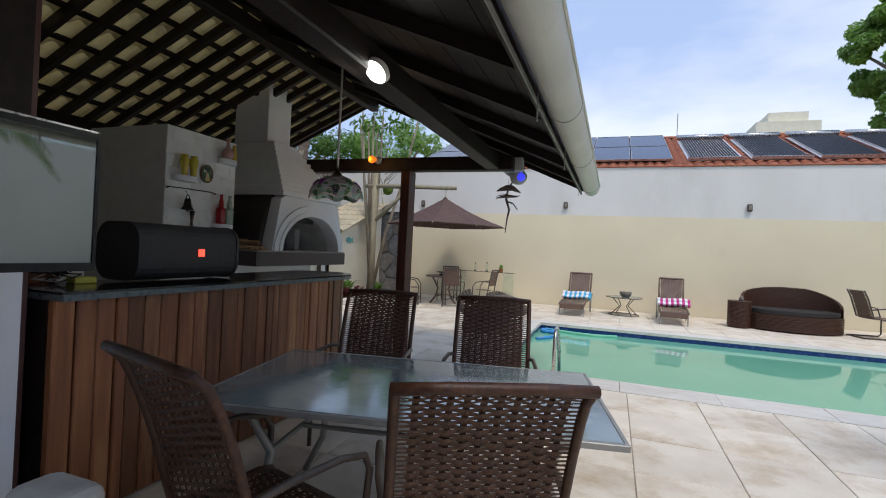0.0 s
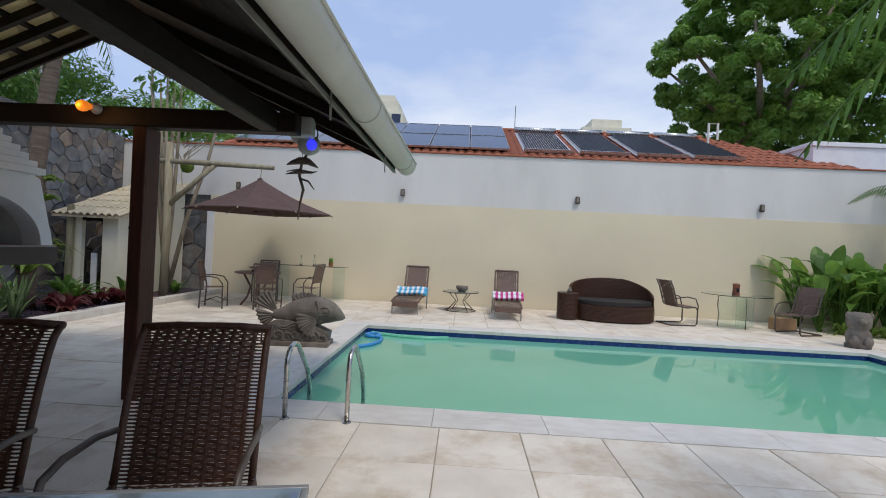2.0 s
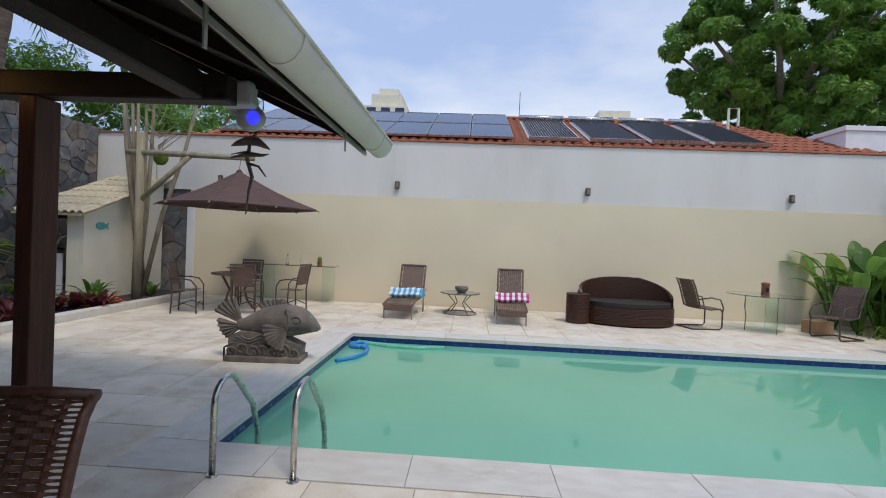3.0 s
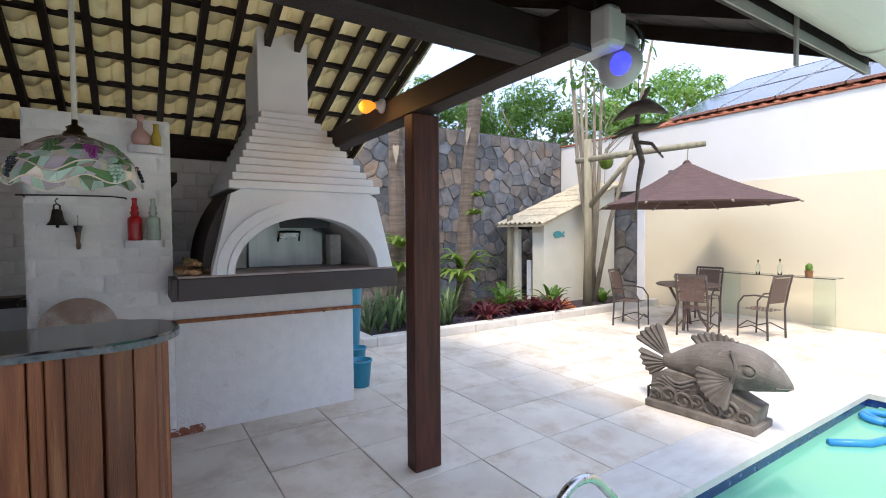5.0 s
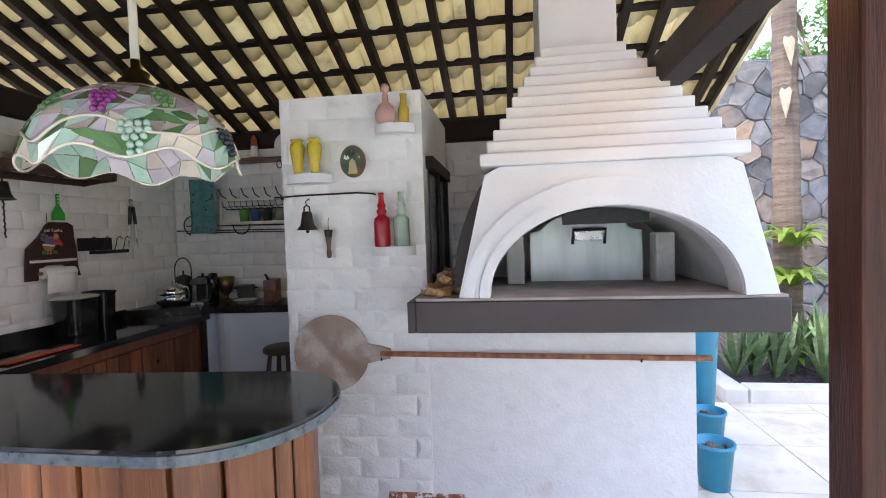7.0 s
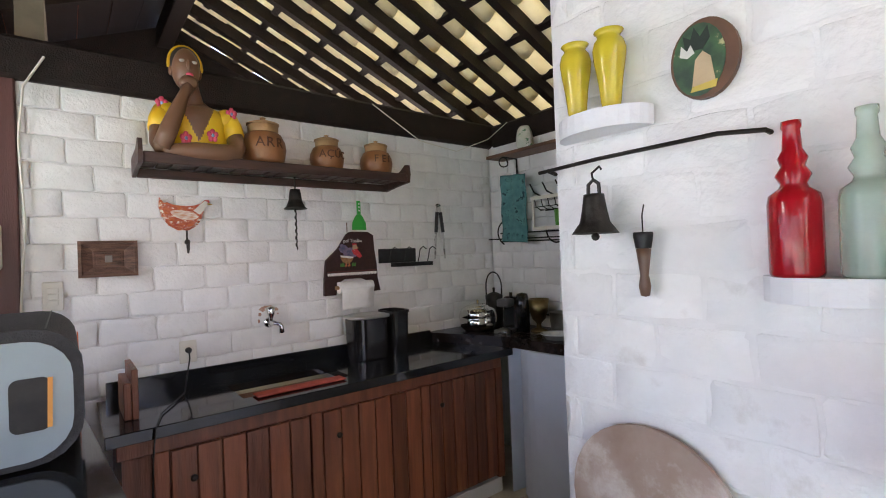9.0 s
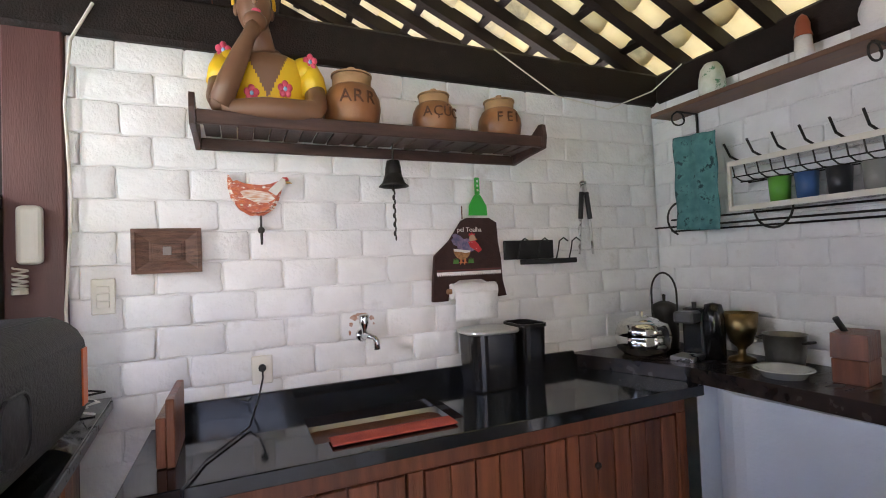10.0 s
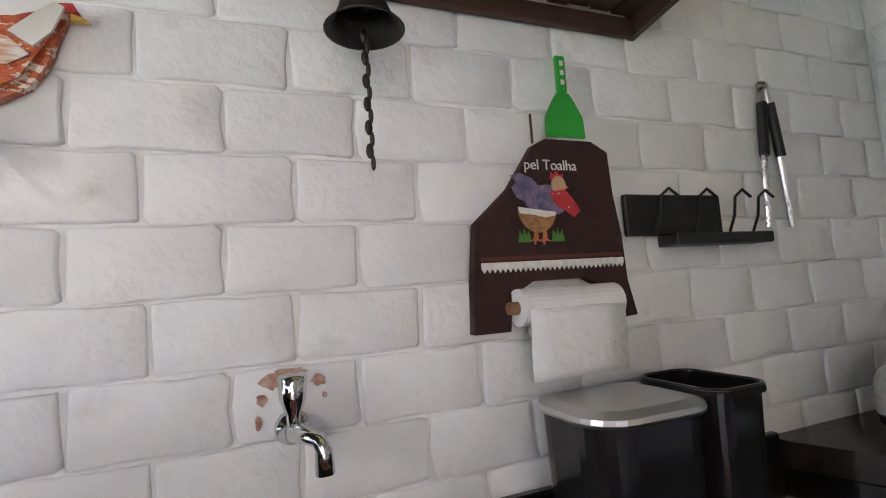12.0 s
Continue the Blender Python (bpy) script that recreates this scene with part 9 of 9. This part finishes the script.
bm.faces.new([v[0], v[4], v[5], v[1]])
part("roof_deck", bm, REDTILE, nb)
for k in range(34):
    x = -4.3 + k * 0.405
    part("ridge_tile", pr(arc(0, 0, 0.14, 0.10, 0, 180, 6), x, x + 0.39, "x"), REDTILE, nb).matrix_basis = pose(0, 20.05, nz(20.05))
SOLAR = mat("blue_black_solar_cell", (0.022, 0.034, 0.075), (0.016, 0.026, 0.058), 0.15, scale=1.5, bump=0.0, spec=0.7)
ang = math.degrees(math.atan(0.42))
REFLECT = mat("dull_reflector", (0.62, 0.63, 0.66), rough=0.5, metal=0.2)
TUBEM = mat("black_vacuum_tube", (0.012, 0.014, 0.022), rough=0.4, spec=0.25)
for k in range(7):
    x = -6.0 + k * 1.17
    for row in range(2):
        y = 16.05 + row * 1.98
        t = part("solar_panel", bx((0.02, 0.02, 0), (1.12, 2.08, 0.03)), SOLAR, nb, "dark blue framed solar panel")
        t.matrix_basis = pose(x, y, nz(y) + 0.13, ang, 0, 0)
        part("frame", box(box(box(box(bmesh.new(), (0, 0, -0.02), (1.14, 0.019, 0.04)), (0, 2.081, -0.02), (1.14, 2.1, 0.04)), (0, 0.019, -0.02), (0.019, 2.081, 0.04)), (1.121, 0.019, -0.02), (1.14, 2.081, 0.04)), STEEL, t)
        for q in (-0.03, 1.0):
            part("foot", bx((0.5, 0.3 + q, -0.15), (0.56, 0.36 + q, -0.021)), GREYTUBE, t)
for k in range(4):
    x = 2.55 + k * 1.62
    t = part("solar_water_heater", bx((0.02, 0.05, -0.06), (1.46, 3.3, -0.03)), REFLECT, nb, "rack of black vacuum tubes")
    t.matrix_basis = pose(x, 16.1, nz(16.1) + 0.13, ang, 0, 0)
    n = 17
    for q in range(n):
        part("tube", tb([(0.12 + q * 0.075, 0.05, 0.03), (0.12 + q * 0.075, 3.3, 0.03)], 0.023, 6), TUBEM, t)
    part("header", tb([(0.02, 3.42, 0.06), (1.46, 3.42, 0.06)], 0.09, 12), STEEL, t, smooth=True)
    part("bottom_rail", bx((0.02, 0.0, -0.02), (1.46, 0.05, 0.05)), STEEL, t)
solid("roof_pipe", tb([(9.0, 18.6, nz(18.6)), (9.0, 18.6, nz(18.6) + 0.75), (9.3, 18.6, nz(18.6) + 0.75), (9.3, 18.6, nz(18.6) + 0.2)], 0.04, 8), IVORY, "white vent pipe on the roof", "pipe")
solid("roof_antenna", tb([(2.6, 19.6, nz(19.6)), (2.6, 19.6, nz(19.6) + 1.0)], 0.015, 6), GREYTUBE, "thin antenna rod on the roof", "antenna")
aux = thing("white_annex", pose(0, 0, 0), "low white rendered building behind the wall", "building")
part("wall", bx((10.9, 16.4, -0.06), (17.0, 21.0, 4.95)), PLASTER_W, aux)
part("parapet", bx((10.85, 16.35, 4.951), (17.05, 21.05, 5.08), 0.01), PLASTER_W, aux)


def tower(x, y, w, d, floors, fh, label, setbacks=0):
    t = thing("apartment_tower", pose(x, y, -0.06), label, "building")
    h = floors * fh
    part("wall", bx((-w / 2, 0, 0), (w / 2, d, h)), SHED_P, t)
    part("roof_block", bx((-w * 0.36, d * 0.1, h + 0.001), (w * 0.36, d * 0.8, h + fh * 0.7)), SHED_P, t)
    part("roof_block", bx((-w * 0.2, d * 0.2, h + fh * 0.7 + 0.001), (w * 0.25, d * 0.7, h + fh * 1.1)), SHED_P, t)
    for f in range(max(0, floors - 5), floors):
        part("balcony_band", bx((-w / 2 - 0.3, -0.6, f * fh + 0.1), (w / 2 + 0.3, -0.001, f * fh + 0.9)), PLASTER_W, t)
        n = max(3, int(w / 2))
        for k in range(n):
            xx = -w / 2 + w * (k + 0.5) / n
            wn_ = part("window", bx((xx - w / n * 0.32, -0.02, f * fh + 1.1), (xx + w / n * 0.32, 0.05, f * fh + fh - 0.3)), SOLAR, t)
            part("sill", bx((xx - w / n * 0.36, -0.08, f * fh + 1.0), (xx + w / n * 0.36, -0.021, f * fh + 1.09)), PLASTER_W, wn_)
    return t


tower(-14.0, 82, 7.2, 8, 8, 3.0, "pale apartment tower far behind the roofs")
tower(18.2, 62, 8.5, 9, 5, 3.1, "pale stepped apartment block far behind the roofs")


# ---- pieces of floors and walls ----
T = 0.667
tile_mesh = finish(bx((-T / 2 + 0.004, -T / 2 + 0.004, -0.03), (T / 2 - 0.004, T / 2 - 0.004, 0.0), 0.003))
tile_mesh.name = "paving_tile"
tile_mesh.materials.append(TILE)
rest_v, rest_f = [], []
rr = random.Random(5)
cells = []
ix = -9
while 0.18 + ix * T < 12.3:
    iy = -13
    while 6.19 + iy * T < 14.9:
        cx, cy = 0.18 + (ix + 0.5) * T, 6.19 + (iy + 0.5) * T
        a0, a1, b0, b1 = cx - T / 2, cx + T / 2, cy - T / 2, cy + T / 2
        a0, b1 = max(a0, -5.39), min(b1, 14.73)
        a1, b0 = min(a1, 12.0), max(b0, -2.0)
        # keep clear of pool and its coping
        pieces = [(a0, b0, a1, b1)]
        hx0, hy0, hx1, hy1 = POOL[0] - 0.44, POOL[1] - 0.44, POOL[2] + 0.44, POOL[3] + 0.40
        if a1 > hx0 and a0 < hx1 and b1 > hy0 and b0 < hy1:
            pieces = []
            if b0 < hy0:
                pieces.append((a0, b0, a1, hy0))
            if b1 > hy1:
                pieces.append((a0, hy1, a1, b1))
            m0, m1 = max(b0, hy0), min(b1, hy1)
            if a0 < hx0:
                pieces.append((a0, m0, hx0, m1))
            if a1 > hx1:
                pieces.append((hx1, m0, a1, m1))
        for p in pieces:
            if p[2] - p[0] > 0.04 and p[3] - p[1] > 0.04:
                cells.append(p)
        iy += 1
    ix += 1
near = sorted(cells, key=lambda p: abs((p[0] + p[2]) / 2 + 0.8) + 0.7 * abs((p[1] + p[3]) / 2 - 5.2))
for n, (a0, b0, a1, b1) in enumerate(near):
    z = rr.uniform(-0.0015, 0.0015)
    if n < 285:
        o = new("paving_tile", tile_mesh)
        o.parent = floor
        o.matrix_basis = pose((a0 + a1) / 2, (b0 + b1) / 2, z, rr.uniform(-0.12, 0.12), rr.uniform(-0.12, 0.12), 0) @ Matrix.Diagonal(((a1 - a0) / T, (b1 - b0) / T, 1, 1))
    else:
        i = len(rest_v)
        g = 0.004
        rest_v += [(a0 + g, b0 + g, z), (a1 - g, b0 + g, z), (a1 - g, b1 - g, z), (a0 + g, b1 - g, z), (a0 + g, b0 + g, -0.02), (a1 - g, b0 + g, -0.02), (a1 - g, b1 - g, -0.02), (a0 + g, b1 - g, -0.02)]
        rest_f += [(i, i + 1, i + 2, i + 3), (i, i + 4, i + 5, i + 1), (i + 1, i + 5, i + 6, i + 2), (i + 2, i + 6, i + 7, i + 3), (i + 3, i + 7, i + 4, i)]
me = bpy.data.meshes.new("far_paving_tiles")
me.from_pydata(rest_v, [], rest_f)
me.materials.append(TILE)
o = new("far_paving_tiles", me)
o.parent = floor
tagged(o, kind="stuff")

# pool coping stones
coping = thing("pool_coping", pose(0, 0, 0), "pale stone coping slabs round the pool", "coping", kind="structure")
cm_ = finish(bx((-0.5, -0.5, -0.05), (0.5, 0.5, 0.004), 0.0))
cm_.name = "coping_stone"
cm_.materials.append(COPING)


def coping_run(a, b, c, d, along):
    n = max(1, round(((c - a) if along == "x" else (d - b)) / 0.98))
    for k in range(n):
        if along == "x":
            p = (a + (c - a) * k / n + 0.003, b, a + (c - a) * (k + 1) / n - 0.003, d)
        else:
            p = (a, b + (d - b) * k / n + 0.003, c, b + (d - b) * (k + 1) / n - 0.003)
        q = new("coping_stone", cm_)
        q.parent = coping
        q.matrix_basis = pose((p[0] + p[2]) / 2, (p[1] + p[3]) / 2, rr.uniform(-0.001, 0.001)) @ Matrix.Diagonal((p[2] - p[0], p[3] - p[1], 1, 1))


x0, y0, x1, y1 = POOL
coping_run(x0 - 0.436, y0 - 0.436, x1 + 0.436, y0 + 0.015, "x")
coping_run(x0 - 0.436, y1 - 0.015, x1 + 0.436, y1 + 0.396, "x")
coping_run(x0 - 0.436, y0 + 0.019, x0 + 0.015, y1 - 0.019, "y")
coping_run(x1 - 0.015, y0 + 0.019, x1 + 0.436, y1 - 0.019, "y")

# painted bricks
brick_face(wall_south, (-5.2, 2.089, 0), (1, 0, 0), 1.538 - 5 * BRICK_H, 2.62, 3.11, 0.213, 0.0085, 1, (0, 1, 0))
brick_face(wall_west, (-5.211, 2.10, 0), (0, 1, 0), 1.538 - 5 * BRICK_H, 2.62, 2.05, 0.1, 0.008, 2, (1, 0, 0))
brick_face(wall_oven, (-4.611, 5.04, 0), (0, 1, 0), 1.35, 2.425, 1.85, 0.05, 0.011, 3, (1, 0, 0))
brick_face(pillar, (-3.516, 4.131, 0), (0, 1, 0), 0.02, 2.54, 0.904, 0.06, 0.0009, 4, (1, 0, 0), 1.015)
